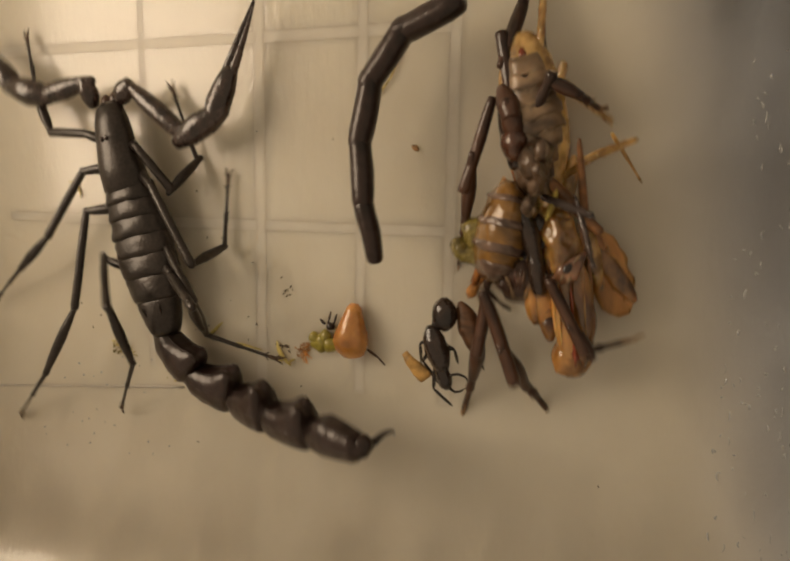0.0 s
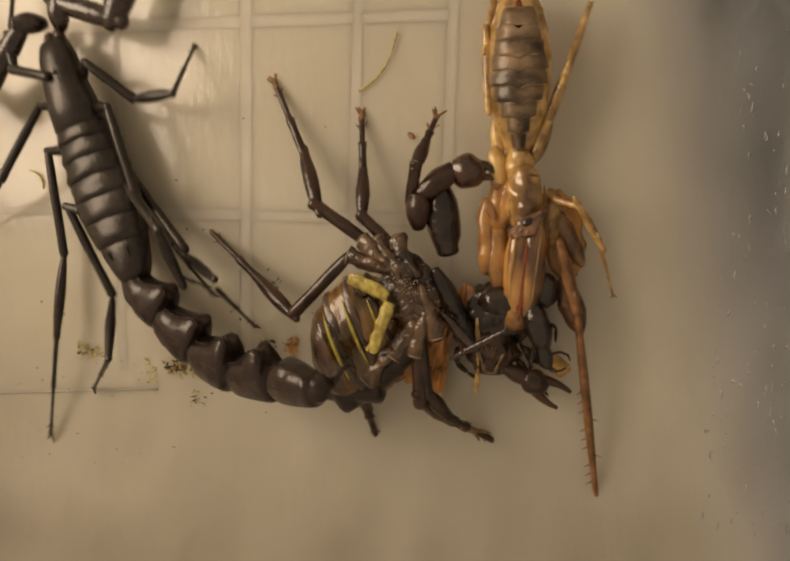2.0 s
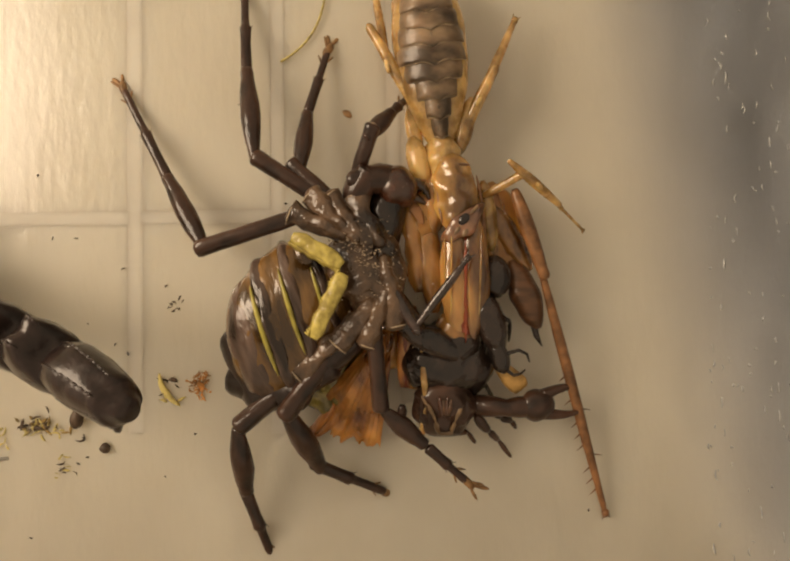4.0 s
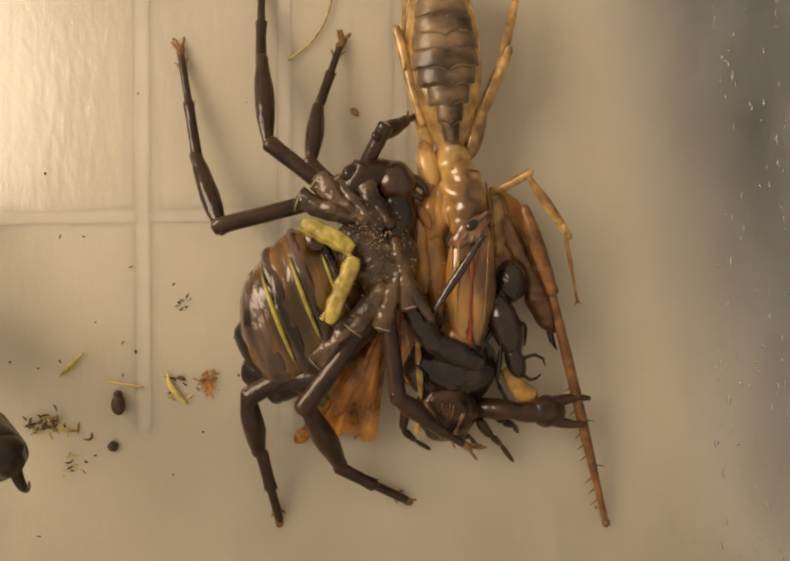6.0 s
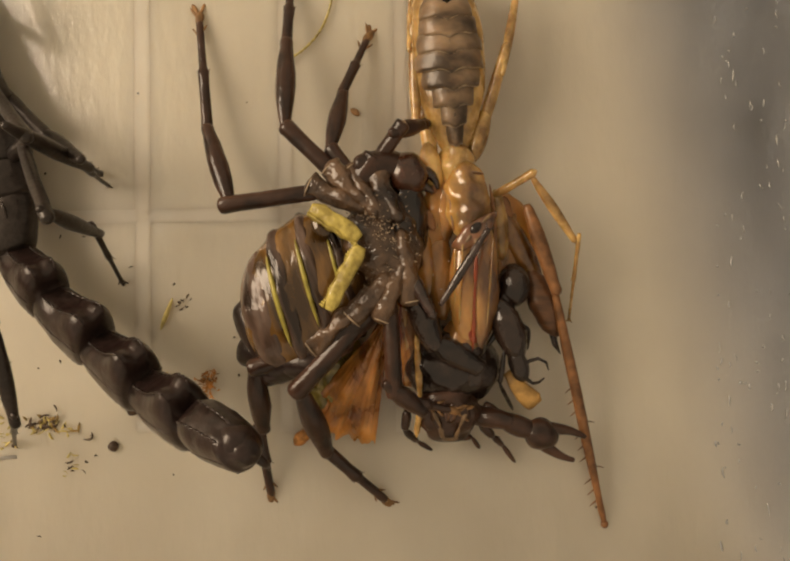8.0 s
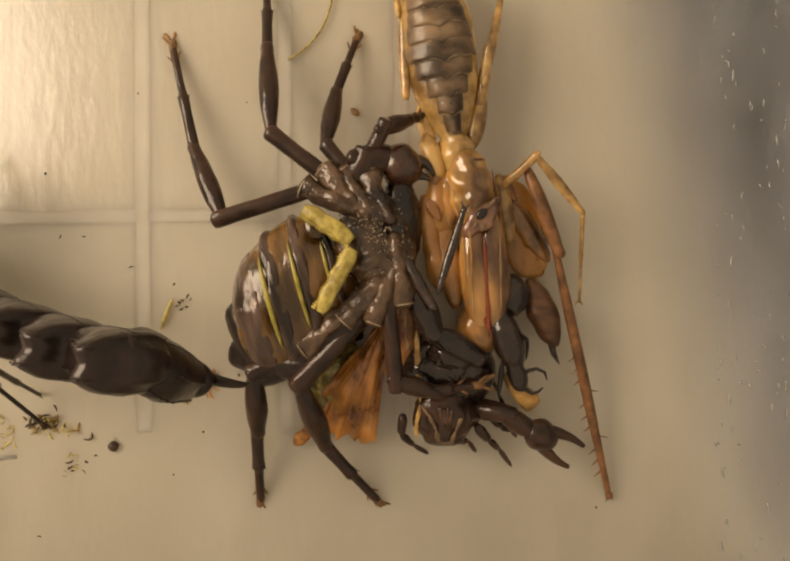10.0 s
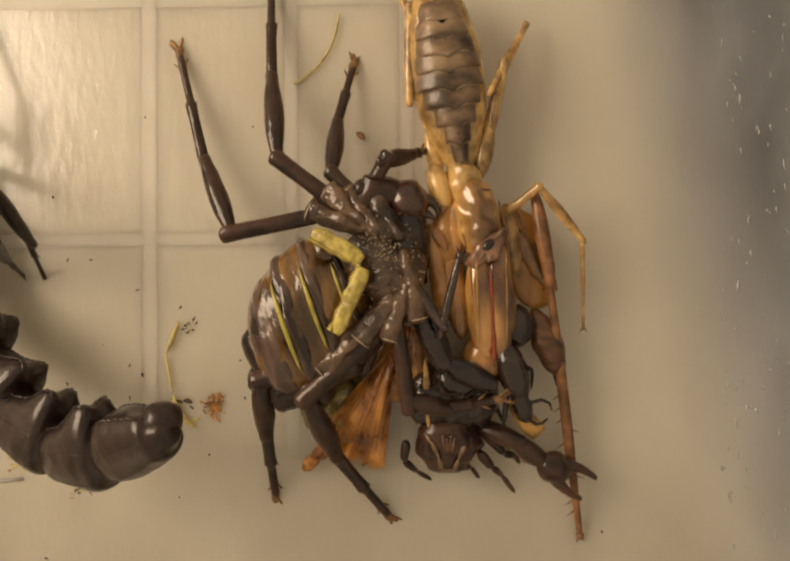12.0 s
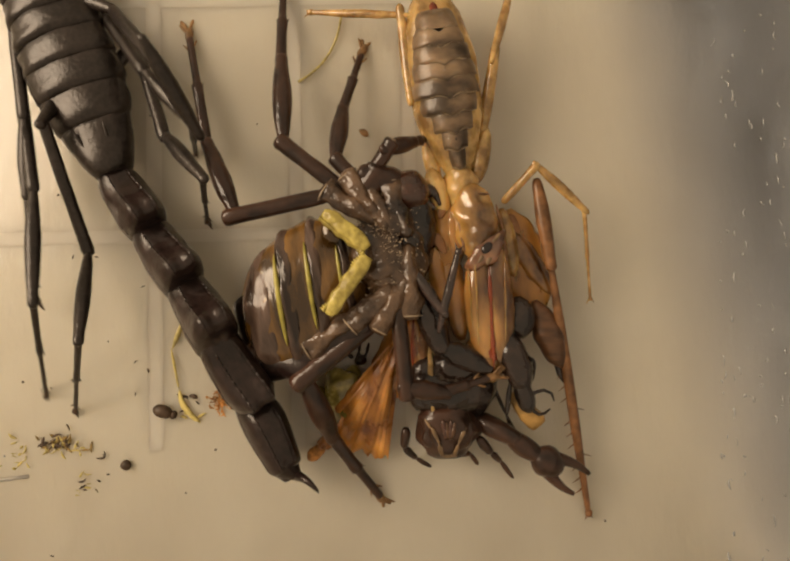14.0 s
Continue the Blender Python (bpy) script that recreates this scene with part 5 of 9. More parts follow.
    walk(cricket, [(0, pose(0.01665, 0.01469, 0.00600, 0.0, 0, -78.5)),
        (0.1, pose(0.01625, 0.01209, 0.00600, 0.0, 0, -78.5)),
        (0.2, pose(0.01285, 0.01079, 0.00600, 0.0, 0, -78.7)),
        (0.3, pose(0.01506, 0.00677, 0.00600, 0.0, 0, -76.7)),
        (0.5, pose(0.01440, 0.00676, 0.00600, 0.0, 0, -81.0)),
        (0.6, pose(0.01577, 0.00929, 0.00600, 0.0, 0, -75.0)),
        (0.7, pose(0.01562, 0.01287, 0.00600, 0.0, 0, -64.1)),
        (0.8, pose(0.01335, 0.01491, 0.00600, 0.0, 0, -72.8)),
        (1, pose(0.01293, 0.01844, 0.00600, 0.0, 0, -82.2)),
        (1.5, pose(0.01306, 0.01737, 0.00600, 0.0, 0, -87.6)),
        (1.8, pose(0.01263, 0.01820, 0.00600, 0.0, 0, -88.7)),
        (2, pose(0.01186, 0.01896, 0.00600, 0.0, 0, -88.4)),
        (2.2, pose(0.00966, 0.01745, 0.00600, 0.0, 0, -92.0)),
        (2.5, pose(0.00876, 0.01948, 0.00600, 0.0, 0, -87.8)),
        (2.8, pose(0.00866, 0.01898, 0.00600, 0.0, 0, -86.5)),
        (3, pose(0.00781, 0.01943, 0.00600, 0.0, 0, -83.6)),
        (3.2, pose(0.00772, 0.01671, 0.00600, 0.0, 0, -84.7)),
        (3.5, pose(0.00750, 0.01680, 0.00600, 0.0, 0, -83.7)),
        (4, pose(0.00682, 0.01680, 0.00600, 0.0, 0, -84.9)),
        (5.2, pose(0.00684, 0.01620, 0.00600, 0.0, 0, -85.9)),
        (6.5, pose(0.00732, 0.01564, 0.00600, 0.0, 0, -87.2)),
        (7, pose(0.00751, 0.01533, 0.00600, 0.0, 0, -86.2)),
        (8, pose(0.00751, 0.01564, 0.00600, 0.0, 0, -87.1)),
        (10.5, pose(0.00739, 0.01719, 0.00600, 0.0, 0, -81.6)),
        (11.2, pose(0.00739, 0.01719, 0.00600, 0.0, 0, -82.5)),
        (12, pose(0.00761, 0.01657, 0.00600, 0.0, 0, -82.7)),
        (12.5, pose(0.00750, 0.01674, 0.00600, 0.0, 0, -80.8)),
        (13, pose(0.00752, 0.01536, 0.00600, 0.0, 0, -81.5)),
        (13.5, pose(0.00748, 0.01474, 0.00600, 0.0, 0, -81.5)),
        (14, pose(0.00696, 0.01527, 0.00600, 0.0, 0, -82.6))])
    walk(beetle, [(0, pose(0.01383, 0.00186, 0.00000, 0.0, 0, 0.0)),
        (0.1, pose(0.01428, -0.00339, 0.00000, 0.0, 0, 0.0)),
        (0.3, pose(0.01172, -0.00951, 0.00000, 0.0, 0, 0.0)),
        (0.5, pose(0.01074, -0.01087, 0.00000, 0.0, 0, 0.0)),
        (0.8, pose(0.01061, -0.01064, 0.00000, 0.0, 0, 0.0)),
        (1, pose(0.00938, -0.01460, 0.00000, 0.0, 0, 0.0)),
        (1.5, pose(0.00933, -0.01256, 0.00000, 0.0, 0, 0.0)),
        (2, pose(0.00990, -0.01192, 0.00000, 0.0, 0, 0.0)),
        (2.5, pose(0.00863, -0.01339, 0.00000, 0.0, 0, 0.0)),
        (2.8, pose(0.01036, -0.01379, 0.00000, 0.0, 0, 0.0)),
        (3, pose(0.00946, -0.01406, 0.00000, 0.0, 0, 0.0)),
        (3.2, pose(0.00869, -0.01614, 0.00000, 0.0, 0, 0.0)),
        (3.5, pose(0.00763, -0.01718, 0.00000, 0.0, 0, 0.0)),
        (4, pose(0.00778, -0.01671, 0.00000, 0.0, 0, 0.0)),
        (5.2, pose(0.00720, -0.01719, 0.00000, 0.0, 0, 0.0)),
        (6.5, pose(0.00707, -0.01767, 0.00000, 0.0, 0, 0.0)),
        (8, pose(0.00727, -0.01767, 0.00000, 0.0, 0, 0.0)),
        (10.5, pose(0.00673, -0.01820, 0.00000, 0.0, 0, 0.0)),
        (11.2, pose(0.00673, -0.01820, 0.00000, 0.0, 0, 0.0)),
        (12, pose(0.00648, -0.01843, 0.00000, 0.0, 0, 0.0)),
        (12.5, pose(0.00636, -0.01728, 0.00000, 0.0, 0, 0.0)),
        (13, pose(0.00631, -0.01773, 0.00000, 0.0, 0, 0.0)),
        (14, pose(0.00575, -0.01781, 0.00000, 0.0, 0, 0.0))])
    walk(ant, [(0, pose(0.00263, -0.00990, 0.00000, 0.0, 0, 0.0)),
        (0.15, pose(0.00408, -0.00961, 0.00000, 0.0, 0, 0.0)),
        (0.3, pose(0.01866, -0.00633, 0.00000, 0.0, 0, 0.0)),
        (0.5, pose(0.01928, -0.00670, 0.00000, 0.0, 0, 0.0)),
        (0.8, pose(0.01832, -0.00411, 0.00000, 0.0, 0, 0.0)),
        (1, pose(0.01948, -0.00522, 0.00000, 0.0, 0, 0.0)),
        (1.5, pose(0.01774, -0.00568, 0.00000, 0.0, 0, 0.0)),
        (2, pose(0.01756, -0.00724, 0.00000, 0.0, 0, 0.0)),
        (2.5, pose(0.01633, -0.00367, 0.00000, 0.0, 0, 0.0)),
        (2.8, pose(0.01676, -0.00351, 0.00000, 0.0, 0, 0.0)),
        (3, pose(0.01557, -0.00299, 0.00000, 0.0, 0, 0.0)),
        (3.2, pose(0.01535, -0.00555, 0.00000, 0.0, 0, 0.0)),
        (3.5, pose(0.01427, -0.00576, 0.00000, 0.0, 0, 0.0)),
        (4, pose(0.01410, -0.00593, 0.00000, 0.0, 0, 0.0)),
        (5.2, pose(0.01466, -0.00646, 0.00000, 0.0, 0, 0.0)),
        (6.5, pose(0.01520, -0.00687, 0.00000, 0.0, 0, 0.0)),
        (8, pose(0.01540, -0.00720, 0.00000, 0.0, 0, 0.0)),
        (10.5, pose(0.01520, -0.00853, 0.00000, 0.0, 0, 0.0)),
        (11.2, pose(0.01520, -0.00820, 0.00000, 0.0, 0, 0.0)),
        (12, pose(0.01513, -0.00908, 0.00000, 0.0, 0, 0.0)),
        (12.5, pose(0.01520, -0.00821, 0.00000, 0.0, 0, 0.0)),
        (13, pose(0.01524, -0.00846, 0.00000, 0.0, 0, 0.0)),
        (14, pose(0.01496, -0.00915, 0.00000, 0.0, 0, 0.0))])
    walk(grub, [(0, pose(-0.01500, -0.00860, 0.0)),
        (0.1, pose(-0.01480, -0.00890, 0.0)),
        (0.2, pose(-0.01150, -0.00960, 0.0)),
        (0.35, pose(-0.00250, -0.00800, 0.0)),
        (0.5, pose(0.00050, -0.00700, 0.0)),
        (2.0, pose(0.00050, -0.00650, 0.0)),
        (14, pose(-0.00150, -0.00850, 0.0))])
    walk(winged_insect, [(0, pose(0.01000, 0.00880, 0.00000, 0.0, 0, 20.0)),
        (0.15, pose(0.00900, 0.00200, 0.00000, 0.0, 0, 10.0)),
        (0.3, pose(0.00431, -0.01030, 0.00000, 0.0, 0, 0.0)),
        (0.5, pose(-0.00327, -0.01233, 0.00000, 0.0, 0, 0.0)),
        (0.8, pose(-0.00304, -0.01194, 0.00000, 0.0, 0, 0.0)),
        (1, pose(-0.00020, -0.01201, 0.00000, 0.0, 0, 0.0)),
        (1.5, pose(-0.00147, -0.01014, 0.00000, 0.0, 0, 0.0)),
        (2, pose(-0.00020, -0.01186, 0.00000, 0.0, 0, 0.0)),
        (2.5, pose(-0.00336, -0.01174, 0.00000, 0.0, 0, 0.0)),
        (2.8, pose(-0.00189, -0.01084, 0.00000, 0.0, 0, 0.0)),
        (3, pose(-0.00306, -0.01140, 0.00000, 0.0, 0, 0.0)),
        (3.2, pose(-0.00286, -0.01229, 0.00000, 0.0, 0, 0.0)),
        (3.5, pose(-0.00378, -0.01389, 0.00000, 0.0, 0, 0.0)),
        (4, pose(-0.00287, -0.01393, 0.00000, 0.0, 0, 0.0)),
        (5.2, pose(-0.00387, -0.01380, 0.00000, 0.0, 0, 0.0)),
        (6.5, pose(-0.00460, -0.01353, 0.00000, 0.0, 0, 0.0)),
        (8, pose(-0.00460, -0.01387, 0.00000, 0.0, 0, 0.0)),
        (10.5, pose(-0.00460, -0.01387, 0.00000, 0.0, 0, 0.0)),
        (11.2, pose(-0.00460, -0.01407, 0.00000, 0.0, 0, 0.0)),
        (12, pose(-0.00420, -0.01413, 0.00000, 0.0, 0, 0.0)),
        (12.5, pose(-0.00415, -0.01368, 0.00000, 0.0, 0, 0.0)),
        (13, pose(-0.00448, -0.01338, 0.00000, 0.0, 0, 0.0)),
        (14, pose(-0.00434, -0.01369, 0.00000, 0.0, 0, 0.0))])
    walk(seed_husk, [(0, pose(-0.00197, -0.01343, 0.00000, 0.0, 0, 0.0)),
        (0.15, pose(0.00083, -0.01341, 0.00000, 0.0, 0, 0.0)),
        (0.3, pose(0.02041, -0.00940, 0.00000, 0.0, 0, 0.0)),
        (0.5, pose(0.02138, -0.00911, 0.00000, 0.0, 0, 0.0)),
        (1.5, pose(0.02145, -0.01225, 0.00000, 0.0, 0, 0.0)),
        (2, pose(0.01982, -0.01236, 0.00000, 0.0, 0, 0.0)),
        (2.5, pose(0.01815, -0.01009, 0.00000, 0.0, 0, 0.0)),
        (2.8, pose(0.01870, -0.01053, 0.00000, 0.0, 0, 0.0)),
        (3, pose(0.01784, -0.01025, 0.00000, 0.0, 0, 0.0)),
        (3.2, pose(0.01726, -0.01175, 0.00000, 0.0, 0, 0.0)),
        (3.5, pose(0.01631, -0.01244, 0.00000, 0.0, 0, 0.0)),
        (4, pose(0.01623, -0.01225, 0.00000, 0.0, 0, 0.0)),
        (5.2, pose(0.01632, -0.01346, 0.00000, 0.0, 0, 0.0)),
        (6.5, pose(0.01673, -0.01433, 0.00000, 0.0, 0, 0.0)),
        (8, pose(0.01693, -0.01453, 0.00000, 0.0, 0, 0.0)),
        (10.5, pose(0.01673, -0.01473, 0.00000, 0.0, 0, 0.0)),
        (11.2, pose(0.01673, -0.01473, 0.00000, 0.0, 0, 0.0)),
        (12, pose(0.01666, -0.01507, 0.00000, 0.0, 0, 0.0)),
        (12.5, pose(0.01655, -0.01421, 0.00000, 0.0, 0, 0.0)),
        (13, pose(0.01652, -0.01444, 0.00000, 0.0, 0, 0.0)),
        (14, pose(0.01625, -0.01522, 0.00000, 0.0, 0, 0.0))])
    walk(long_straw, [(0, pose(-0.0410, -0.0095, 0.0004, 0, 0, -25)),
        (7.0, pose(-0.0410, -0.0095, 0.0004, 0, 0, -25)),
        (7.5, pose(-0.0335, -0.0010, 0.0004, 0, 0, 15)),
        (8.0, pose(-0.0293, -0.0023, 0.0004)),
        (14, pose(-0.0293, -0.0023, 0.0004))])
    walk(thin_straw, [(0, pose(-0.0384, -0.0132, 0.0004, 0, 0, 70)),
        (8.2, pose(-0.0384, -0.0132, 0.0004, 0, 0, 70)),
        (10.3, pose(-0.0311, -0.0065, 0.0004)),
        (14, pose(-0.0311, -0.0065, 0.0004))])
    walk(small_beetle, [(0, pose(-0.04450, -0.01932, 0.00000, 0.0, 0, 0.0)),
        (2.2, pose(-0.04062, -0.01876, 0.00000, 0.0, 0, 20.0)),
        (2.5, pose(-0.04187, -0.01818, 0.00000, 0.0, 0, 40.0)),
        (3, pose(-0.04160, -0.01778, 0.00000, 0.0, 0, 60.0)),
        (4, pose(-0.04053, -0.01758, 0.00000, 0.0, 0, 80.0)),
        (6.5, pose(-0.03560, -0.01587, 0.00000, 0.0, 0, 95.0)),
        (7.1, pose(-0.03527, -0.01600, 0.00000, 0.0, 0, 95.0)),
        (8, pose(-0.03393, -0.01620, 0.00000, 0.0, 0, 60.0)),
        (10.6, pose(-0.03120, -0.01407, 0.00000, 0.0, 0, -20.0)),
        (11.5, pose(-0.03124, -0.01400, 0.00000, 0.0, 0, -20.0)),
        (12.5, pose(-0.03068, -0.01419, 0.00000, 0.0, 0, -20.0)),
        (13.5, pose(-0.03162, -0.01486, 0.00000, 0.0, 0, -20.0)),
        (14, pose(-0.03175, -0.01484, 0.00000, 0.0, 0, -20.0))])
    bend(tail, [(0, (-20.6, 0.0, 5.6), (-28.4, -4.1, 6.0), (-33.2, -11.3, 6.1), (-36.5, -18.8, 9.0), (-39.6, -27.2, 11.3), (-41.8, -36.6, 15.1), (-43.5, -39.3, 10.2)),
        (0.1, (-20.6, 0.0, 5.6), (-28.0, -4.0, 6.0), (-30.8, -11.9, 8.0), (-33.1, -19.7, 11.2), (-34.3, -28.2, 14.6), (-38.2, -37.8, 14.9), (-38.8, -39.3, 9.4)),
        (0.2, (-20.6, -0.0, 5.6), (-26.7, -5.7, 7.2), (-31.0, -12.7, 9.8), (-34.3, -20.3, 12.5), (-36.7, -28.5, 16.0), (-38.5, -38.2, 19.0), (-37.4, -43.6, 16.6)),
        (0.3, (-20.6, -0.0, 5.6), (-27.0, -5.4, 6.7), (-30.9, -12.7, 9.3), (-35.2, -20.0, 11.5), (-36.9, -28.3, 14.9), (-38.3, -31.7, 6.0), (-38.3, -37.7, 6.0)),
        (0.4, (-20.6, 0.0, 5.6), (-26.1, -6.4, 6.0), (-29.6, -13.9, 8.5), (-32.0, -21.8, 11.2), (-32.3, -30.5, 14.4), (-31.2, -36.4, 6.0), (-26.3, -39.9, 6.0)),
        (0.5, (-20.6, -0.0, 5.6), (-26.2, -5.9, 8.1), (-31.5, -12.5, 9.5), (-30.1, -21.0, 10.5), (-22.4, -26.0, 11.3), (-11.9, -28.4, 10.7), (-5.9, -28.9, 11.4)),
        (0.6, (-20.6, -0.0, 5.6), (-26.8, -4.5, 9.2), (-29.5, -11.8, 12.9), (-24.3, -17.9, 16.4), (-15.7, -20.1, 18.8), (-4.9, -20.0, 18.4), (1.0, -19.5, 19.2)),
        (0.7, (-20.6, 0.0, 5.6), (-25.9, -5.0, 9.9), (-30.4, -11.0, 14.1), (-27.4, -18.6, 17.3), (-18.4, -20.6, 14.8), (-7.8, -22.2, 14.0), (-1.8, -23.0, 14.3)),
        (0.8, (-20.6, -0.0, 5.6), (-26.5, -5.5, 8.3), (-31.7, -11.8, 6.0), (-27.1, -19.4, 6.0), (-20.3, -25.4, 6.0), (-10.1, -28.8, 6.0), (-4.2, -29.9, 6.0)),
        (1, (-20.6, -0.0, 5.6), (-27.2, -5.2, 6.0), (-28.5, -13.7, 6.0), (-24.9, -21.7, 6.6), (-16.0, -25.0, 6.1), (-5.6, -27.9, 6.0), (0.4, -28.0, 6.7)),
        (1.5, (-20.6, -0.0, 5.6), (-27.8, -5.0, 6.0), (-30.1, -13.3, 7.3), (-28.1, -21.7, 8.3), (-19.9, -26.4, 6.5), (-9.7, -30.0, 6.2), (-4.0, -31.7, 6.4)),
        (1.7, (-20.6, 0.0, 5.6), (-26.5, -5.0, 9.1), (-31.1, -12.2, 9.5), (-29.5, -20.8, 9.8), (-21.9, -25.8, 6.8), (-11.4, -28.1, 6.2), (-5.4, -28.3, 6.8)),
        (1.8, (-20.6, -0.0, 5.6), (-24.1, -6.4, 9.9), (-29.9, -12.4, 12.0), (-33.3, -19.7, 15.4), (-34.5, -27.8, 19.6), (-34.8, -37.2, 23.9), (-31.8, -42.1, 22.1)),
        (2, (-20.6, -0.0, 5.6), (-27.6, -4.3, 7.5), (-34.4, -9.2, 9.7), (-39.2, -15.6, 13.2), (-41.5, -23.5, 17.4), (-43.6, -31.5, 23.7), (-45.0, -34.3, 18.9)),
        (2.2, (-20.6, 0.0, 5.6), (-29.3, -0.9, 6.0), (-36.1, -6.1, 7.4), (-42.9, -10.9, 10.0), (-48.1, -17.4, 13.9), (-52.3, -25.2, 19.2), (-53.6, -30.0, 16.2)),
        (2.5, (-20.6, -0.0, 5.6), (-28.4, -2.9, 6.0), (-35.7, -6.0, 6.0), (-43.7, -10.3, 6.0), (-50.6, -15.6, 6.0), (-58.8, -22.6, 6.0), (-62.4, -27.4, 6.0)),
        (2.8, (-20.6, -0.0, 5.6), (-28.2, -1.5, 9.0), (-35.7, -3.4, 12.9), (-43.3, -5.5, 16.6), (-51.2, -9.2, 19.4), (-60.6, -12.4, 22.4), (-59.6, -10.4, 17.1)),
        (3, (-20.6, 0.0, 5.6), (-25.7, -4.7, 10.5), (-33.5, -4.7, 14.2), (-41.4, -5.0, 17.8), (-49.2, -6.8, 22.5), (-57.3, -9.5, 28.2), (-55.9, -7.8, 22.9)),
        (3.2, (-20.6, -0.0, 5.6), (-28.1, -1.3, 9.2), (-34.8, -4.2, 13.8), (-39.2, -9.5, 19.2), (-42.4, -16.3, 24.6), (-41.6, -25.8, 28.7), (-37.9, -30.5, 29.3)),
        (3.5, (-20.6, 0.0, 5.6), (-27.9, -1.1, 9.7), (-36.0, -2.0, 12.7), (-44.1, -3.7, 15.5), (-51.6, -6.5, 19.9), (-58.1, -10.8, 26.8), (-57.8, -11.4, 21.1)),
        (3.7, (-20.6, 0.0, 5.6), (-27.9, -1.7, 9.5), (-34.3, -4.4, 14.7), (-40.3, -8.0, 19.8), (-45.8, -12.3, 25.9), (-51.7, -17.1, 31.0), (-53.9, -16.6, 25.7)),
        (4, (-20.6, -0.0, 5.6), (-27.0, -1.6, 10.9), (-34.1, -4.2, 15.0), (-40.9, -7.0, 19.7), (-47.4, -10.1, 25.5), (-54.6, -12.5, 31.0), (-54.5, -10.6, 25.5)),
        (4.2, (-20.6, -0.0, 5.6), (-27.8, -0.7, 9.9), (-35.5, -1.6, 13.7), (-43.0, -2.7, 18.2), (-50.3, -4.0, 23.7), (-58.4, -5.3, 29.9), (-59.0, -3.8, 24.4)),
        (5.2, (-20.6, -0.0, 5.6), (-28.3, -1.1, 8.8), (-35.7, -3.4, 12.8), (-43.1, -4.5, 17.2), (-50.2, -7.0, 22.5), (-57.9, -10.7, 28.4), (-58.6, -8.8, 23.0)),
        (6.3, (-20.6, 0.0, 5.6), (-28.0, -1.6, 9.2), (-34.7, -5.1, 13.5), (-41.3, -8.5, 18.2), (-48.0, -12.2, 23.2), (-55.0, -16.9, 29.2), (-57.0, -14.7, 24.3)),
        (6.5, (-20.6, -0.0, 5.6), (-28.7, -1.4, 7.7), (-36.2, -3.9, 11.1), (-43.3, -6.8, 15.3), (-51.7, -9.2, 18.4), (-58.7, -13.2, 24.8), (-62.1, -12.6, 20.2)),
        (6.8, (-20.6, 0.0, 5.6), (-28.5, -1.0, 8.3), (-36.4, -2.9, 11.3), (-43.9, -5.2, 15.1), (-51.4, -7.8, 19.8), (-59.6, -11.8, 24.7), (-61.2, -13.9, 19.5)),
        (7, (-20.6, 0.0, 5.6), (-27.4, -3.8, 9.0), (-33.3, -8.3, 13.3), (-38.3, -13.4, 18.4), (-41.5, -19.5, 24.4), (-42.9, -26.5, 31.0), (-41.1, -25.7, 25.6)),
        (7.3, (-20.6, -0.0, 5.6), (-27.8, -2.0, 9.6), (-35.0, -4.5, 13.6), (-41.5, -7.9, 18.3), (-45.5, -13.6, 24.4), (-46.9, -12.5, 14.2), (-42.2, -15.9, 12.4)),
        (7.5, (-20.6, -0.0, 5.6), (-27.4, -4.6, 7.6), (-33.3, -9.9, 11.1), (-38.2, -14.8, 16.4), (-40.1, -20.4, 23.4), (-37.3, -22.1, 13.6), (-33.7, -21.6, 9.1)),
        (7.6, (-20.6, -0.0, 5.6), (-26.7, -3.7, 10.2), (-31.9, -8.7, 14.9), (-37.0, -14.0, 19.6), (-41.5, -19.8, 25.2), (-46.8, -21.2, 16.4), (-46.5, -25.4, 12.4)),
        (8, (-20.6, 0.0, 5.6), (-27.7, -3.7, 8.4), (-34.8, -8.2, 10.3), (-41.1, -13.1, 13.8), (-46.2, -18.9, 18.9), (-48.6, -24.8, 27.0), (-50.4, -24.4, 21.6)),
        (8.2, (-20.6, -0.0, 5.6), (-28.6, -3.6, 6.0), (-35.2, -8.9, 6.0), (-41.2, -15.0, 7.4), (-46.2, -21.3, 12.0), (-49.8, -27.4, 19.6), (-49.2, -28.1, 13.9)),
        (9.2, (-20.6, -0.0, 5.6), (-27.9, -1.1, 9.8), (-35.2, -2.7, 14.1), (-42.5, -4.2, 18.6), (-49.7, -6.4, 23.8), (-54.0, -3.6, 14.8), (-56.1, -3.0, 9.5)),
        (10.3, (-20.6, -0.0, 5.6), (-27.8, -0.9, 9.8), (-35.0, -2.6, 14.4), (-41.6, -4.7, 19.7), (-47.3, -7.1, 24.0), (-50.5, -5.7, 14.2), (-53.2, -6.5, 9.2)),
        (10.5, (-20.6, -0.0, 5.6), (-27.7, -0.5, 10.2), (-35.2, -1.5, 14.4), (-42.4, -2.0, 19.2), (-49.4, -2.8, 24.0), (-52.2, -0.8, 14.2), (-53.2, -0.5, 8.5)),
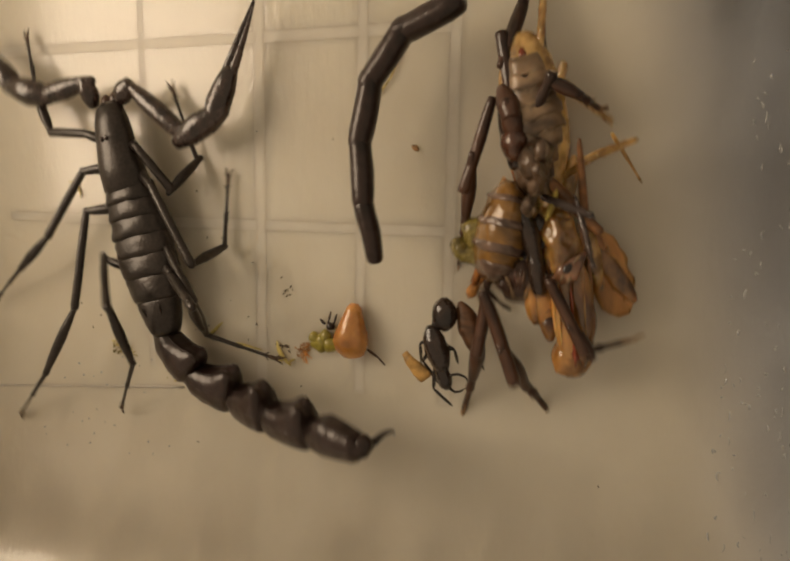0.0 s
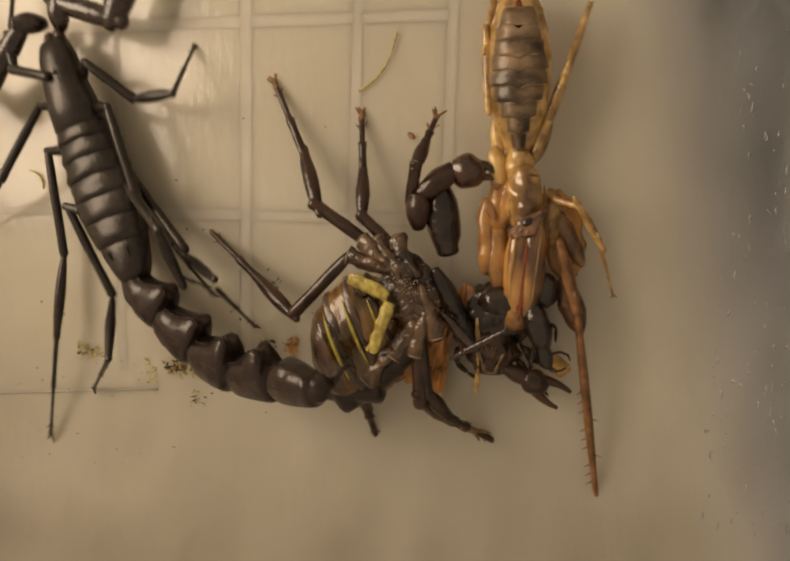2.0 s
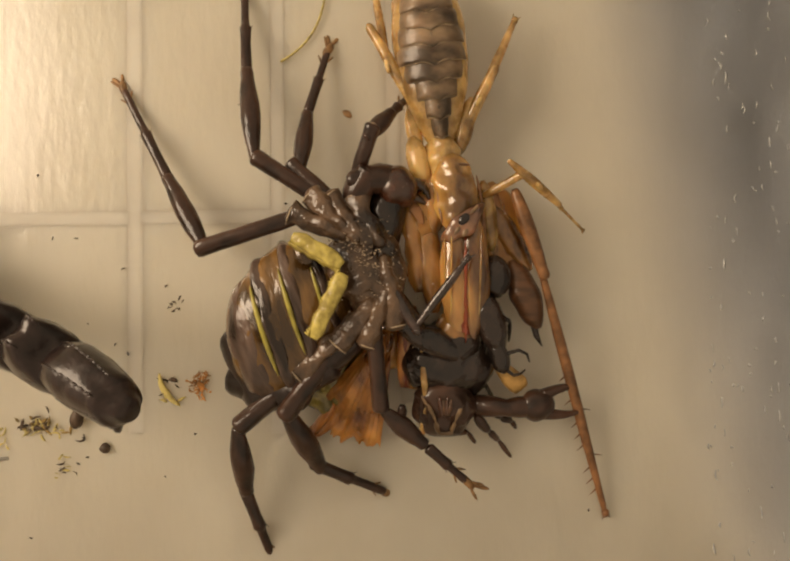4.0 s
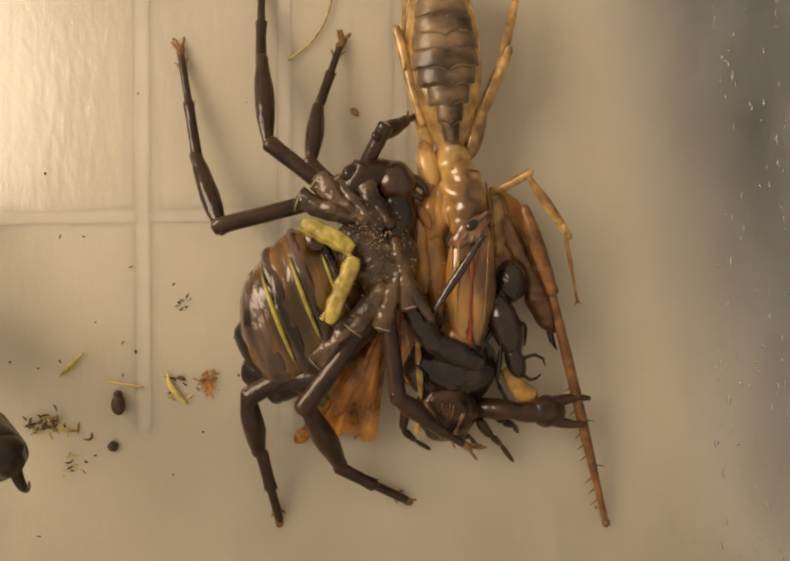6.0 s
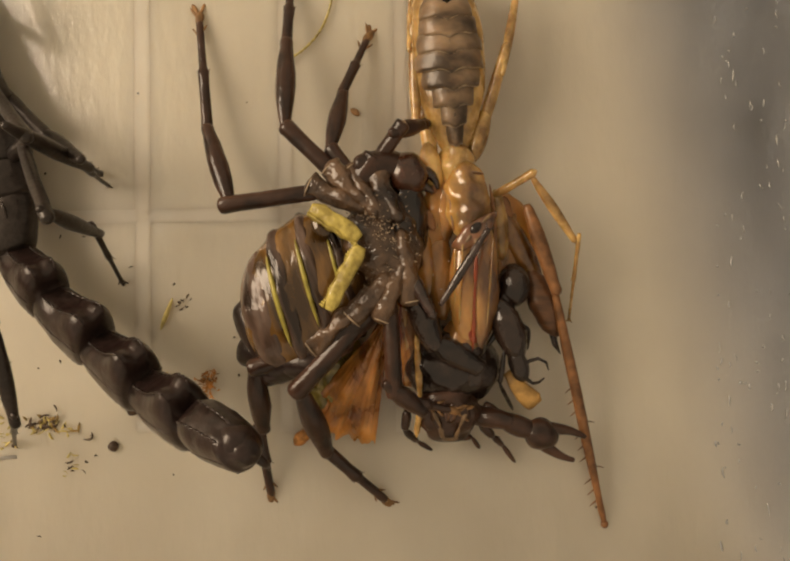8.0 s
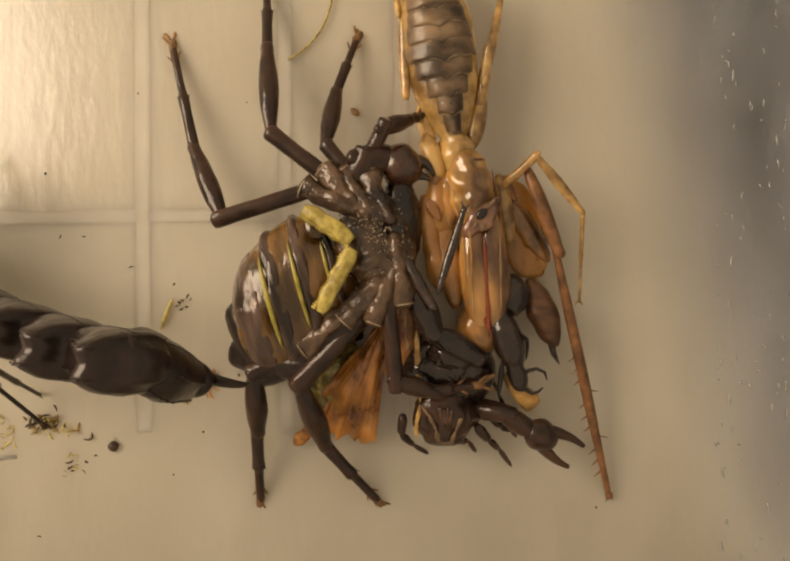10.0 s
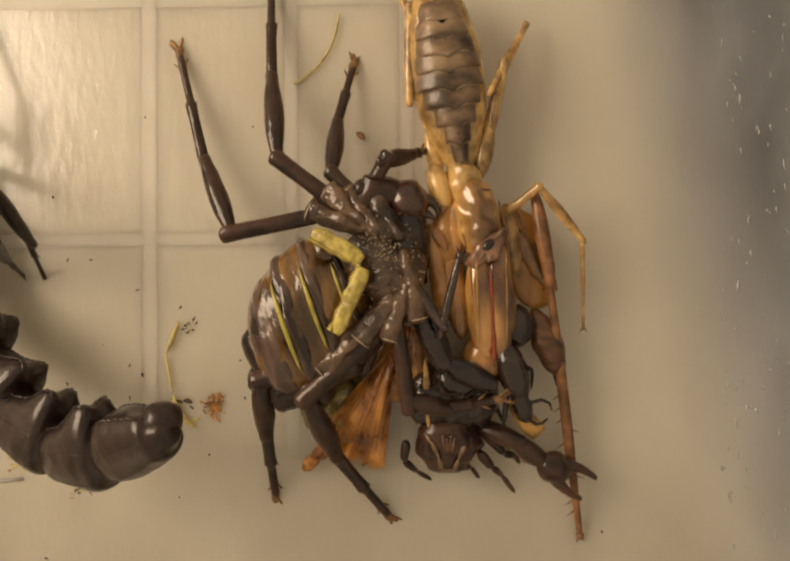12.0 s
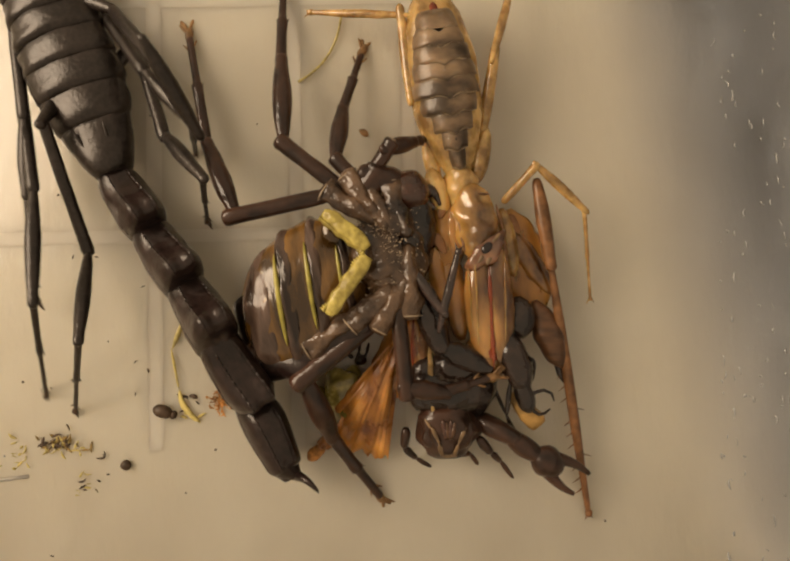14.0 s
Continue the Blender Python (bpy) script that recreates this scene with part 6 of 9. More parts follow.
        (10.9, (-20.6, 0.0, 5.6), (-28.0, -0.3, 9.7), (-35.2, -1.3, 14.4), (-41.9, -3.2, 19.7), (-48.1, -4.6, 24.0), (-49.1, -4.4, 13.7), (-48.6, -5.8, 8.1)),
        (11, (-20.6, -0.0, 5.6), (-28.9, 0.5, 7.0), (-36.2, -0.6, 11.5), (-43.1, -2.6, 16.4), (-49.9, -4.8, 22.2), (-53.9, -7.6, 24.0), (-51.9, -10.2, 19.2)),
        (11.2, (-20.6, -0.0, 5.6), (-28.1, -0.0, 9.5), (-35.5, -0.6, 13.8), (-42.8, -1.6, 18.6), (-50.2, -2.5, 24.0), (-54.0, -4.1, 24.0), (-52.2, -7.8, 19.9)),
        (11.5, (-20.6, 0.0, 5.6), (-28.3, -1.4, 8.7), (-35.5, -4.0, 12.7), (-42.1, -7.8, 17.1), (-48.4, -12.5, 21.8), (-52.9, -19.1, 28.4), (-51.3, -19.9, 23.0)),
        (12, (-20.6, 0.0, 5.6), (-28.2, -1.7, 8.8), (-35.5, -3.9, 13.0), (-41.6, -8.5, 17.2), (-45.1, -15.3, 22.3), (-45.5, -23.4, 28.7), (-44.3, -23.3, 23.1)),
        (12.5, (-20.6, 0.0, 5.6), (-29.3, 1.3, 6.0), (-38.3, 1.6, 6.0), (-47.3, 0.4, 6.0), (-53.4, -5.6, 9.4), (-55.6, -13.3, 15.9), (-55.3, -13.8, 10.2)),
        (13, (-20.6, 0.0, 5.6), (-29.0, -1.6, 6.0), (-37.6, -4.3, 6.0), (-46.2, -7.0, 6.0), (-54.9, -10.7, 6.1), (-63.3, -13.0, 6.0), (-63.5, -16.7, 6.0)),
        (13.2, (-20.6, -0.0, 5.6), (-28.6, -2.5, 6.4), (-37.1, -4.2, 6.0), (-46.0, -6.2, 6.0), (-54.4, -8.1, 6.0), (-62.3, -12.0, 6.0), (-61.6, -16.6, 6.0)),
        (13.5, (-20.6, -0.0, 5.6), (-28.8, -1.5, 6.9), (-37.0, -3.3, 9.0), (-44.7, -5.4, 12.6), (-52.4, -4.8, 7.6), (-61.7, -5.1, 6.0), (-64.1, -5.8, 6.0)),
        (13.7, (-20.6, 0.0, 5.6), (-28.9, -0.8, 6.0), (-37.3, -2.8, 6.0), (-45.4, -4.9, 8.6), (-53.5, -4.9, 6.0), (-62.7, -6.1, 6.0), (-65.3, -7.4, 6.0)),
        (14, (-20.6, -0.0, 5.6), (-28.9, -1.6, 6.0), (-37.2, -3.7, 7.1), (-45.4, -5.4, 9.5), (-53.4, -5.8, 6.0), (-62.6, -6.6, 6.0), (-66.0, -8.2, 6.0))],
        [-70, -71, -72, -73, -74, -75, -75, -76, -76, -78, -75, -73, -73, -72, -57, -35, -43, -50, -58, -72, -57, -35, -35, -39, -44, -45, -62, -75, -78, -80, -72, -42, -42, -22, 0, 0, -57, -72, -75, -80, -82, -84, -55, -43, -25, -25, -25])
    bend(leg_r1, [(0, (13.4, -2.6, 5.2), (12.1, -5.5, 8.4), (3.6, -9.3, 6.9), (8.1, -12.1, 1.5), (20.5, -11.0, 1.9)),
        (0.3, (13.4, -2.6, 5.2), (8.9, -2.7, 4.6), (1.8, -8.4, 6.8), (2.2, -17.2, 9.4), (8.1, -15.4, 0.6)),
        (1.5, (13.4, -2.6, 5.2), (14.2, -2.8, 3.0), (9.7, -8.9, 7.7), (18.1, -9.2, 4.4), (28.9, -3.5, 2.5)),
        (2, (13.4, -2.6, 5.2), (14.6, -5.7, 8.2), (6.9, -10.6, 6.0), (4.2, -18.9, 9.1), (12.8, -21.1, 0.6)),
        (3, (13.4, -2.6, 5.2), (17.7, -1.9, 6.4), (11.4, -3.6, 10.5), (20.0, -3.4, 7.2), (31.4, -1.0, 2.8)),
        (4.2, (13.4, -2.6, 5.2), (17.7, -1.8, 6.4), (11.7, -3.1, 10.5), (20.2, -3.1, 7.2), (31.6, -0.8, 2.8)),
        (6.3, (13.4, -2.6, 5.2), (14.9, -2.0, 3.0), (8.1, -6.9, 6.7), (16.7, -7.0, 3.4), (27.1, -0.7, 0.6)),
        (7, (13.4, -2.6, 5.2), (15.3, -4.2, 3.0), (10.0, -11.0, 6.7), (18.1, -12.7, 4.4), (28.3, -6.6, 1.9)),
        (7.6, (13.4, -2.6, 5.2), (14.5, -2.7, 3.0), (8.6, -8.3, 7.7), (17.1, -8.6, 4.4), (27.5, -2.4, 1.9)),
        (8.2, (13.4, -2.6, 5.2), (14.2, -2.5, 3.0), (7.8, -7.7, 7.5), (15.8, -8.2, 4.4), (26.2, -2.0, 1.9)),
        (9.2, (13.4, -2.6, 5.2), (17.8, -2.0, 5.6), (11.0, -3.8, 9.4), (19.4, -3.4, 5.7), (30.8, -1.2, 1.2)),
        (10.3, (13.4, -2.6, 5.2), (16.7, -2.2, 2.1), (11.3, -3.6, 4.4), (19.7, -3.3, 0.6), (31.1, -1.0, -3.9)),
        (11.2, (13.4, -2.6, 5.2), (16.0, -1.5, 1.7), (9.8, -2.7, 4.4), (18.2, -2.7, 0.8), (29.8, -0.7, -3.6)),
        (11.5, (13.4, -2.6, 5.2), (17.7, -2.1, 6.3), (12.2, -4.2, 10.5), (20.6, -3.9, 7.2), (32.0, -1.3, 2.8)),
        (12.5, (13.4, -2.6, 5.2), (15.4, -2.4, 3.0), (9.3, -7.5, 7.7), (17.9, -7.7, 4.4), (28.3, -1.5, 1.9)),
        (14, (13.4, -2.6, 5.2), (13.8, -6.6, 3.1), (6.5, -10.4, 7.7), (14.7, -11.6, 4.4), (25.7, -6.3, 1.9))])
    bend(leg_r2, [(0, (8.9, -2.6, 5.2), (4.7, -7.4, 9.5), (-9.8, -12.1, 10.4), (-7.7, -13.3, 1.5), (3.3, -17.1, 1.3)),
        (0.3, (8.9, -2.6, 5.2), (1.4, -3.6, 3.3), (-11.6, -10.7, 7.4), (-8.7, -15.0, 1.5), (-0.5, -23.3, 0.7)),
        (1.5, (8.9, -2.6, 5.2), (8.4, -6.8, 9.5), (-0.3, -16.1, 17.0), (3.3, -18.2, 9.1), (12.3, -20.0, 1.9)),
        (1.8, (8.9, -2.6, 5.2), (6.1, -8.0, 9.5), (-6.9, -10.3, 4.9), (-3.2, -17.9, 9.1), (4.7, -19.0, 0.6)),
        (2, (8.9, -2.6, 5.2), (6.1, -7.7, 9.5), (-9.2, -6.9, 8.9), (-17.7, -10.7, 10.1), (-26.6, -10.4, 2.5)),
        (2.2, (8.9, -2.6, 5.2), (2.4, -3.9, 6.7), (-11.3, -6.4, 7.7), (-14.8, -13.9, 11.0), (-6.8, -13.7, 2.5)),
        (2.5, (8.9, -2.6, 5.2), (1.1, -2.1, 4.5), (-11.9, -9.1, 8.2), (-14.6, -14.0, 3.4), (-6.8, -17.5, 0.6)),
        (3, (8.9, -2.6, 5.2), (15.6, -1.4, 5.8), (1.7, -4.6, 11.4), (8.4, -5.2, 5.3), (17.9, -6.2, 0.6)),
        (4.2, (8.9, -2.6, 5.2), (15.6, -1.4, 5.8), (2.0, -4.0, 11.4), (8.4, -5.1, 5.3), (17.9, -6.2, 0.6)),
        (6.3, (8.9, -2.6, 5.2), (4.6, -6.2, 9.5), (-7.4, -13.8, 15.1), (-1.4, -16.0, 8.2), (8.5, -18.6, 2.5)),
        (7, (8.9, -2.6, 5.2), (6.3, -8.3, 9.5), (-4.1, -17.6, 15.1), (1.5, -20.9, 8.3), (11.2, -23.7, 2.5)),
        (7.5, (8.9, -2.6, 5.2), (14.1, -4.4, 9.5), (4.3, -12.2, 17.0), (9.7, -15.2, 10.1), (18.2, -14.9, 2.5)),
        (8, (8.9, -2.6, 5.2), (1.4, -3.2, 3.3), (-9.1, -9.6, 8.6), (-13.9, -13.5, 12.0), (-13.3, -11.3, 0.6)),
        (9.2, (8.9, -2.6, 5.2), (15.6, -1.4, 3.8), (2.0, -4.6, 10.1), (7.6, -5.5, 4.3), (17.8, -6.2, -1.4)),
        (10.3, (8.9, -2.6, 5.2), (14.5, -1.7, -0.1), (1.1, -4.7, 6.3), (7.5, -5.4, -0.5), (17.7, -6.2, -6.3)),
        (11.2, (8.9, -2.6, 5.2), (14.3, -1.4, -0.3), (0.2, -3.3, 5.3), (7.1, -5.0, -0.7), (17.1, -6.2, -5.8)),
        (11.5, (8.9, -2.6, 5.2), (15.6, -1.4, 5.8), (2.3, -5.7, 12.1), (7.7, -5.8, 6.3), (17.9, -6.2, 0.6)),
        (12.5, (8.9, -2.6, 5.2), (7.8, -10.2, 3.6), (-7.3, -12.5, 4.8), (-5.3, -21.7, 4.4), (3.3, -28.2, 0.6)),
        (13, (8.9, -2.6, 5.2), (16.4, -4.8, 4.9), (4.9, -11.7, 9.5), (-1.9, -16.8, 12.0), (0.7, -12.8, 1.3)),
        (13.2, (8.9, -2.6, 5.2), (3.2, -7.9, 4.9), (-9.5, -10.5, 13.1), (-18.7, -9.8, 11.5), (-27.2, -9.4, 3.4)),
        (13.5, (8.9, -2.6, 5.2), (13.3, -9.1, 5.7), (2.6, -15.5, 13.3), (8.2, -19.9, 7.2), (18.2, -23.8, 2.5)),
        (14, (8.9, -2.6, 5.2), (1.7, -5.1, 3.7), (-11.8, -9.1, 9.7), (-20.3, -12.5, 12.0), (-20.3, -9.6, 0.6))])
    bend(leg_r3, [(0, (3.1, -2.6, 5.2), (-4.5, -4.2, 5.8), (-15.7, -12.8, 13.2), (-22.3, -7.2, 4.4), (-28.7, -18.0, 2.5)),
        (0.3, (3.1, -2.6, 5.2), (-4.5, -3.7, 3.8), (-16.5, -11.7, 10.4), (-22.3, -6.9, 1.5), (-29.9, -13.9, 2.5)),
        (0.5, (3.1, -2.6, 5.2), (-0.9, -8.2, 8.6), (-12.3, -9.9, 3.9), (-17.6, -17.7, 11.8), (-22.9, -15.9, 0.6)),
        (1, (3.1, -2.6, 5.2), (-3.0, -4.7, 9.5), (-13.2, -6.1, 3.0), (-16.5, -14.2, 11.0), (-22.5, -12.8, 0.6)),
        (1.5, (3.1, -2.6, 5.2), (2.8, -7.3, 9.5), (-11.4, -10.1, 3.0), (-15.5, -17.7, 11.0), (-23.7, -16.4, 1.3)),
        (1.8, (3.1, -2.6, 5.2), (-4.3, -4.2, 3.4), (-18.7, -8.8, 3.0), (-23.2, -15.9, 11.9), (-29.3, -14.2, 1.2)),
        (2.5, (3.1, -2.6, 5.2), (-4.4, -4.5, 4.5), (-18.3, -11.5, 7.8), (-28.4, -18.3, 9.9), (-38.8, -20.1, 2.7)),
        (3, (3.1, -2.6, 5.2), (9.8, -1.6, 5.8), (-5.8, -4.0, 7.6), (-17.1, -6.5, 11.9), (-18.6, -5.0, 0.6)),
        (4.2, (3.1, -2.6, 5.2), (10.8, -1.4, 4.9), (-4.8, -3.7, 6.7), (-15.9, -5.5, 11.7), (-18.6, -5.0, 0.6)),
        (6.3, (3.1, -2.6, 5.2), (-0.9, -6.7, 9.5), (-13.0, -10.8, 6.7), (-22.3, -16.6, 12.0), (-26.3, -14.3, 0.6)),
        (7, (3.1, -2.6, 5.2), (1.4, -8.2, 8.6), (-10.9, -14.5, 5.8), (-18.7, -21.3, 12.0), (-24.0, -19.5, 0.6)),
        (7.5, (3.1, -2.6, 5.2), (10.6, -3.0, 3.9), (-4.5, -7.6, 5.8), (-12.6, -14.5, 12.0), (-13.9, -10.6, 0.6)),
        (8, (3.1, -2.6, 5.2), (-1.5, -5.2, 8.6), (-11.8, -11.1, 17.0), (-13.8, -12.5, 10.1), (-14.9, -11.6, 0.6)),
        (9.2, (3.1, -2.6, 5.2), (10.5, -1.3, 2.9), (-5.2, -3.7, 4.7), (-15.9, -6.4, 10.0), (-18.6, -5.0, -1.4)),
        (10.3, (3.1, -2.6, 5.2), (-2.8, -2.9, 0.1), (-11.4, -11.5, 10.0), (-3.1, -14.4, 1.4), (6.9, -16.4, -6.4)),
        (10.5, (3.1, -2.6, 5.2), (-3.1, -4.6, 0.9), (-14.2, -11.8, 9.8), (-6.8, -16.6, 1.2), (2.5, -20.3, -6.4)),
        (11, (3.1, -2.6, 5.2), (-3.4, -3.5, 1.0), (-17.1, -8.9, 7.0), (-12.6, -15.3, 0.2), (-4.1, -20.0, -6.4)),
        (11.2, (3.1, -2.6, 5.2), (8.6, -1.6, -0.3), (-7.1, -3.8, 1.6), (-17.9, -4.5, 5.0), (-18.6, -5.0, -6.4)),
        (11.5, (3.1, -2.6, 5.2), (10.7, -1.2, 4.9), (-4.9, -3.6, 6.7), (-15.3, -7.8, 11.9), (-18.6, -5.0, 0.6)),
        (12, (3.1, -2.6, 5.2), (-3.3, -6.9, 4.2), (-13.8, -14.0, 13.9), (-17.4, -11.6, 7.2), (-20.9, -8.0, 0.6)),
        (12.5, (3.1, -2.6, 5.2), (1.9, -9.4, 3.0), (-11.5, -3.6, 3.9), (-21.0, -1.8, 11.0), (-21.6, 7.2, 1.9)),
        (13, (3.1, -2.6, 5.2), (7.8, -4.8, 3.0), (-5.2, -9.3, 3.9), (-8.5, -17.2, 12.0), (-7.9, -17.2, 0.6)),
        (13.2, (3.1, -2.6, 5.2), (1.8, -9.5, 6.7), (-12.3, -12.5, 12.3), (-23.7, -15.0, 12.0), (-29.2, -10.9, 1.2)),
        (13.5, (3.1, -2.6, 5.2), (1.6, -9.0, 9.5), (-12.1, -11.9, 16.8), (-7.3, -15.3, 7.2), (2.1, -15.9, 0.6)),
        (14, (3.1, -2.6, 5.2), (-2.3, -7.7, 7.5), (-14.2, -12.2, 17.0), (-20.3, -12.5, 12.0), (-20.6, -9.4, 0.6))])
    bend(leg_r4, [(0, (-9.5, -2.6, 5.2), (-10.0, -6.6, 9.5), (-15.5, -14.7, 17.0), (-20.4, -10.0, 9.1), (-23.4, -5.4, 0.6)),
        (1.5, (-9.5, -2.6, 5.2), (-9.3, -7.5, 9.5), (-15.4, -14.9, 17.0), (-23.2, -12.6, 11.0), (-25.9, -11.1, 0.6)),
        (3, (-9.5, -2.6, 5.2), (-0.9, -1.0, 3.9), (-14.3, -4.1, 11.4), (-24.9, -4.8, 12.0), (-21.1, -3.4, 1.2)),
        (4.2, (-9.5, -2.6, 5.2), (-1.1, -1.2, 3.9), (-13.8, -3.5, 11.4), (-24.1, -3.9, 12.0), (-20.6, -3.2, 0.7)),
        (6.3, (-9.5, -2.6, 5.2), (-12.9, -6.9, 9.5), (-23.5, -13.7, 17.0), (-29.8, -11.6, 12.0), (-28.3, -9.4, 0.6)),
        (7, (-9.5, -2.6, 5.2), (-11.2, -8.9, 9.5), (-19.8, -17.5, 17.0), (-25.9, -15.8, 11.0), (-26.0, -14.5, 0.6)),
        (7.5, (-9.5, -2.6, 5.2), (-1.7, -5.6, 8.1), (-16.4, -6.5, 4.9), (-22.0, -13.6, 12.0), (-25.9, -9.3, 1.9)),
        (8, (-9.5, -2.6, 5.2), (-9.9, -7.0, 9.5), (-20.1, -10.5, 17.0), (-21.9, -10.9, 7.2), (-27.4, -9.3, 0.6)),
        (9.2, (-9.5, -2.6, 5.2), (-1.3, -1.0, 2.0), (-13.4, -4.0, 9.4), (-23.4, -4.7, 10.0), (-20.6, -3.2, -1.4)),
        (10.3, (-9.5, -2.6, 5.2), (-7.4, -3.5, -3.1), (-16.1, -11.2, 7.8), (-8.6, -13.6, 1.2), (0.4, -14.7, -6.4)),
        (10.5, (-9.5, -2.6, 5.2), (-9.1, -4.9, -3.1), (-19.1, -10.9, 7.8), (-12.1, -14.6, 1.2), (-3.5, -17.4, -6.4)),
        (11, (-9.5, -2.6, 5.2), (-15.4, -3.3, -1.2), (-26.5, -8.1, 9.1), (-19.2, -12.4, 2.1), (-10.7, -16.3, -5.1)),
        (11.2, (-9.5, -2.6, 5.2), (-3.1, -1.6, -0.9), (-15.6, -2.9, 5.3), (-25.4, -2.8, 5.0), (-21.1, -3.2, -5.8)),
        (11.5, (-9.5, -2.6, 5.2), (-1.1, -0.4, 3.1), (-13.1, -4.9, 11.4), (-22.9, -6.1, 12.0), (-20.6, -3.3, 0.8)),
        (12, (-9.5, -2.6, 5.2), (-12.4, -5.6, 8.6), (-19.6, -12.5, 17.0), (-19.2, -9.0, 9.1), (-19.6, -5.6, 0.6)),
        (12.5, (-9.5, -2.6, 5.2), (-5.2, -10.1, 7.3), (-20.7, -6.5, 6.8), (-31.9, -7.5, 9.0), (-37.1, -1.9, 0.6)),
        (13, (-9.5, -2.6, 5.2), (-2.0, -5.8, 8.8), (-17.8, -7.3, 8.6), (-29.2, -8.7, 8.9), (-39.5, -7.4, 3.3)),
        (13.2, (-9.5, -2.6, 5.2), (-2.3, -7.5, 7.0), (-13.8, -12.7, 14.2), (-23.9, -13.8, 10.1), (-29.9, -10.1, 0.6)),
        (13.5, (-9.5, -2.6, 5.2), (-3.2, -7.2, 9.4), (-18.4, -6.0, 4.9), (-25.1, -10.9, 12.0), (-26.2, -7.2, 0.8)),
        (14, (-9.5, -2.6, 5.2), (-4.7, -8.1, 3.0), (-18.7, -7.8, 6.7), (-26.9, -11.3, 12.0), (-29.7, -7.7, 1.2))])
    bend(leg_l1, [(0, (15.1, 2.6, 5.2), (17.5, 6.3, 5.8), (20.0, 14.6, 4.9), (27.3, 16.0, 4.4), (38.4, 17.4, 1.9)),
        (0.3, (15.1, 2.6, 5.2), (11.9, 5.4, 6.5), (10.2, 13.8, 8.1), (15.7, 18.9, 6.3), (23.8, 25.0, 1.2)),
        (0.7, (15.1, 2.6, 5.2), (17.7, 4.9, 7.6), (18.3, 13.3, 7.7), (24.7, 16.9, 5.3), (31.8, 24.9, 0.6)),
        (1.5, (15.1, 2.6, 5.2), (14.3, 2.2, 9.5), (16.9, 10.2, 7.7), (24.3, 10.9, 5.4), (35.0, 7.4, 2.6)),
        (3, (15.1, 2.6, 5.2), (16.7, 0.8, 8.9), (23.4, 4.3, 6.7), (30.5, 4.8, 4.4), (41.5, 3.6, 0.6)),
        (4.2, (15.1, 2.6, 5.2), (16.9, 1.2, 9.0), (24.5, 4.5, 5.8), (31.7, 5.0, 3.4), (41.7, 3.6, 0.6)),
        (6.3, (15.1, 2.6, 5.2), (12.3, 4.1, 7.6), (15.4, 12.3, 6.7), (22.6, 13.4, 4.4), (33.2, 9.7, 1.2)),
        (7, (15.1, 2.6, 5.2), (12.9, 1.4, 8.6), (17.2, 8.1, 6.7), (24.6, 8.2, 4.5), (35.3, 4.7, 1.3)),
        (7.6, (15.1, 2.6, 5.2), (13.0, 3.4, 8.6), (16.3, 11.3, 6.8), (23.6, 12.3, 4.5), (34.4, 8.8, 1.3)),
        (8.2, (15.1, 2.6, 5.2), (12.3, 3.4, 8.5), (15.3, 11.5, 6.8), (22.5, 12.7, 4.4), (33.2, 9.2, 1.3)),
        (9.2, (15.1, 2.6, 5.2), (17.6, 0.6, 7.5), (24.4, 4.7, 3.8), (31.6, 5.1, 1.4), (41.7, 3.6, -1.4)),
        (10.3, (15.1, 2.6, 5.2), (17.9, 0.8, 2.5), (24.3, 4.6, -1.2), (31.5, 5.1, -3.6), (41.7, 3.6, -6.4)),
        (11.2, (15.1, 2.6, 5.2), (16.5, 1.6, 2.5), (23.4, 4.2, -0.3), (30.5, 4.7, -2.6), (41.5, 3.6, -6.4)),
        (11.5, (15.1, 2.6, 5.2), (18.1, 0.8, 7.9), (24.3, 4.9, 5.8), (31.6, 5.3, 3.4), (41.7, 3.5, 0.6)),
        (12.5, (15.1, 2.6, 5.2), (12.9, 3.7, 8.6), (16.6, 11.5, 7.7), (23.9, 12.5, 5.4), (34.6, 9.3, 2.0)),
        (14, (15.1, 2.6, 5.2), (12.6, 0.8, 8.3), (16.6, 8.1, 6.7), (23.8, 8.4, 4.4), (34.1, 3.8, 1.2))])
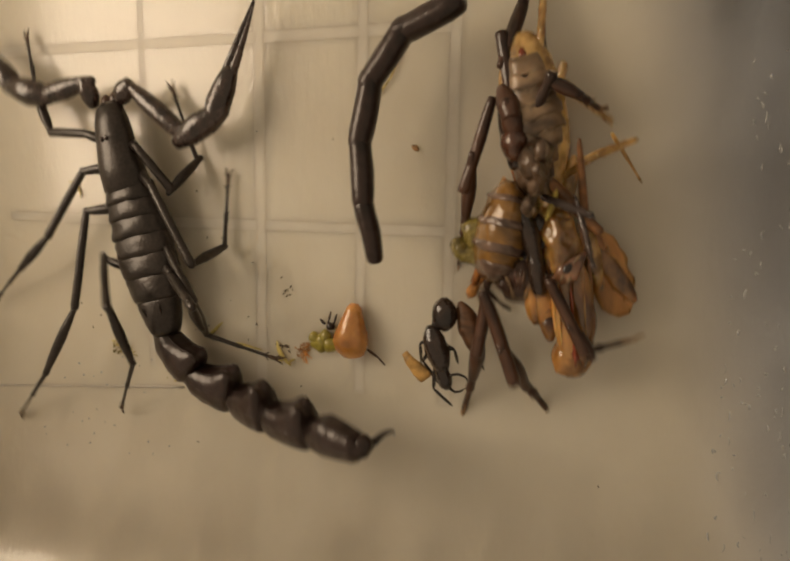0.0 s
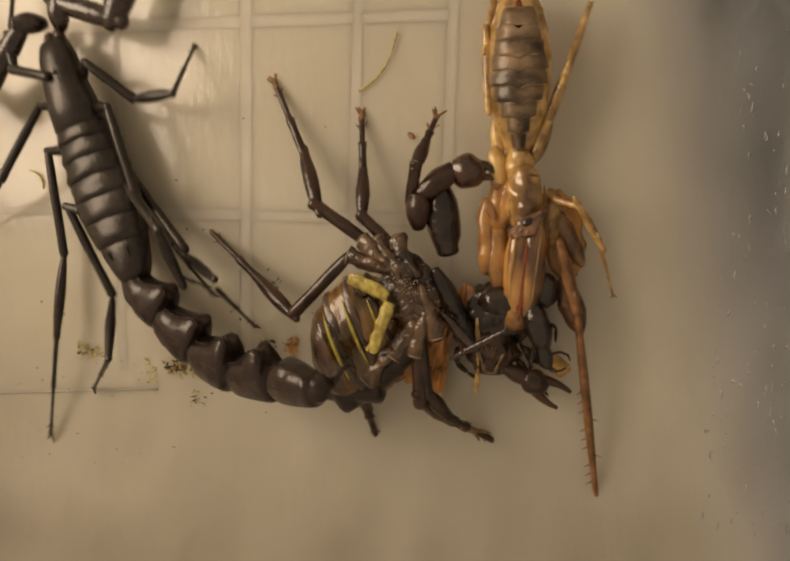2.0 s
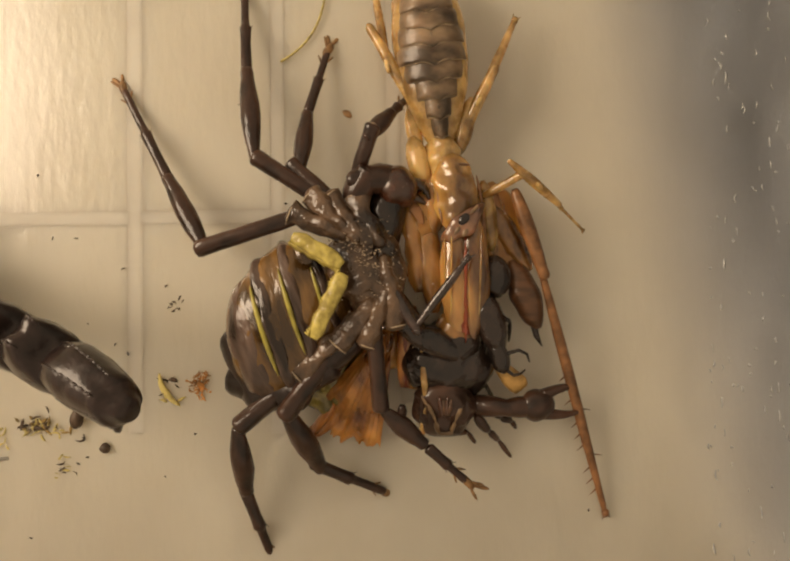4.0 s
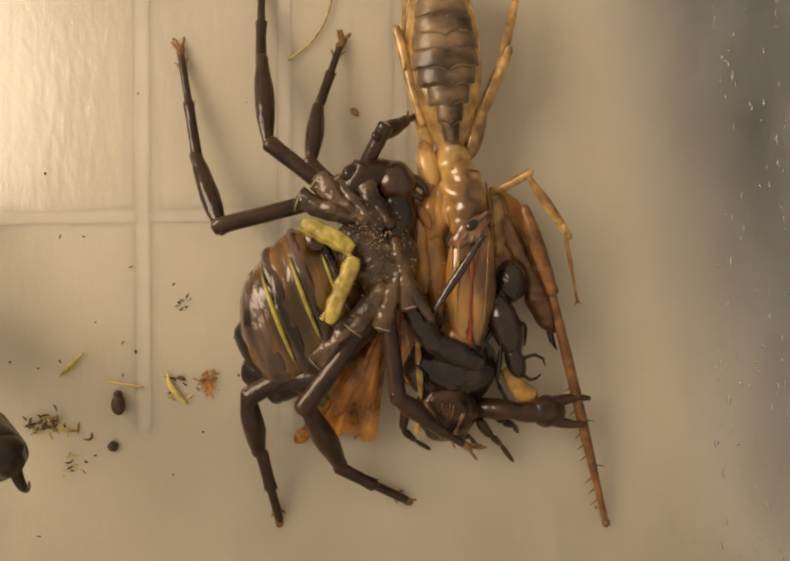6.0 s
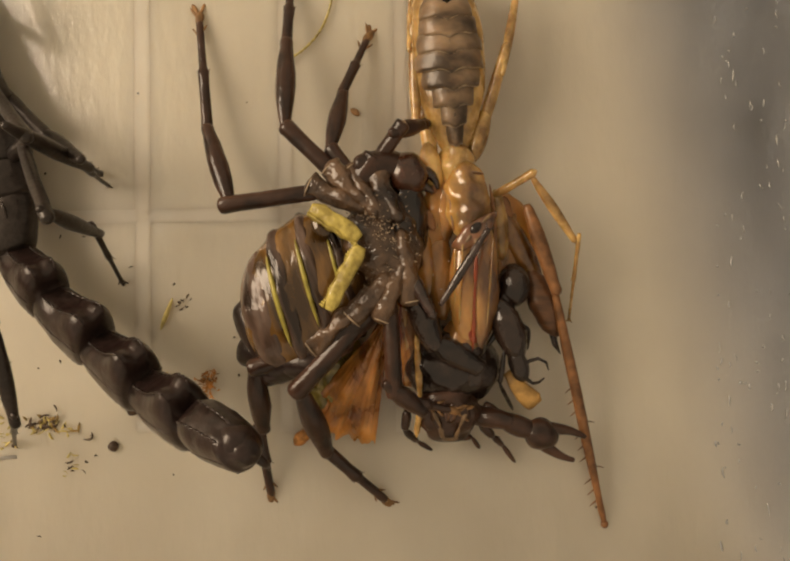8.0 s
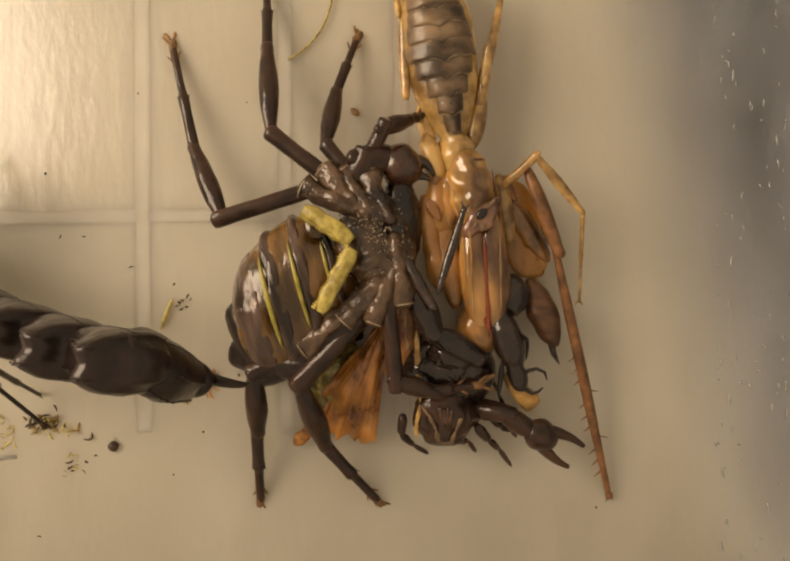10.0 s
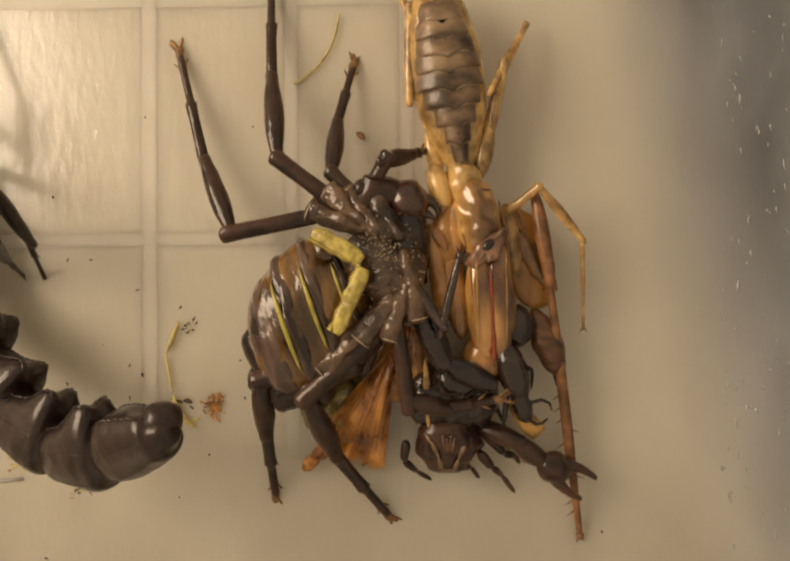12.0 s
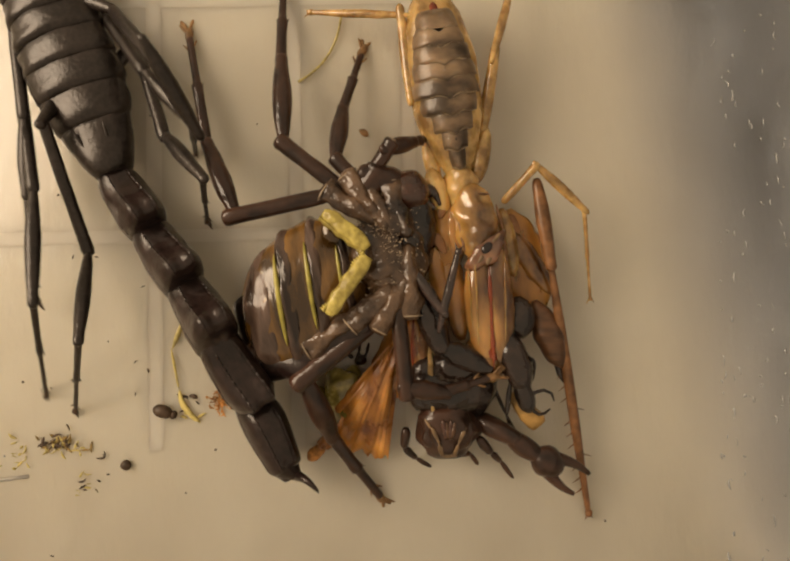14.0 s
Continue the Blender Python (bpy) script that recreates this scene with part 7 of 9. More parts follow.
    bend(leg_l2, [(0, (10.6, 2.6, 5.2), (11.3, 9.0, 5.8), (1.6, 19.9, 6.7), (-2.9, 28.9, 6.3), (-6.5, 40.1, 2.5)),
        (0.3, (10.6, 2.6, 5.2), (5.8, 6.7, 7.5), (-6.5, 14.1, 10.4), (-10.5, 23.1, 8.0), (-12.8, 34.4, 3.6)),
        (0.5, (10.6, 2.6, 5.2), (15.4, 7.3, 5.7), (7.9, 19.8, 7.3), (3.0, 28.6, 6.6), (-2.0, 39.5, 3.7)),
        (0.7, (10.6, 2.6, 5.2), (12.2, 9.1, 4.9), (-0.8, 16.0, 5.8), (-9.5, 20.5, 8.2), (-15.6, 29.1, 2.5)),
        (1, (10.6, 2.6, 5.2), (12.2, 8.6, 4.9), (0.9, 9.9, 14.2), (0.4, 18.3, 10.1), (4.9, 26.0, 1.9)),
        (1.5, (10.6, 2.6, 5.2), (13.2, 7.9, 3.0), (7.3, 19.3, 3.0), (15.9, 19.2, 8.2), (23.2, 26.9, 2.5)),
        (2, (10.6, 2.6, 5.2), (13.3, 8.2, 3.0), (2.3, 16.2, 8.5), (-0.3, 25.0, 5.3), (-2.6, 35.6, 0.6)),
        (3, (10.6, 2.6, 5.2), (17.2, 2.5, 5.8), (4.8, 3.4, 13.3), (13.1, 6.3, 8.2), (22.8, 9.3, 1.2)),
        (4.2, (10.6, 2.6, 5.2), (17.3, 2.5, 5.8), (5.3, 4.2, 13.3), (13.4, 6.8, 8.2), (22.8, 9.4, 1.2)),
        (6.3, (10.6, 2.6, 5.2), (11.2, 8.7, 3.9), (0.1, 12.4, 12.3), (6.5, 19.1, 8.3), (14.5, 26.0, 2.0)),
        (7, (10.6, 2.6, 5.2), (12.4, 7.3, 3.0), (2.3, 7.6, 13.3), (8.9, 13.4, 9.1), (16.7, 20.3, 2.6)),
        (7.6, (10.6, 2.6, 5.2), (11.6, 8.7, 3.0), (2.6, 11.4, 13.3), (8.7, 17.8, 9.1), (16.0, 24.6, 2.5)),
        (8.2, (10.6, 2.6, 5.2), (11.3, 8.9, 3.0), (1.2, 11.6, 13.3), (7.2, 18.0, 9.1), (14.6, 25.0, 2.5)),
        (9.2, (10.6, 2.6, 5.2), (17.2, 2.5, 3.8), (5.1, 3.1, 12.1), (12.8, 6.0, 7.1), (22.2, 9.0, -0.1)),
        (10.3, (10.6, 2.6, 5.2), (15.5, 1.9, 0.6), (3.8, 2.7, 9.1), (11.7, 5.6, 3.5), (21.0, 8.6, -4.0)),
        (11.2, (10.6, 2.6, 5.2), (14.7, 2.4, 0.6), (3.0, 5.0, 7.2), (11.5, 7.1, 2.2), (21.0, 9.3, -4.5)),
        (11.5, (10.6, 2.6, 5.2), (17.3, 2.4, 5.8), (5.4, 1.6, 14.2), (13.1, 5.1, 9.1), (22.3, 8.8, 1.9)),
        (12.5, (10.6, 2.6, 5.2), (12.4, 8.7, 3.1), (2.3, 12.2, 13.2), (8.9, 18.7, 9.1), (16.7, 25.5, 2.5)),
        (14, (10.6, 2.6, 5.2), (4.3, 4.8, 4.3), (-10.0, 7.9, 5.7), (-19.6, 10.9, 6.3), (-30.7, 15.6, 3.6))])
    bend(leg_l3, [(0, (3.2, 2.6, 5.2), (4.1, 9.7, 6.7), (-12.5, 16.4, 8.4), (-23.4, 26.7, 9.0), (-31.2, 42.1, 3.2)),
        (0.3, (3.2, 2.6, 5.2), (-0.9, 8.5, 7.1), (-15.6, 18.8, 6.8), (-21.0, 32.8, 6.4), (-18.6, 50.5, 3.0)),
        (0.5, (3.2, 2.6, 5.2), (5.1, 9.6, 6.7), (-11.0, 17.4, 5.1), (-19.4, 29.8, 4.5), (-26.5, 46.5, 2.8)),
        (0.7, (3.2, 2.6, 5.2), (5.7, 9.0, 7.6), (-11.9, 12.8, 9.5), (-23.1, 22.5, 7.3), (-33.8, 36.4, 2.5)),
        (1, (3.2, 2.6, 5.2), (6.7, 8.9, 5.8), (-9.8, 14.0, 3.0), (-20.8, 24.2, 2.5), (-32.8, 37.9, 2.5)),
        (1.5, (3.2, 2.6, 5.2), (3.5, 5.1, 9.5), (-10.7, 12.9, 3.0), (-22.1, 22.3, 3.4), (-35.8, 34.2, 2.5)),
        (1.8, (3.2, 2.6, 5.2), (3.0, 9.9, 4.9), (-13.6, 14.4, 3.0), (-25.8, 22.7, 4.4), (-40.5, 33.0, 1.9)),
        (2, (3.2, 2.6, 5.2), (5.3, 9.1, 3.9), (-12.1, 13.6, 3.1), (-25.6, 19.9, 4.2), (-41.3, 29.0, 2.6)),
        (2.5, (3.2, 2.6, 5.2), (-4.1, 3.5, 4.7), (-21.9, 2.4, 7.3), (-36.7, 2.9, 9.5), (-52.4, 10.6, 4.4)),
        (3, (3.2, 2.6, 5.2), (9.9, 3.1, 5.8), (-7.9, 3.9, 8.6), (-22.5, 4.7, 11.9), (-31.3, 13.5, 0.6)),
        (4.2, (3.2, 2.6, 5.2), (9.9, 3.1, 5.8), (-7.8, 4.1, 8.6), (-22.2, 5.6, 12.0), (-31.3, 13.5, 0.6)),
        (6.3, (3.2, 2.6, 5.2), (3.6, 9.9, 4.0), (-13.5, 13.9, 5.8), (-23.6, 24.5, 2.5), (-38.2, 35.3, 2.5)),
        (7, (3.2, 2.6, 5.2), (4.8, 8.8, 3.0), (-12.3, 8.9, 6.7), (-21.2, 19.9, 1.6), (-35.9, 30.5, 2.4)),
        (7.6, (3.2, 2.6, 5.2), (3.6, 9.7, 3.9), (-12.7, 13.5, 4.9), (-22.8, 24.0, 1.5), (-37.2, 35.1, 2.5)),
        (8.2, (3.2, 2.6, 5.2), (3.2, 9.8, 3.9), (-13.5, 14.0, 4.9), (-23.9, 24.4, 1.5), (-38.4, 35.3, 2.5)),
        (9.2, (3.2, 2.6, 5.2), (9.9, 3.1, 3.8), (-7.7, 3.9, 6.6), (-21.6, 4.8, 10.0), (-31.2, 13.5, -1.4)),
        (10.3, (3.2, 2.6, 5.2), (8.6, 2.8, 0.2), (-7.5, 4.0, 1.6), (-21.0, 5.1, 5.0), (-31.2, 13.5, -6.4)),
        (11.2, (3.2, 2.6, 5.2), (8.4, 3.1, -0.0), (-9.1, 4.2, 2.5), (-23.6, 6.7, 5.0), (-31.3, 13.5, -6.4)),
        (11.5, (3.2, 2.6, 5.2), (10.5, 3.5, 4.9), (-6.9, 4.1, 7.7), (-21.1, 3.3, 12.0), (-31.2, 13.4, 0.7)),
        (12.5, (3.2, 2.6, 5.2), (4.3, 9.8, 3.9), (-12.2, 13.0, 6.7), (-21.5, 24.0, 2.5), (-35.7, 35.4, 2.5)),
        (13.2, (3.2, 2.6, 5.2), (-4.1, 3.8, 5.0), (-19.3, -0.1, 13.8), (-26.2, 4.7, 10.1), (-28.1, 11.8, 0.6)),
        (13.5, (3.2, 2.6, 5.2), (-3.0, 6.7, 5.0), (-17.7, 6.2, 15.4), (-24.2, 12.3, 11.0), (-27.0, 21.4, 0.6)),
        (14, (3.2, 2.6, 5.2), (-2.3, 7.2, 3.2), (-19.6, 9.3, 7.6), (-33.2, 12.1, 12.0), (-42.9, 20.6, 0.6))])
    bend(leg_l4, [(0, (-8.8, 2.6, 5.2), (-4.9, 9.5, 5.7), (-12.6, 2.8, 15.1), (-24.4, 5.6, 9.6), (-33.0, 16.5, 3.2)),
        (0.3, (-8.8, 2.6, 5.2), (-16.3, 4.8, 3.5), (-26.2, -3.3, 14.2), (-28.1, 8.9, 9.1), (-30.0, 22.0, 2.5)),
        (0.5, (-8.8, 2.6, 5.2), (-2.2, 6.6, 7.4), (-13.3, 1.3, 17.0), (-24.9, -0.9, 10.9), (-32.7, 9.6, 2.9)),
        (0.7, (-8.8, 2.6, 5.2), (-14.8, 5.6, 9.5), (-22.4, 11.9, 3.0), (-33.0, 19.6, 5.3), (-36.0, 34.3, 2.6)),
        (1, (-8.8, 2.6, 5.2), (-8.1, 10.5, 5.8), (-23.5, 4.6, 9.5), (-32.0, 14.7, 10.1), (-29.6, 27.5, 1.9)),
        (1.5, (-8.8, 2.6, 5.2), (-7.7, 10.3, 3.9), (-16.1, -0.5, 12.3), (-28.7, 3.9, 12.0), (-32.0, 15.6, 2.7)),
        (1.8, (-8.8, 2.6, 5.2), (-14.5, 7.7, 6.7), (-19.9, -4.7, 16.9), (-27.0, 1.3, 9.1), (-36.2, 9.7, 0.6)),
        (2, (-8.8, 2.6, 5.2), (-5.0, 8.4, 4.9), (-21.8, 7.1, 3.2), (-32.0, 5.9, 11.6), (-36.2, 17.4, 2.5)),
        (2.2, (-8.8, 2.6, 5.2), (-13.9, 8.0, 8.3), (-29.2, 11.2, 3.0), (-36.9, 8.2, 12.0), (-40.7, 18.9, 1.9)),
        (2.5, (-8.8, 2.6, 5.2), (-16.7, 3.6, 4.4), (-32.2, -0.9, 9.5), (-45.1, 2.3, 9.9), (-56.9, 10.5, 4.8)),
        (3, (-8.8, 2.6, 5.2), (-1.1, 3.2, 4.9), (-14.5, 0.6, 14.9), (-11.7, 3.2, 2.5), (-26.6, 6.4, 0.7)),
        (4.2, (-8.8, 2.6, 5.2), (-1.2, 3.2, 4.9), (-14.0, 1.6, 15.1), (-11.9, 3.0, 2.5), (-26.7, 6.4, 0.6)),
        (6.3, (-8.8, 2.6, 5.2), (-8.6, 9.8, 3.9), (-19.5, 3.8, 15.1), (-20.3, 8.6, 2.8), (-33.7, 15.9, 2.5)),
        (7, (-8.8, 2.6, 5.2), (-7.6, 8.4, 3.0), (-16.1, 0.1, 15.0), (-18.3, 3.4, 2.5), (-31.6, 11.1, 2.5)),
        (7.6, (-8.8, 2.6, 5.2), (-8.4, 9.9, 3.0), (-15.8, 3.3, 16.1), (-19.7, 6.7, 3.8), (-32.3, 15.2, 2.6)),
        (8, (-8.8, 2.6, 5.2), (-16.4, 5.1, 5.1), (-29.5, 0.2, 14.6), (-39.9, 3.5, 11.0), (-43.2, 10.9, 0.6)),
        (8.2, (-8.8, 2.6, 5.2), (-8.7, 10.0, 3.0), (-17.3, 3.4, 16.0), (-21.0, 7.1, 3.7), (-33.7, 15.5, 2.6)),
        (9.2, (-8.8, 2.6, 5.2), (-1.3, 3.2, 2.9), (-13.7, 0.3, 13.9), (-12.8, 2.9, 1.4), (-27.6, 6.0, -0.1)),
        (10.3, (-8.8, 2.6, 5.2), (-14.5, 5.8, 0.7), (-27.2, 2.9, 10.0), (-30.4, 9.2, 5.0), (-29.5, 10.3, -6.4)),
        (10.5, (-8.8, 2.6, 5.2), (-13.7, 6.0, -0.1), (-27.3, 5.1, 10.0), (-29.3, 11.8, 5.0), (-28.2, 12.8, -6.4)),
        (11, (-8.8, 2.6, 5.2), (-12.1, 8.2, 0.6), (-26.2, 9.3, 9.9), (-26.7, 16.3, 5.0), (-21.4, 17.4, -6.4)),
        (11.2, (-8.8, 2.6, 5.2), (-3.1, 2.9, -0.3), (-16.5, 2.7, 9.1), (-12.5, 2.6, -3.6), (-27.0, 6.5, -6.4)),
        (11.5, (-8.8, 2.6, 5.2), (-1.3, 3.4, 4.9), (-13.2, -1.4, 15.9), (-12.8, 3.1, 3.4), (-27.8, 5.4, 2.5)),
        (12.5, (-8.8, 2.6, 5.2), (-7.5, 10.1, 3.0), (-16.5, 4.2, 16.0), (-18.6, 7.7, 3.4), (-31.4, 16.0, 2.6)),
        (13.2, (-8.8, 2.6, 5.2), (-13.9, 4.5, 6.7), (-25.4, -1.2, 17.0), (-26.8, 5.1, 10.1), (-28.8, 12.2, 0.6)),
        (13.5, (-8.8, 2.6, 5.2), (-11.3, 5.4, 9.5), (-27.3, 9.4, 6.1), (-39.4, 9.7, 11.6), (-45.7, 17.1, 0.6)),
        (14, (-8.8, 2.6, 5.2), (-12.9, 4.4, 9.5), (-28.3, 7.3, 3.9), (-39.3, 9.4, 11.0), (-46.4, 17.8, 0.6))])
    bend(claw_r, [(0, (21.3, -1.7, 5.0), (22.9, -5.3, 6.0), (11.7, -14.1, 6.0), (13.5, -20.3, 6.0), (27.6, -30.6, 5.0)),
        (0.3, (15.4, -1.7, 5.0), (17.1, -4.9, 6.0), (4.1, -9.8, 6.0), (8.0, -18.4, 6.0), (27.8, -28.3, 5.0)),
        (0.5, (20.9, -2.0, 5.0), (23.1, -4.5, 6.0), (17.7, -12.6, 6.0), (23.1, -22.0, 6.0), (34.9, -26.1, 5.0)),
        (0.6, (24.6, -1.2, 5.0), (27.1, -3.6, 6.0), (21.5, -13.4, 6.0), (27.0, -20.4, 6.0), (42.0, -23.4, 5.0)),
        (1, (19.7, 0.2, 5.0), (20.2, -4.2, 6.0), (8.0, -8.7, 6.0), (13.3, -15.9, 6.0), (33.1, -25.2, 5.0)),
        (1.5, (19.5, -0.9, 5.0), (21.2, -5.0, 6.0), (10.5, -11.0, 6.0), (13.9, -19.2, 6.0), (32.4, -28.0, 5.0)),
        (1.8, (23.7, -1.9, 5.0), (25.8, -3.8, 6.0), (20.4, -12.3, 6.0), (26.0, -18.7, 6.0), (38.0, -23.0, 5.0)),
        (3, (19.5, -0.9, 5.0), (28.0, -1.5, 6.0), (16.4, -3.3, 6.0), (19.3, -6.1, 6.0), (37.8, -9.2, 5.0)),
        (4.2, (19.5, -0.9, 5.0), (28.0, -1.5, 6.0), (16.4, -3.3, 6.0), (19.3, -6.1, 6.0), (37.8, -9.2, 5.0)),
        (6.3, (19.5, -0.9, 5.0), (20.2, -4.3, 6.0), (8.6, -9.6, 6.0), (11.5, -17.5, 6.0), (30.0, -26.3, 5.0)),
        (7, (19.5, -0.9, 5.0), (24.5, -3.0, 6.0), (36.0, -9.0, 6.0), (43.0, -14.0, 6.0), (62.0, -20.0, 5.0)),
        (7.6, (19.5, -0.9, 5.0), (24.5, -3.0, 6.0), (36.0, -9.0, 6.0), (43.0, -14.0, 6.0), (62.0, -20.0, 5.0)),
        (8.2, (19.5, -0.9, 5.0), (24.5, -3.0, 6.0), (36.0, -9.0, 6.0), (43.0, -14.0, 6.0), (62.0, -20.0, 5.0)),
        (9.2, (19.5, -0.9, 5.0), (28.0, -1.5, 4.0), (16.4, -3.3, 4.0), (19.3, -6.1, 4.0), (37.8, -9.2, 3.0)),
        (10.3, (19.5, -0.9, 5.0), (28.0, -1.5, -1.0), (16.4, -3.3, -1.0), (19.3, -6.1, -1.0), (37.8, -9.2, -2.0)),
        (11.2, (19.5, -0.9, 5.0), (28.0, -1.5, -1.0), (16.4, -3.3, -1.0), (19.3, -6.1, -1.0), (37.8, -9.2, -2.0)),
        (11.5, (19.5, -0.9, 5.0), (28.0, -1.5, 6.0), (16.4, -3.3, 6.0), (19.3, -6.1, 6.0), (37.8, -9.2, 5.0)),
        (12.5, (19.5, -0.9, 5.0), (21.1, -4.4, 6.0), (10.5, -9.7, 6.0), (13.8, -17.7, 6.0), (32.3, -26.5, 5.0)),
        (14, (19.5, -0.9, 5.0), (20.2, -4.3, 6.0), (8.6, -9.6, 6.0), (11.5, -17.5, 6.0), (30.0, -26.3, 5.0))])
    bend(claw_l, [(0, (22.4, 3.7, 5.0), (25.8, 3.4, 6.0), (26.1, 12.7, 6.0), (29.3, 19.1, 6.0), (42.6, 27.0, 5.0)),
        (0.3, (15.9, 4.5, 5.0), (18.4, 5.8, 6.0), (16.3, 15.9, 6.0), (13.5, 22.9, 6.0), (12.9, 38.5, 5.0)),
        (0.6, (25.5, 4.1, 5.0), (28.5, 4.2, 6.0), (30.7, 16.3, 6.0), (38.2, 20.4, 6.0), (53.3, 26.4, 5.0)),
        (1, (20.5, 3.2, 5.0), (25.2, 2.4, 6.0), (33.4, 10.7, 6.0), (45.0, 11.4, 6.0), (60.1, 9.8, 5.0)),
        (1.5, (20.3, 2.4, 5.0), (23.5, 2.4, 6.0), (24.2, 10.0, 6.0), (25.8, 16.2, 6.0), (36.4, 21.6, 5.0)),
        (1.8, (23.4, 3.2, 5.0), (25.7, 4.2, 6.0), (22.8, 14.0, 6.0), (18.7, 21.8, 6.0), (26.0, 28.0, 5.0)),
        (2, (25.2, 2.5, 5.0), (25.3, 3.8, 6.0), (20.3, 11.5, 6.0), (17.3, 17.7, 6.0), (24.2, 23.5, 5.0)),
        (3, (20.3, 2.4, 5.0), (30.3, 1.1, 6.0), (30.1, 4.0, 6.0), (31.2, 6.3, 6.0), (41.8, 8.2, 5.0)),
        (4.2, (20.3, 2.4, 5.0), (30.3, 1.1, 6.0), (30.1, 4.0, 6.0), (31.2, 6.3, 6.0), (41.8, 8.2, 5.0)),
        (6.3, (20.3, 2.4, 5.0), (22.5, 3.1, 6.0), (22.3, 11.4, 6.0), (23.4, 17.9, 6.0), (34.0, 23.3, 5.0)),
        (7, (20.3, 2.4, 5.0), (23.4, 1.0, 6.0), (24.1, 7.2, 6.0), (25.7, 12.7, 6.0), (36.3, 18.1, 5.0)),
        (7.6, (20.3, 2.4, 5.0), (23.0, 2.7, 6.0), (23.3, 10.5, 6.0), (24.7, 16.8, 6.0), (35.3, 22.2, 5.0)),
        (8.2, (20.3, 2.4, 5.0), (22.5, 2.8, 6.0), (22.3, 10.9, 6.0), (23.4, 17.2, 6.0), (34.0, 22.6, 5.0)),
        (9.2, (20.3, 2.4, 5.0), (30.3, 1.1, 4.0), (30.1, 4.0, 4.0), (31.2, 6.3, 4.0), (41.8, 8.2, 3.0)),
        (10.3, (20.3, 2.4, 5.0), (30.3, 1.1, -1.0), (30.1, 4.0, -1.0), (31.2, 6.3, -1.0), (41.8, 8.2, -2.0)),
        (11.2, (20.3, 2.4, 5.0), (30.3, 1.1, -1.0), (30.1, 4.0, -1.0), (31.2, 6.3, -1.0), (41.8, 8.2, -2.0)),
        (11.5, (20.3, 2.4, 5.0), (30.3, 1.1, 6.0), (30.1, 4.0, 6.0), (31.2, 6.3, 6.0), (41.8, 8.2, 5.0)),
        (12.5, (20.3, 2.4, 5.0), (23.4, 3.0, 6.0), (24.2, 11.3, 6.0), (25.7, 17.7, 6.0), (36.3, 23.1, 5.0)),
        (14, (20.3, 2.4, 5.0), (22.5, 3.1, 6.0), (22.3, 11.4, 6.0), (23.4, 17.9, 6.0), (34.0, 23.3, 5.0))])
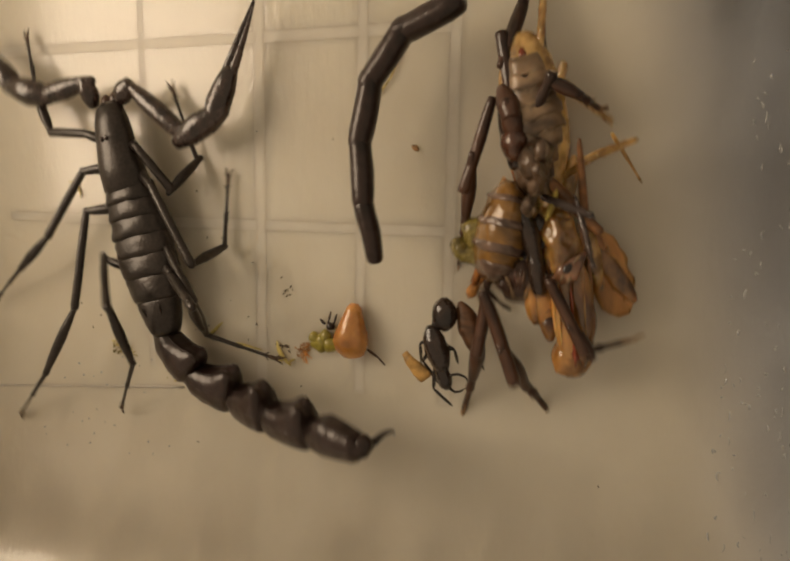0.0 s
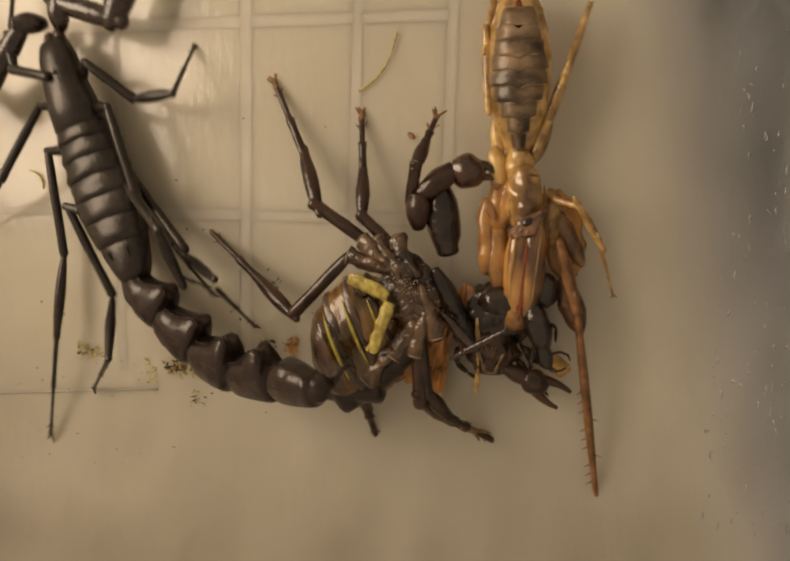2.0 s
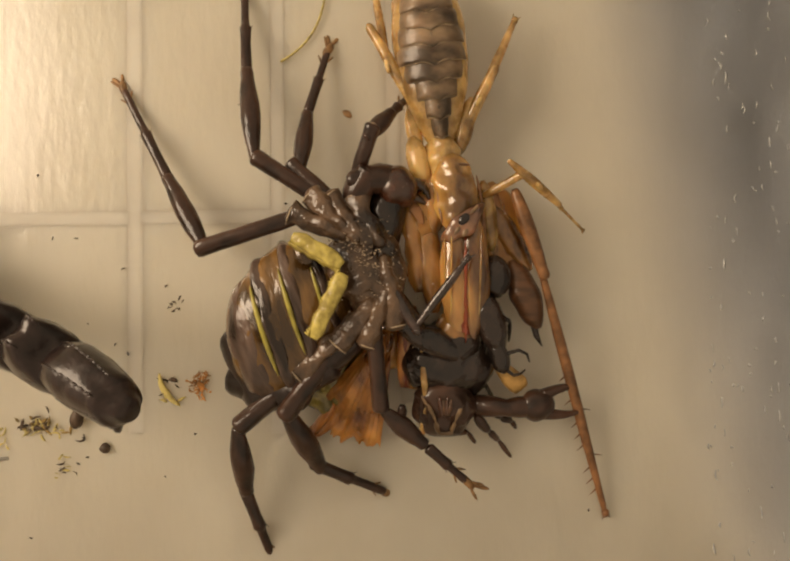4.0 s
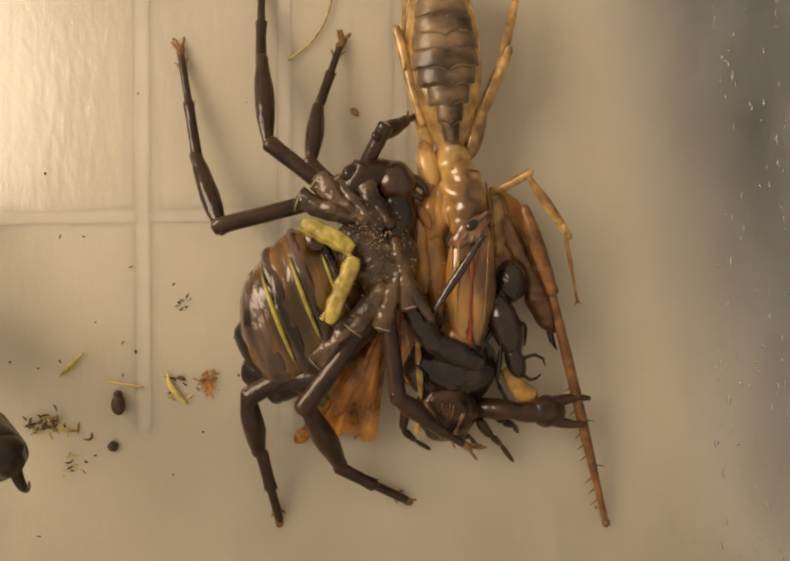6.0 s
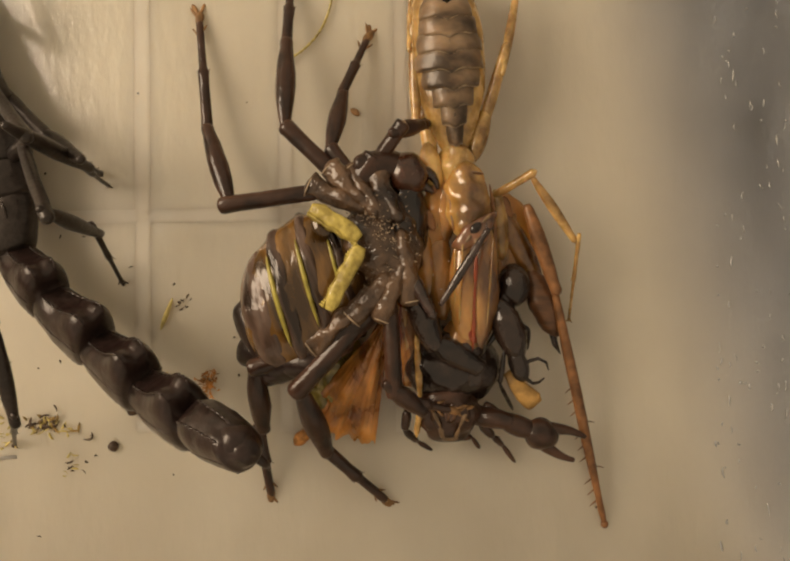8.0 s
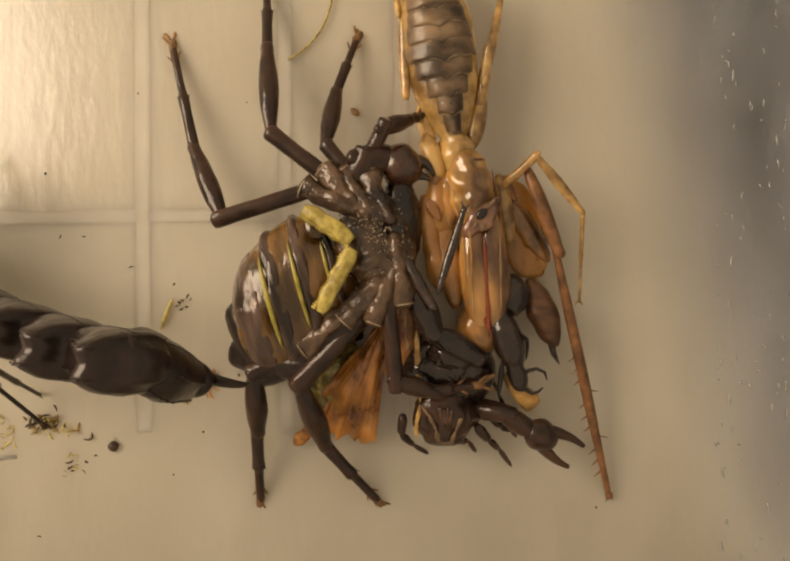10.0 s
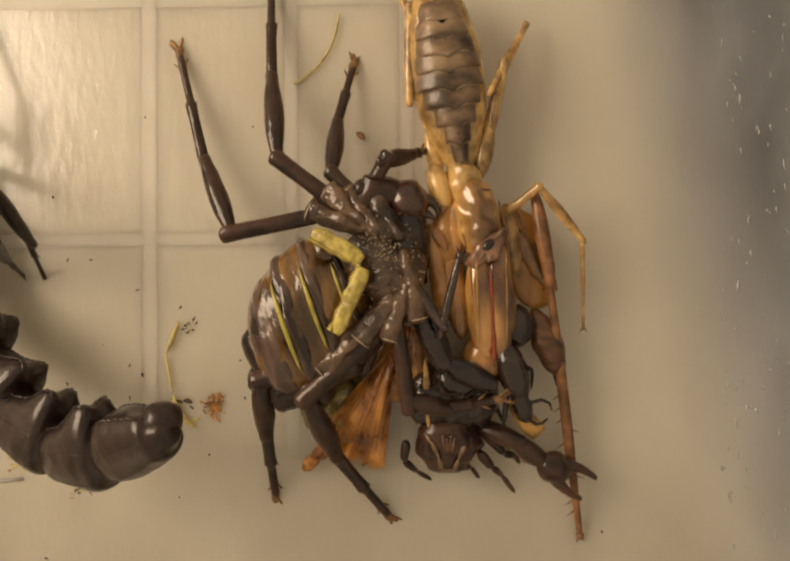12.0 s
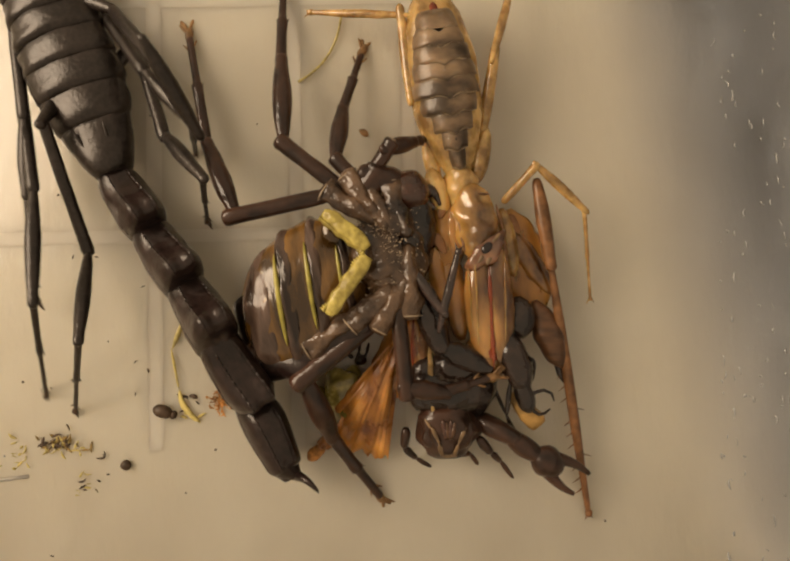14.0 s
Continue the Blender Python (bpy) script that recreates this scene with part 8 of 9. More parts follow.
    bend(under_leg_1, [(0, (6.2, 1.0, -5.7), (0.3, 0.4, -6.4), (-6.7, -3.0, -6.1), (-13.3, -5.9, -5.9)),
        (0.5, (-0.3, 8.0, 1.9), (-11.6, 9.4, 1.5), (-15.6, 17.5, -1.6), (-21.0, 28.2, -3.9)),
        (0.6, (-8.0, 3.8, 1.7), (-12.5, 6.1, 1.3), (-19.4, 11.6, -1.9), (-20.5, 22.7, -4.2)),
        (1, (-14.1, -6.7, 0.1), (-22.0, -3.6, 0.2), (-19.6, 7.3, -1.0), (-22.3, 11.4, -3.1)),
        (1.8, (-3.0, 7.6, 2.0), (-15.8, 10.7, 1.7), (-16.6, 21.7, -1.2), (-18.8, 32.2, -3.4)),
        (2, (-4.3, 8.3, 1.8), (-16.9, 4.1, 1.1), (-20.8, 11.9, -2.1), (-25.2, 21.0, -4.8)),
        (2.2, (-5.9, 7.3, 2.0), (-16.6, 3.9, 1.2), (-18.8, 11.7, -1.8), (-19.8, 23.6, -4.0)),
        (2.5, (-2.6, 6.1, 1.7), (-16.8, 1.1, 1.0), (-20.4, 8.7, -2.2), (-22.0, 19.3, -4.7)),
        (2.8, (-3.6, 7.9, 1.5), (-16.7, 1.5, 1.0), (-20.7, 8.5, -2.5), (-23.5, 20.0, -5.4)),
        (3, (-3.7, 6.7, 1.5), (-16.6, 3.3, 1.0), (-20.6, 11.5, -2.5), (-22.9, 24.4, -5.4)),
        (3.2, (-2.3, 8.3, 1.5), (-16.5, 8.1, 1.0), (-19.3, 18.2, -2.5), (-20.1, 30.6, -5.4)),
        (3.5, (-2.8, 7.9, 1.5), (-15.6, 8.8, 1.0), (-18.1, 19.5, -2.5), (-19.4, 33.6, -5.4)),
        (4, (-3.4, 7.8, 1.5), (-15.4, 8.5, 1.0), (-17.4, 18.7, -2.5), (-19.4, 32.1, -5.4)),
        (6.5, (-1.9, 7.4, 1.5), (-13.6, 10.0, 1.0), (-13.3, 20.1, -2.5), (-9.7, 34.3, -5.4)),
        (7, (-2.2, 7.4, 1.5), (-13.4, 10.2, 1.0), (-13.0, 21.2, -2.5), (-9.6, 35.6, -5.4)),
        (8, (-2.7, 7.3, 1.5), (-13.9, 9.5, 1.0), (-14.2, 20.2, -2.5), (-11.2, 34.9, -5.4)),
        (10.5, (-2.8, 7.9, 1.5), (-14.5, 8.0, 1.0), (-15.9, 17.9, -2.5), (-15.3, 31.9, -5.4)),
        (11, (-2.7, 7.6, 1.5), (-14.1, 9.1, 1.0), (-14.6, 18.6, -2.5), (-12.6, 33.5, -5.4)),
        (12.5, (-2.7, 7.3, 1.5), (-13.8, 9.6, 1.0), (-14.1, 20.2, -2.5), (-12.5, 35.2, -5.4)),
        (14, (-4.3, 7.8, 1.5), (-15.3, 7.8, 1.0), (-17.7, 18.6, -2.5), (-17.7, 33.8, -5.4))])
    bend(under_leg_2, [(0, (11.5, 1.2, -3.2), (16.2, 0.6, -5.0), (24.5, -2.9, -4.2), (29.4, -5.8, -3.9)),
        (0.5, (3.3, 2.2, 1.6), (2.3, 15.8, 1.8), (7.2, 24.6, -1.2), (10.5, 30.9, -3.8)),
        (0.7, (4.2, 6.8, 1.9), (1.1, 17.0, 1.9), (6.0, 29.0, -1.0), (11.5, 39.9, -3.3)),
        (1, (-7.5, 1.5, 1.9), (-8.5, 7.2, 2.6), (-7.4, 12.9, 0.3), (-4.4, 20.7, -1.0)),
        (1.5, (-8.9, 5.0, 2.3), (-8.5, 10.1, 2.6), (-5.7, 17.6, 0.2), (-2.4, 25.9, -1.5)),
        (1.8, (-1.2, 7.6, 2.0), (-5.6, 15.5, 2.0), (-5.4, 23.4, -1.1), (-3.2, 37.5, -3.1)),
        (2, (-0.9, 9.7, 1.8), (-5.2, 17.4, 1.5), (-4.4, 26.1, -1.7), (-4.3, 38.8, -4.2)),
        (2.2, (-1.1, 6.1, 1.9), (-6.5, 10.4, 1.6), (-6.2, 19.7, -1.3), (-6.4, 30.8, -3.5)),
        (2.5, (0.5, 6.7, 1.7), (-3.8, 14.9, 1.5), (-2.1, 25.1, -1.6), (0.4, 37.9, -4.0)),
        (2.8, (-0.8, 7.3, 1.5), (-5.6, 15.1, 1.0), (-4.1, 25.2, -2.5), (-1.4, 39.0, -5.4)),
        (3, (-1.0, 6.3, 1.5), (-5.6, 14.9, 1.0), (-3.8, 26.0, -2.5), (-1.5, 38.0, -5.4)),
        (3.2, (-0.3, 9.4, 1.5), (-4.6, 16.7, 1.0), (-2.0, 26.6, -2.5), (2.7, 40.7, -5.4)),
        (3.5, (1.1, 7.5, 1.5), (-4.8, 16.5, 1.0), (-2.3, 27.7, -2.5), (0.7, 39.7, -5.4)),
        (4, (1.0, 7.4, 1.5), (-5.7, 16.6, 1.0), (-3.2, 28.0, -2.5), (0.1, 39.2, -5.4)),
        (7, (0.6, 6.2, 1.5), (-4.2, 16.5, 1.0), (-0.7, 27.3, -2.5), (2.8, 36.3, -5.4)),
        (10.5, (0.2, 7.2, 1.5), (-5.7, 16.0, 1.0), (-3.1, 27.8, -2.5), (-0.7, 37.1, -5.4)),
        (12.5, (-0.2, 7.0, 1.5), (-5.1, 15.8, 1.0), (-1.9, 26.6, -2.5), (3.2, 39.8, -5.4)),
        (14, (-1.5, 7.8, 1.5), (-7.7, 15.3, 1.0), (-6.0, 27.5, -2.5), (-4.1, 37.2, -5.4))])
    bend(under_leg_3, [(0, (10.5, 1.4, -0.8), (12.3, 1.1, 1.2), (19.5, -2.6, -0.5), (28.2, -5.6, -2.5)),
        (0.5, (3.8, 2.8, 1.6), (5.7, 8.1, 1.4), (8.5, 12.3, -1.9), (12.4, 16.8, -4.5)),
        (1, (-0.1, 3.5, 2.3), (0.2, 6.9, 2.5), (-0.2, 11.6, -0.1), (1.4, 16.2, -2.0)),
        (1.5, (-2.1, 7.7, 2.7), (-0.7, 13.1, 3.0), (1.1, 17.6, 0.2), (3.9, 21.9, -2.1)),
        (1.8, (2.8, 5.7, 1.9), (0.8, 11.9, 1.7), (2.6, 18.4, -1.4), (4.9, 25.8, -3.8)),
        (2, (2.4, 7.6, 1.7), (0.5, 12.8, 1.4), (3.0, 19.6, -1.9), (6.1, 27.7, -4.6)),
        (2.2, (-0.7, 6.7, 1.9), (0.1, 9.7, 1.6), (2.0, 15.2, -1.6), (4.6, 21.4, -4.1)),
        (2.5, (3.5, 5.1, 1.7), (1.5, 11.3, 1.4), (4.8, 18.4, -1.8), (7.9, 25.4, -4.5)),
        (3, (-1.2, 6.7, 1.5), (-1.2, 10.0, 1.0), (1.3, 15.4, -2.5), (5.6, 21.4, -5.4)),
        (3.5, (1.5, 8.3, 1.5), (-0.7, 12.7, 1.0), (2.5, 19.3, -2.5), (7.7, 26.5, -5.4)),
        (4, (0.5, 9.5, 1.5), (-1.2, 12.9, 1.0), (2.1, 20.2, -2.5), (7.6, 27.9, -5.4)),
        (7, (1.6, 5.5, 1.5), (-0.5, 11.8, 1.0), (3.3, 18.8, -2.5), (9.2, 25.5, -5.4)),
        (10.5, (2.8, 6.4, 1.5), (0.3, 12.7, 1.0), (3.6, 19.5, -2.5), (7.9, 25.6, -5.4)),
        (12.5, (2.4, 6.0, 1.5), (0.1, 11.5, 1.0), (3.2, 17.7, -2.5), (8.0, 24.4, -5.4)),
        (14, (1.5, 6.6, 1.5), (-1.8, 12.2, 1.0), (0.4, 19.1, -2.5), (4.4, 26.7, -5.4))])
    bend(under_leg_4, [(0, (9.4, 2.1, 0.9), (13.4, 4.2, 2.0), (12.3, 2.6, 6.4), (11.6, -0.2, 8.8)),
        (0.6, (4.7, -2.8, 1.9), (8.5, 4.4, 4.2), (11.8, 5.0, 2.3), (15.0, 5.7, -0.7)),
        (1, (5.5, -0.6, 1.9), (5.9, 3.6, 4.9), (9.6, 7.8, 3.7), (13.2, 12.6, 1.7)),
        (1.5, (5.2, 3.4, 2.5), (8.1, 9.2, 5.5), (11.7, 13.3, 4.1), (15.3, 17.8, 1.7)),
        (1.8, (7.7, 8.4, 2.5), (11.7, 12.9, 4.8), (14.6, 15.3, 2.9), (17.6, 17.9, 0.1)),
        (2, (8.3, 11.4, 2.3), (11.6, 15.3, 4.5), (14.0, 17.9, 2.5), (16.5, 20.7, -0.4)),
        (2.5, (5.7, 4.8, 2.2), (10.1, 9.2, 4.3), (13.5, 11.9, 2.4), (16.9, 15.0, -0.4)),
        (3, (4.5, 4.5, 2.0), (7.6, 9.3, 4.0), (11.0, 12.2, 2.0), (14.7, 15.4, -1.0)),
        (3.5, (6.2, 9.2, 2.0), (9.8, 12.5, 4.0), (12.2, 14.2, 2.0), (14.9, 16.2, -1.0)),
        (4, (5.4, 10.2, 2.0), (8.3, 13.4, 4.0), (11.2, 15.1, 2.0), (14.4, 17.0, -1.0)),
        (7, (4.8, 8.4, 2.0), (8.2, 10.4, 4.0), (10.5, 10.7, 2.0), (13.0, 11.1, -1.0)),
        (10.5, (3.8, 8.5, 2.0), (7.2, 11.7, 4.0), (10.1, 12.1, 2.0), (13.4, 12.8, -1.0)),
        (12.5, (2.8, 7.1, 2.0), (6.4, 9.6, 4.0), (9.1, 9.4, 2.0), (12.0, 9.4, -1.0)),
        (14, (1.5, 8.4, 2.0), (4.7, 11.4, 4.0), (7.5, 11.9, 2.0), (10.5, 12.6, -1.0))])
    bend(under_leg_5, [(0, (-20.4, 1.5, 0.1), (-25.3, 1.0, 0.3), (-31.3, -2.5, 0.4), (-37.6, -5.4, 0.1)),
        (0.5, (-16.0, -9.0, 1.0), (-19.5, -4.6, 0.8), (-26.1, -5.7, -2.8), (-32.6, -8.3, -5.8)),
        (0.7, (-15.0, -8.6, 1.1), (-17.8, -11.9, 0.4), (-22.2, -18.4, -3.5), (-26.9, -27.2, -6.8)),
        (1, (-11.4, -17.8, -2.3), (-12.5, -20.9, -3.5), (-14.2, -26.7, -8.4), (-15.6, -35.8, -13.3)),
        (1.5, (-9.9, -12.7, -0.4), (-11.4, -17.5, -1.7), (-12.2, -24.3, -6.3), (-11.4, -32.9, -10.5)),
        (2, (-9.8, -4.9, 1.4), (-12.5, -10.0, 0.7), (-13.8, -14.0, -2.9), (-15.5, -18.9, -6.0)),
        (2.5, (-13.1, -8.3, 1.2), (-23.5, -13.9, 0.5), (-26.3, -20.0, -3.2), (-28.4, -27.2, -6.4)),
        (2.8, (-15.4, -12.1, 1.5), (-21.4, -15.7, 1.0), (-23.5, -22.5, -2.5), (-24.0, -30.3, -5.4)),
        (3, (-14.2, -12.9, 1.5), (-21.3, -16.7, 1.0), (-24.3, -24.3, -2.5), (-26.7, -34.9, -5.4)),
        (3.2, (-13.0, -9.8, 1.5), (-21.6, -11.8, 1.0), (-24.4, -18.7, -2.5), (-25.6, -27.5, -5.4)),
        (3.5, (-12.0, -10.2, 1.5), (-19.9, -14.2, 1.0), (-22.6, -22.1, -2.5), (-23.8, -31.4, -5.4)),
        (4, (-10.4, -10.4, 1.5), (-19.5, -13.5, 1.0), (-22.4, -22.1, -2.5), (-23.2, -31.6, -5.4)),
        (6.5, (-10.7, -10.0, 1.5), (-19.1, -10.4, 1.0), (-21.5, -17.3, -2.5), (-24.1, -27.4, -5.4)),
        (7, (-10.3, -10.4, 1.5), (-18.5, -10.1, 1.0), (-20.7, -17.8, -2.5), (-22.4, -26.7, -5.4)),
        (10.5, (-8.8, -10.3, 1.5), (-16.6, -11.0, 1.0), (-19.6, -18.7, -2.5), (-22.7, -27.4, -5.4)),
        (12.5, (-10.4, -9.5, 1.5), (-17.7, -7.8, 1.0), (-20.5, -14.5, -2.5), (-22.9, -21.9, -5.4)),
        (14, (-9.4, -10.1, 1.5), (-15.9, -9.4, 1.0), (-17.4, -16.0, -2.5), (-18.4, -23.1, -5.4))])
    bend(under_leg_6, [(0, (-21.2, 3.2, 1.9), (-25.2, 3.4, 4.3), (-30.5, -1.3, 8.3), (-34.0, -4.4, 11.8)),
        (0.5, (-7.1, -12.1, 2.4), (-10.7, -15.4, 2.2), (-16.2, -15.5, -2.8), (-21.3, -17.0, -6.3)),
        (1, (-2.7, -14.2, -0.0), (-7.1, -16.0, -0.4), (-13.3, -20.6, -6.5), (-15.4, -31.2, -12.3)),
        (1.8, (-1.4, -7.8, 2.5), (-4.9, -16.7, 2.0), (-3.9, -21.9, -3.3), (-0.7, -26.5, -7.0)),
        (2, (1.4, -5.4, 2.8), (-3.4, -16.0, 2.5), (-2.2, -21.6, -2.7), (1.0, -27.2, -6.2)),
        (2.5, (-4.6, -8.1, 2.7), (-15.1, -17.4, 2.4), (-13.5, -23.1, -2.8), (-11.3, -30.7, -6.5)),
        (2.8, (-3.5, -8.1, 3.0), (-13.6, -18.8, 3.0), (-12.4, -25.7, -2.0), (-8.9, -34.5, -5.4)),
        (3, (-2.3, -8.4, 3.0), (-13.1, -20.1, 3.0), (-11.3, -27.0, -2.0), (-7.6, -36.1, -5.4)),
        (3.2, (-2.6, -6.5, 3.0), (-14.1, -14.6, 3.0), (-12.0, -19.4, -2.0), (-7.2, -25.5, -5.4)),
        (3.5, (-3.1, -7.2, 3.0), (-12.6, -12.3, 3.0), (-13.2, -19.3, -2.0), (-8.9, -26.5, -5.4)),
        (4, (-1.6, -6.5, 3.0), (-12.7, -13.7, 3.0), (-12.4, -22.1, -2.0), (-7.1, -28.3, -5.4)),
        (7, (-2.2, -8.3, 3.0), (-13.0, -14.3, 3.0), (-13.3, -23.7, -2.0), (-8.4, -32.3, -5.4)),
        (10.5, (-0.1, -7.4, 3.0), (-11.4, -13.7, 3.0), (-11.7, -22.5, -2.0), (-8.3, -32.2, -5.4)),
        (12.5, (-1.4, -8.2, 3.0), (-12.9, -12.1, 3.0), (-13.3, -21.2, -2.0), (-10.8, -31.4, -5.4)),
        (14, (-0.7, -8.1, 3.0), (-10.8, -13.4, 3.0), (-9.7, -22.1, -2.0), (-5.6, -31.6, -5.4))])
    bend(under_leg_7, [(0, (-15.7, 4.9, 10.2), (-19.4, 5.2, 13.1), (-21.7, 4.4, 15.5), (-20.0, 3.7, 19.0)),
        (0.5, (-1.1, -12.5, 3.3), (-2.3, -19.2, 3.0), (-2.3, -24.0, 1.7), (-3.2, -27.3, 0.6)),
        (1.5, (1.8, -6.4, 3.1), (-1.0, -15.4, 1.7), (-0.1, -20.8, -0.2), (1.6, -22.6, -1.5)),
        (2.5, (0.3, -7.7, 3.7), (-3.3, -16.4, 3.4), (-2.6, -19.9, 2.3), (-1.9, -23.4, 1.1)),
        (3, (1.9, -7.3, 4.0), (-2.0, -18.5, 4.0), (0.5, -22.5, 3.0), (3.3, -26.0, 2.0)),
        (3.2, (0.0, -5.7, 4.0), (-3.4, -17.1, 4.0), (-1.6, -22.4, 3.0), (1.4, -28.9, 2.0)),
        (3.5, (1.2, -6.4, 4.0), (-1.9, -17.4, 4.0), (0.5, -23.9, 3.0), (3.6, -28.8, 2.0)),
        (4, (1.1, -6.2, 4.0), (-2.1, -17.0, 4.0), (1.4, -23.6, 3.0), (4.2, -29.2, 2.0)),
        (7, (0.5, -8.1, 4.0), (-2.6, -18.3, 4.0), (-1.2, -21.1, 3.0), (1.0, -23.5, 2.0)),
        (10.5, (1.6, -7.9, 4.0), (-0.4, -16.9, 4.0), (3.4, -19.6, 3.0), (7.6, -20.5, 2.0)),
        (12.5, (0.3, -8.7, 4.0), (-1.9, -17.0, 4.0), (1.8, -20.0, 3.0), (7.8, -21.5, 2.0)),
        (14, (1.8, -8.0, 4.0), (0.8, -16.9, 4.0), (5.1, -18.6, 3.0), (10.9, -18.2, 2.0))])
    bend(under_leg_8, [(0, (-2.2, 4.6, 6.3), (-2.8, 5.9, 9.8), (-7.7, 7.1, 12.3)),
        (0.5, (1.8, -10.0, 3.5), (4.4, -14.6, 4.2), (4.6, -18.3, 5.1)),
        (1.5, (5.8, -9.4, 2.6), (8.5, -12.7, 3.1), (9.8, -14.0, 3.9)),
        (2.5, (5.7, -3.6, 3.9), (5.7, -12.7, 4.5), (8.5, -8.7, 5.7)),
        (3, (4.2, -6.9, 4.0), (6.9, -13.7, 5.0), (8.7, -8.1, 6.0)),
        (3.5, (3.6, -5.5, 4.0), (5.4, -10.1, 5.0), (13.1, -7.7, 6.0)),
        (4, (4.0, -3.5, 4.0), (5.1, -9.6, 5.0), (13.6, -4.2, 6.0)),
        (7, (3.6, -4.2, 4.0), (4.6, -11.2, 5.0), (15.1, -4.0, 6.0)),
        (10.5, (4.9, -2.8, 4.0), (6.4, -10.1, 5.0), (14.1, 1.3, 6.0)),
        (12.5, (3.9, -4.4, 4.0), (5.3, -10.5, 5.0), (8.5, -6.0, 6.0)),
        (14, (4.4, -3.0, 4.0), (7.0, -9.1, 5.0), (9.0, -4.7, 6.0))])
    bend(upper_claw, [(0, (10.7, 1.7, -3.7), (8.7, 2.8, -2.5), (6.2, 1.9, -1.3), (0.9, 1.1, 0.6)),
        (0.5, (1.2, -4.8, 1.8), (4.2, -5.2, 2.7), (5.5, -8.1, 1.6), (6.3, -14.4, 0.2)),
        (0.6, (4.6, -4.6, 1.8), (6.9, -2.8, 2.9), (10.5, -5.4, 1.7), (12.6, -11.9, 0.4)),
        (0.7, (6.5, -2.7, 1.9), (9.0, -1.1, 2.9), (13.0, -4.5, 1.8), (13.5, -11.4, 0.4)),
        (1, (5.0, -3.8, 1.2), (8.9, -1.5, 2.7), (14.0, -2.6, 1.5), (17.7, -7.2, -0.5)),
        (1.5, (5.7, 2.4, 2.4), (8.2, 5.4, 3.9), (13.9, 6.7, 3.1), (19.3, 1.4, 1.2)),
        (2, (7.7, 7.5, 2.2), (9.8, 11.4, 3.3), (16.5, 12.6, 2.4), (20.8, 9.0, 1.3)),
        (2.5, (5.9, 3.8, 2.1), (10.4, 6.2, 3.2), (13.9, 5.5, 2.2), (16.1, 1.6, 1.1)),
        (2.8, (4.3, 4.0, 2.0), (6.5, 5.8, 3.0), (10.2, 4.4, 2.0), (14.2, 1.0, 1.0)),
        (3, (4.0, 3.3, 2.0), (6.4, 5.3, 3.0), (10.0, 4.6, 2.0), (14.4, 0.2, 1.0)),
        (3.2, (3.4, 6.8, 2.0), (5.7, 9.0, 3.0), (10.0, 8.7, 2.0), (14.2, 5.7, 1.0)),
        (3.5, (3.6, 7.0, 2.0), (6.0, 9.1, 3.0), (8.9, 8.4, 2.0), (12.8, 5.0, 1.0)),
        (7, (1.3, 6.2, 2.0), (3.7, 8.0, 3.0), (6.2, 7.2, 2.0), (10.1, 2.4, 1.0)),
        (10.5, (2.4, 7.1, 2.0), (4.1, 9.2, 3.0), (6.7, 8.5, 2.0), (11.3, 4.8, 1.0)),
        (12.5, (2.0, 5.8, 2.0), (3.6, 7.3, 3.0), (5.9, 5.9, 2.0), (9.5, 1.0, 1.0)),
        (14, (0.5, 6.7, 2.0), (2.3, 8.7, 3.0), (4.8, 7.4, 2.0), (9.3, 3.6, 1.0))])
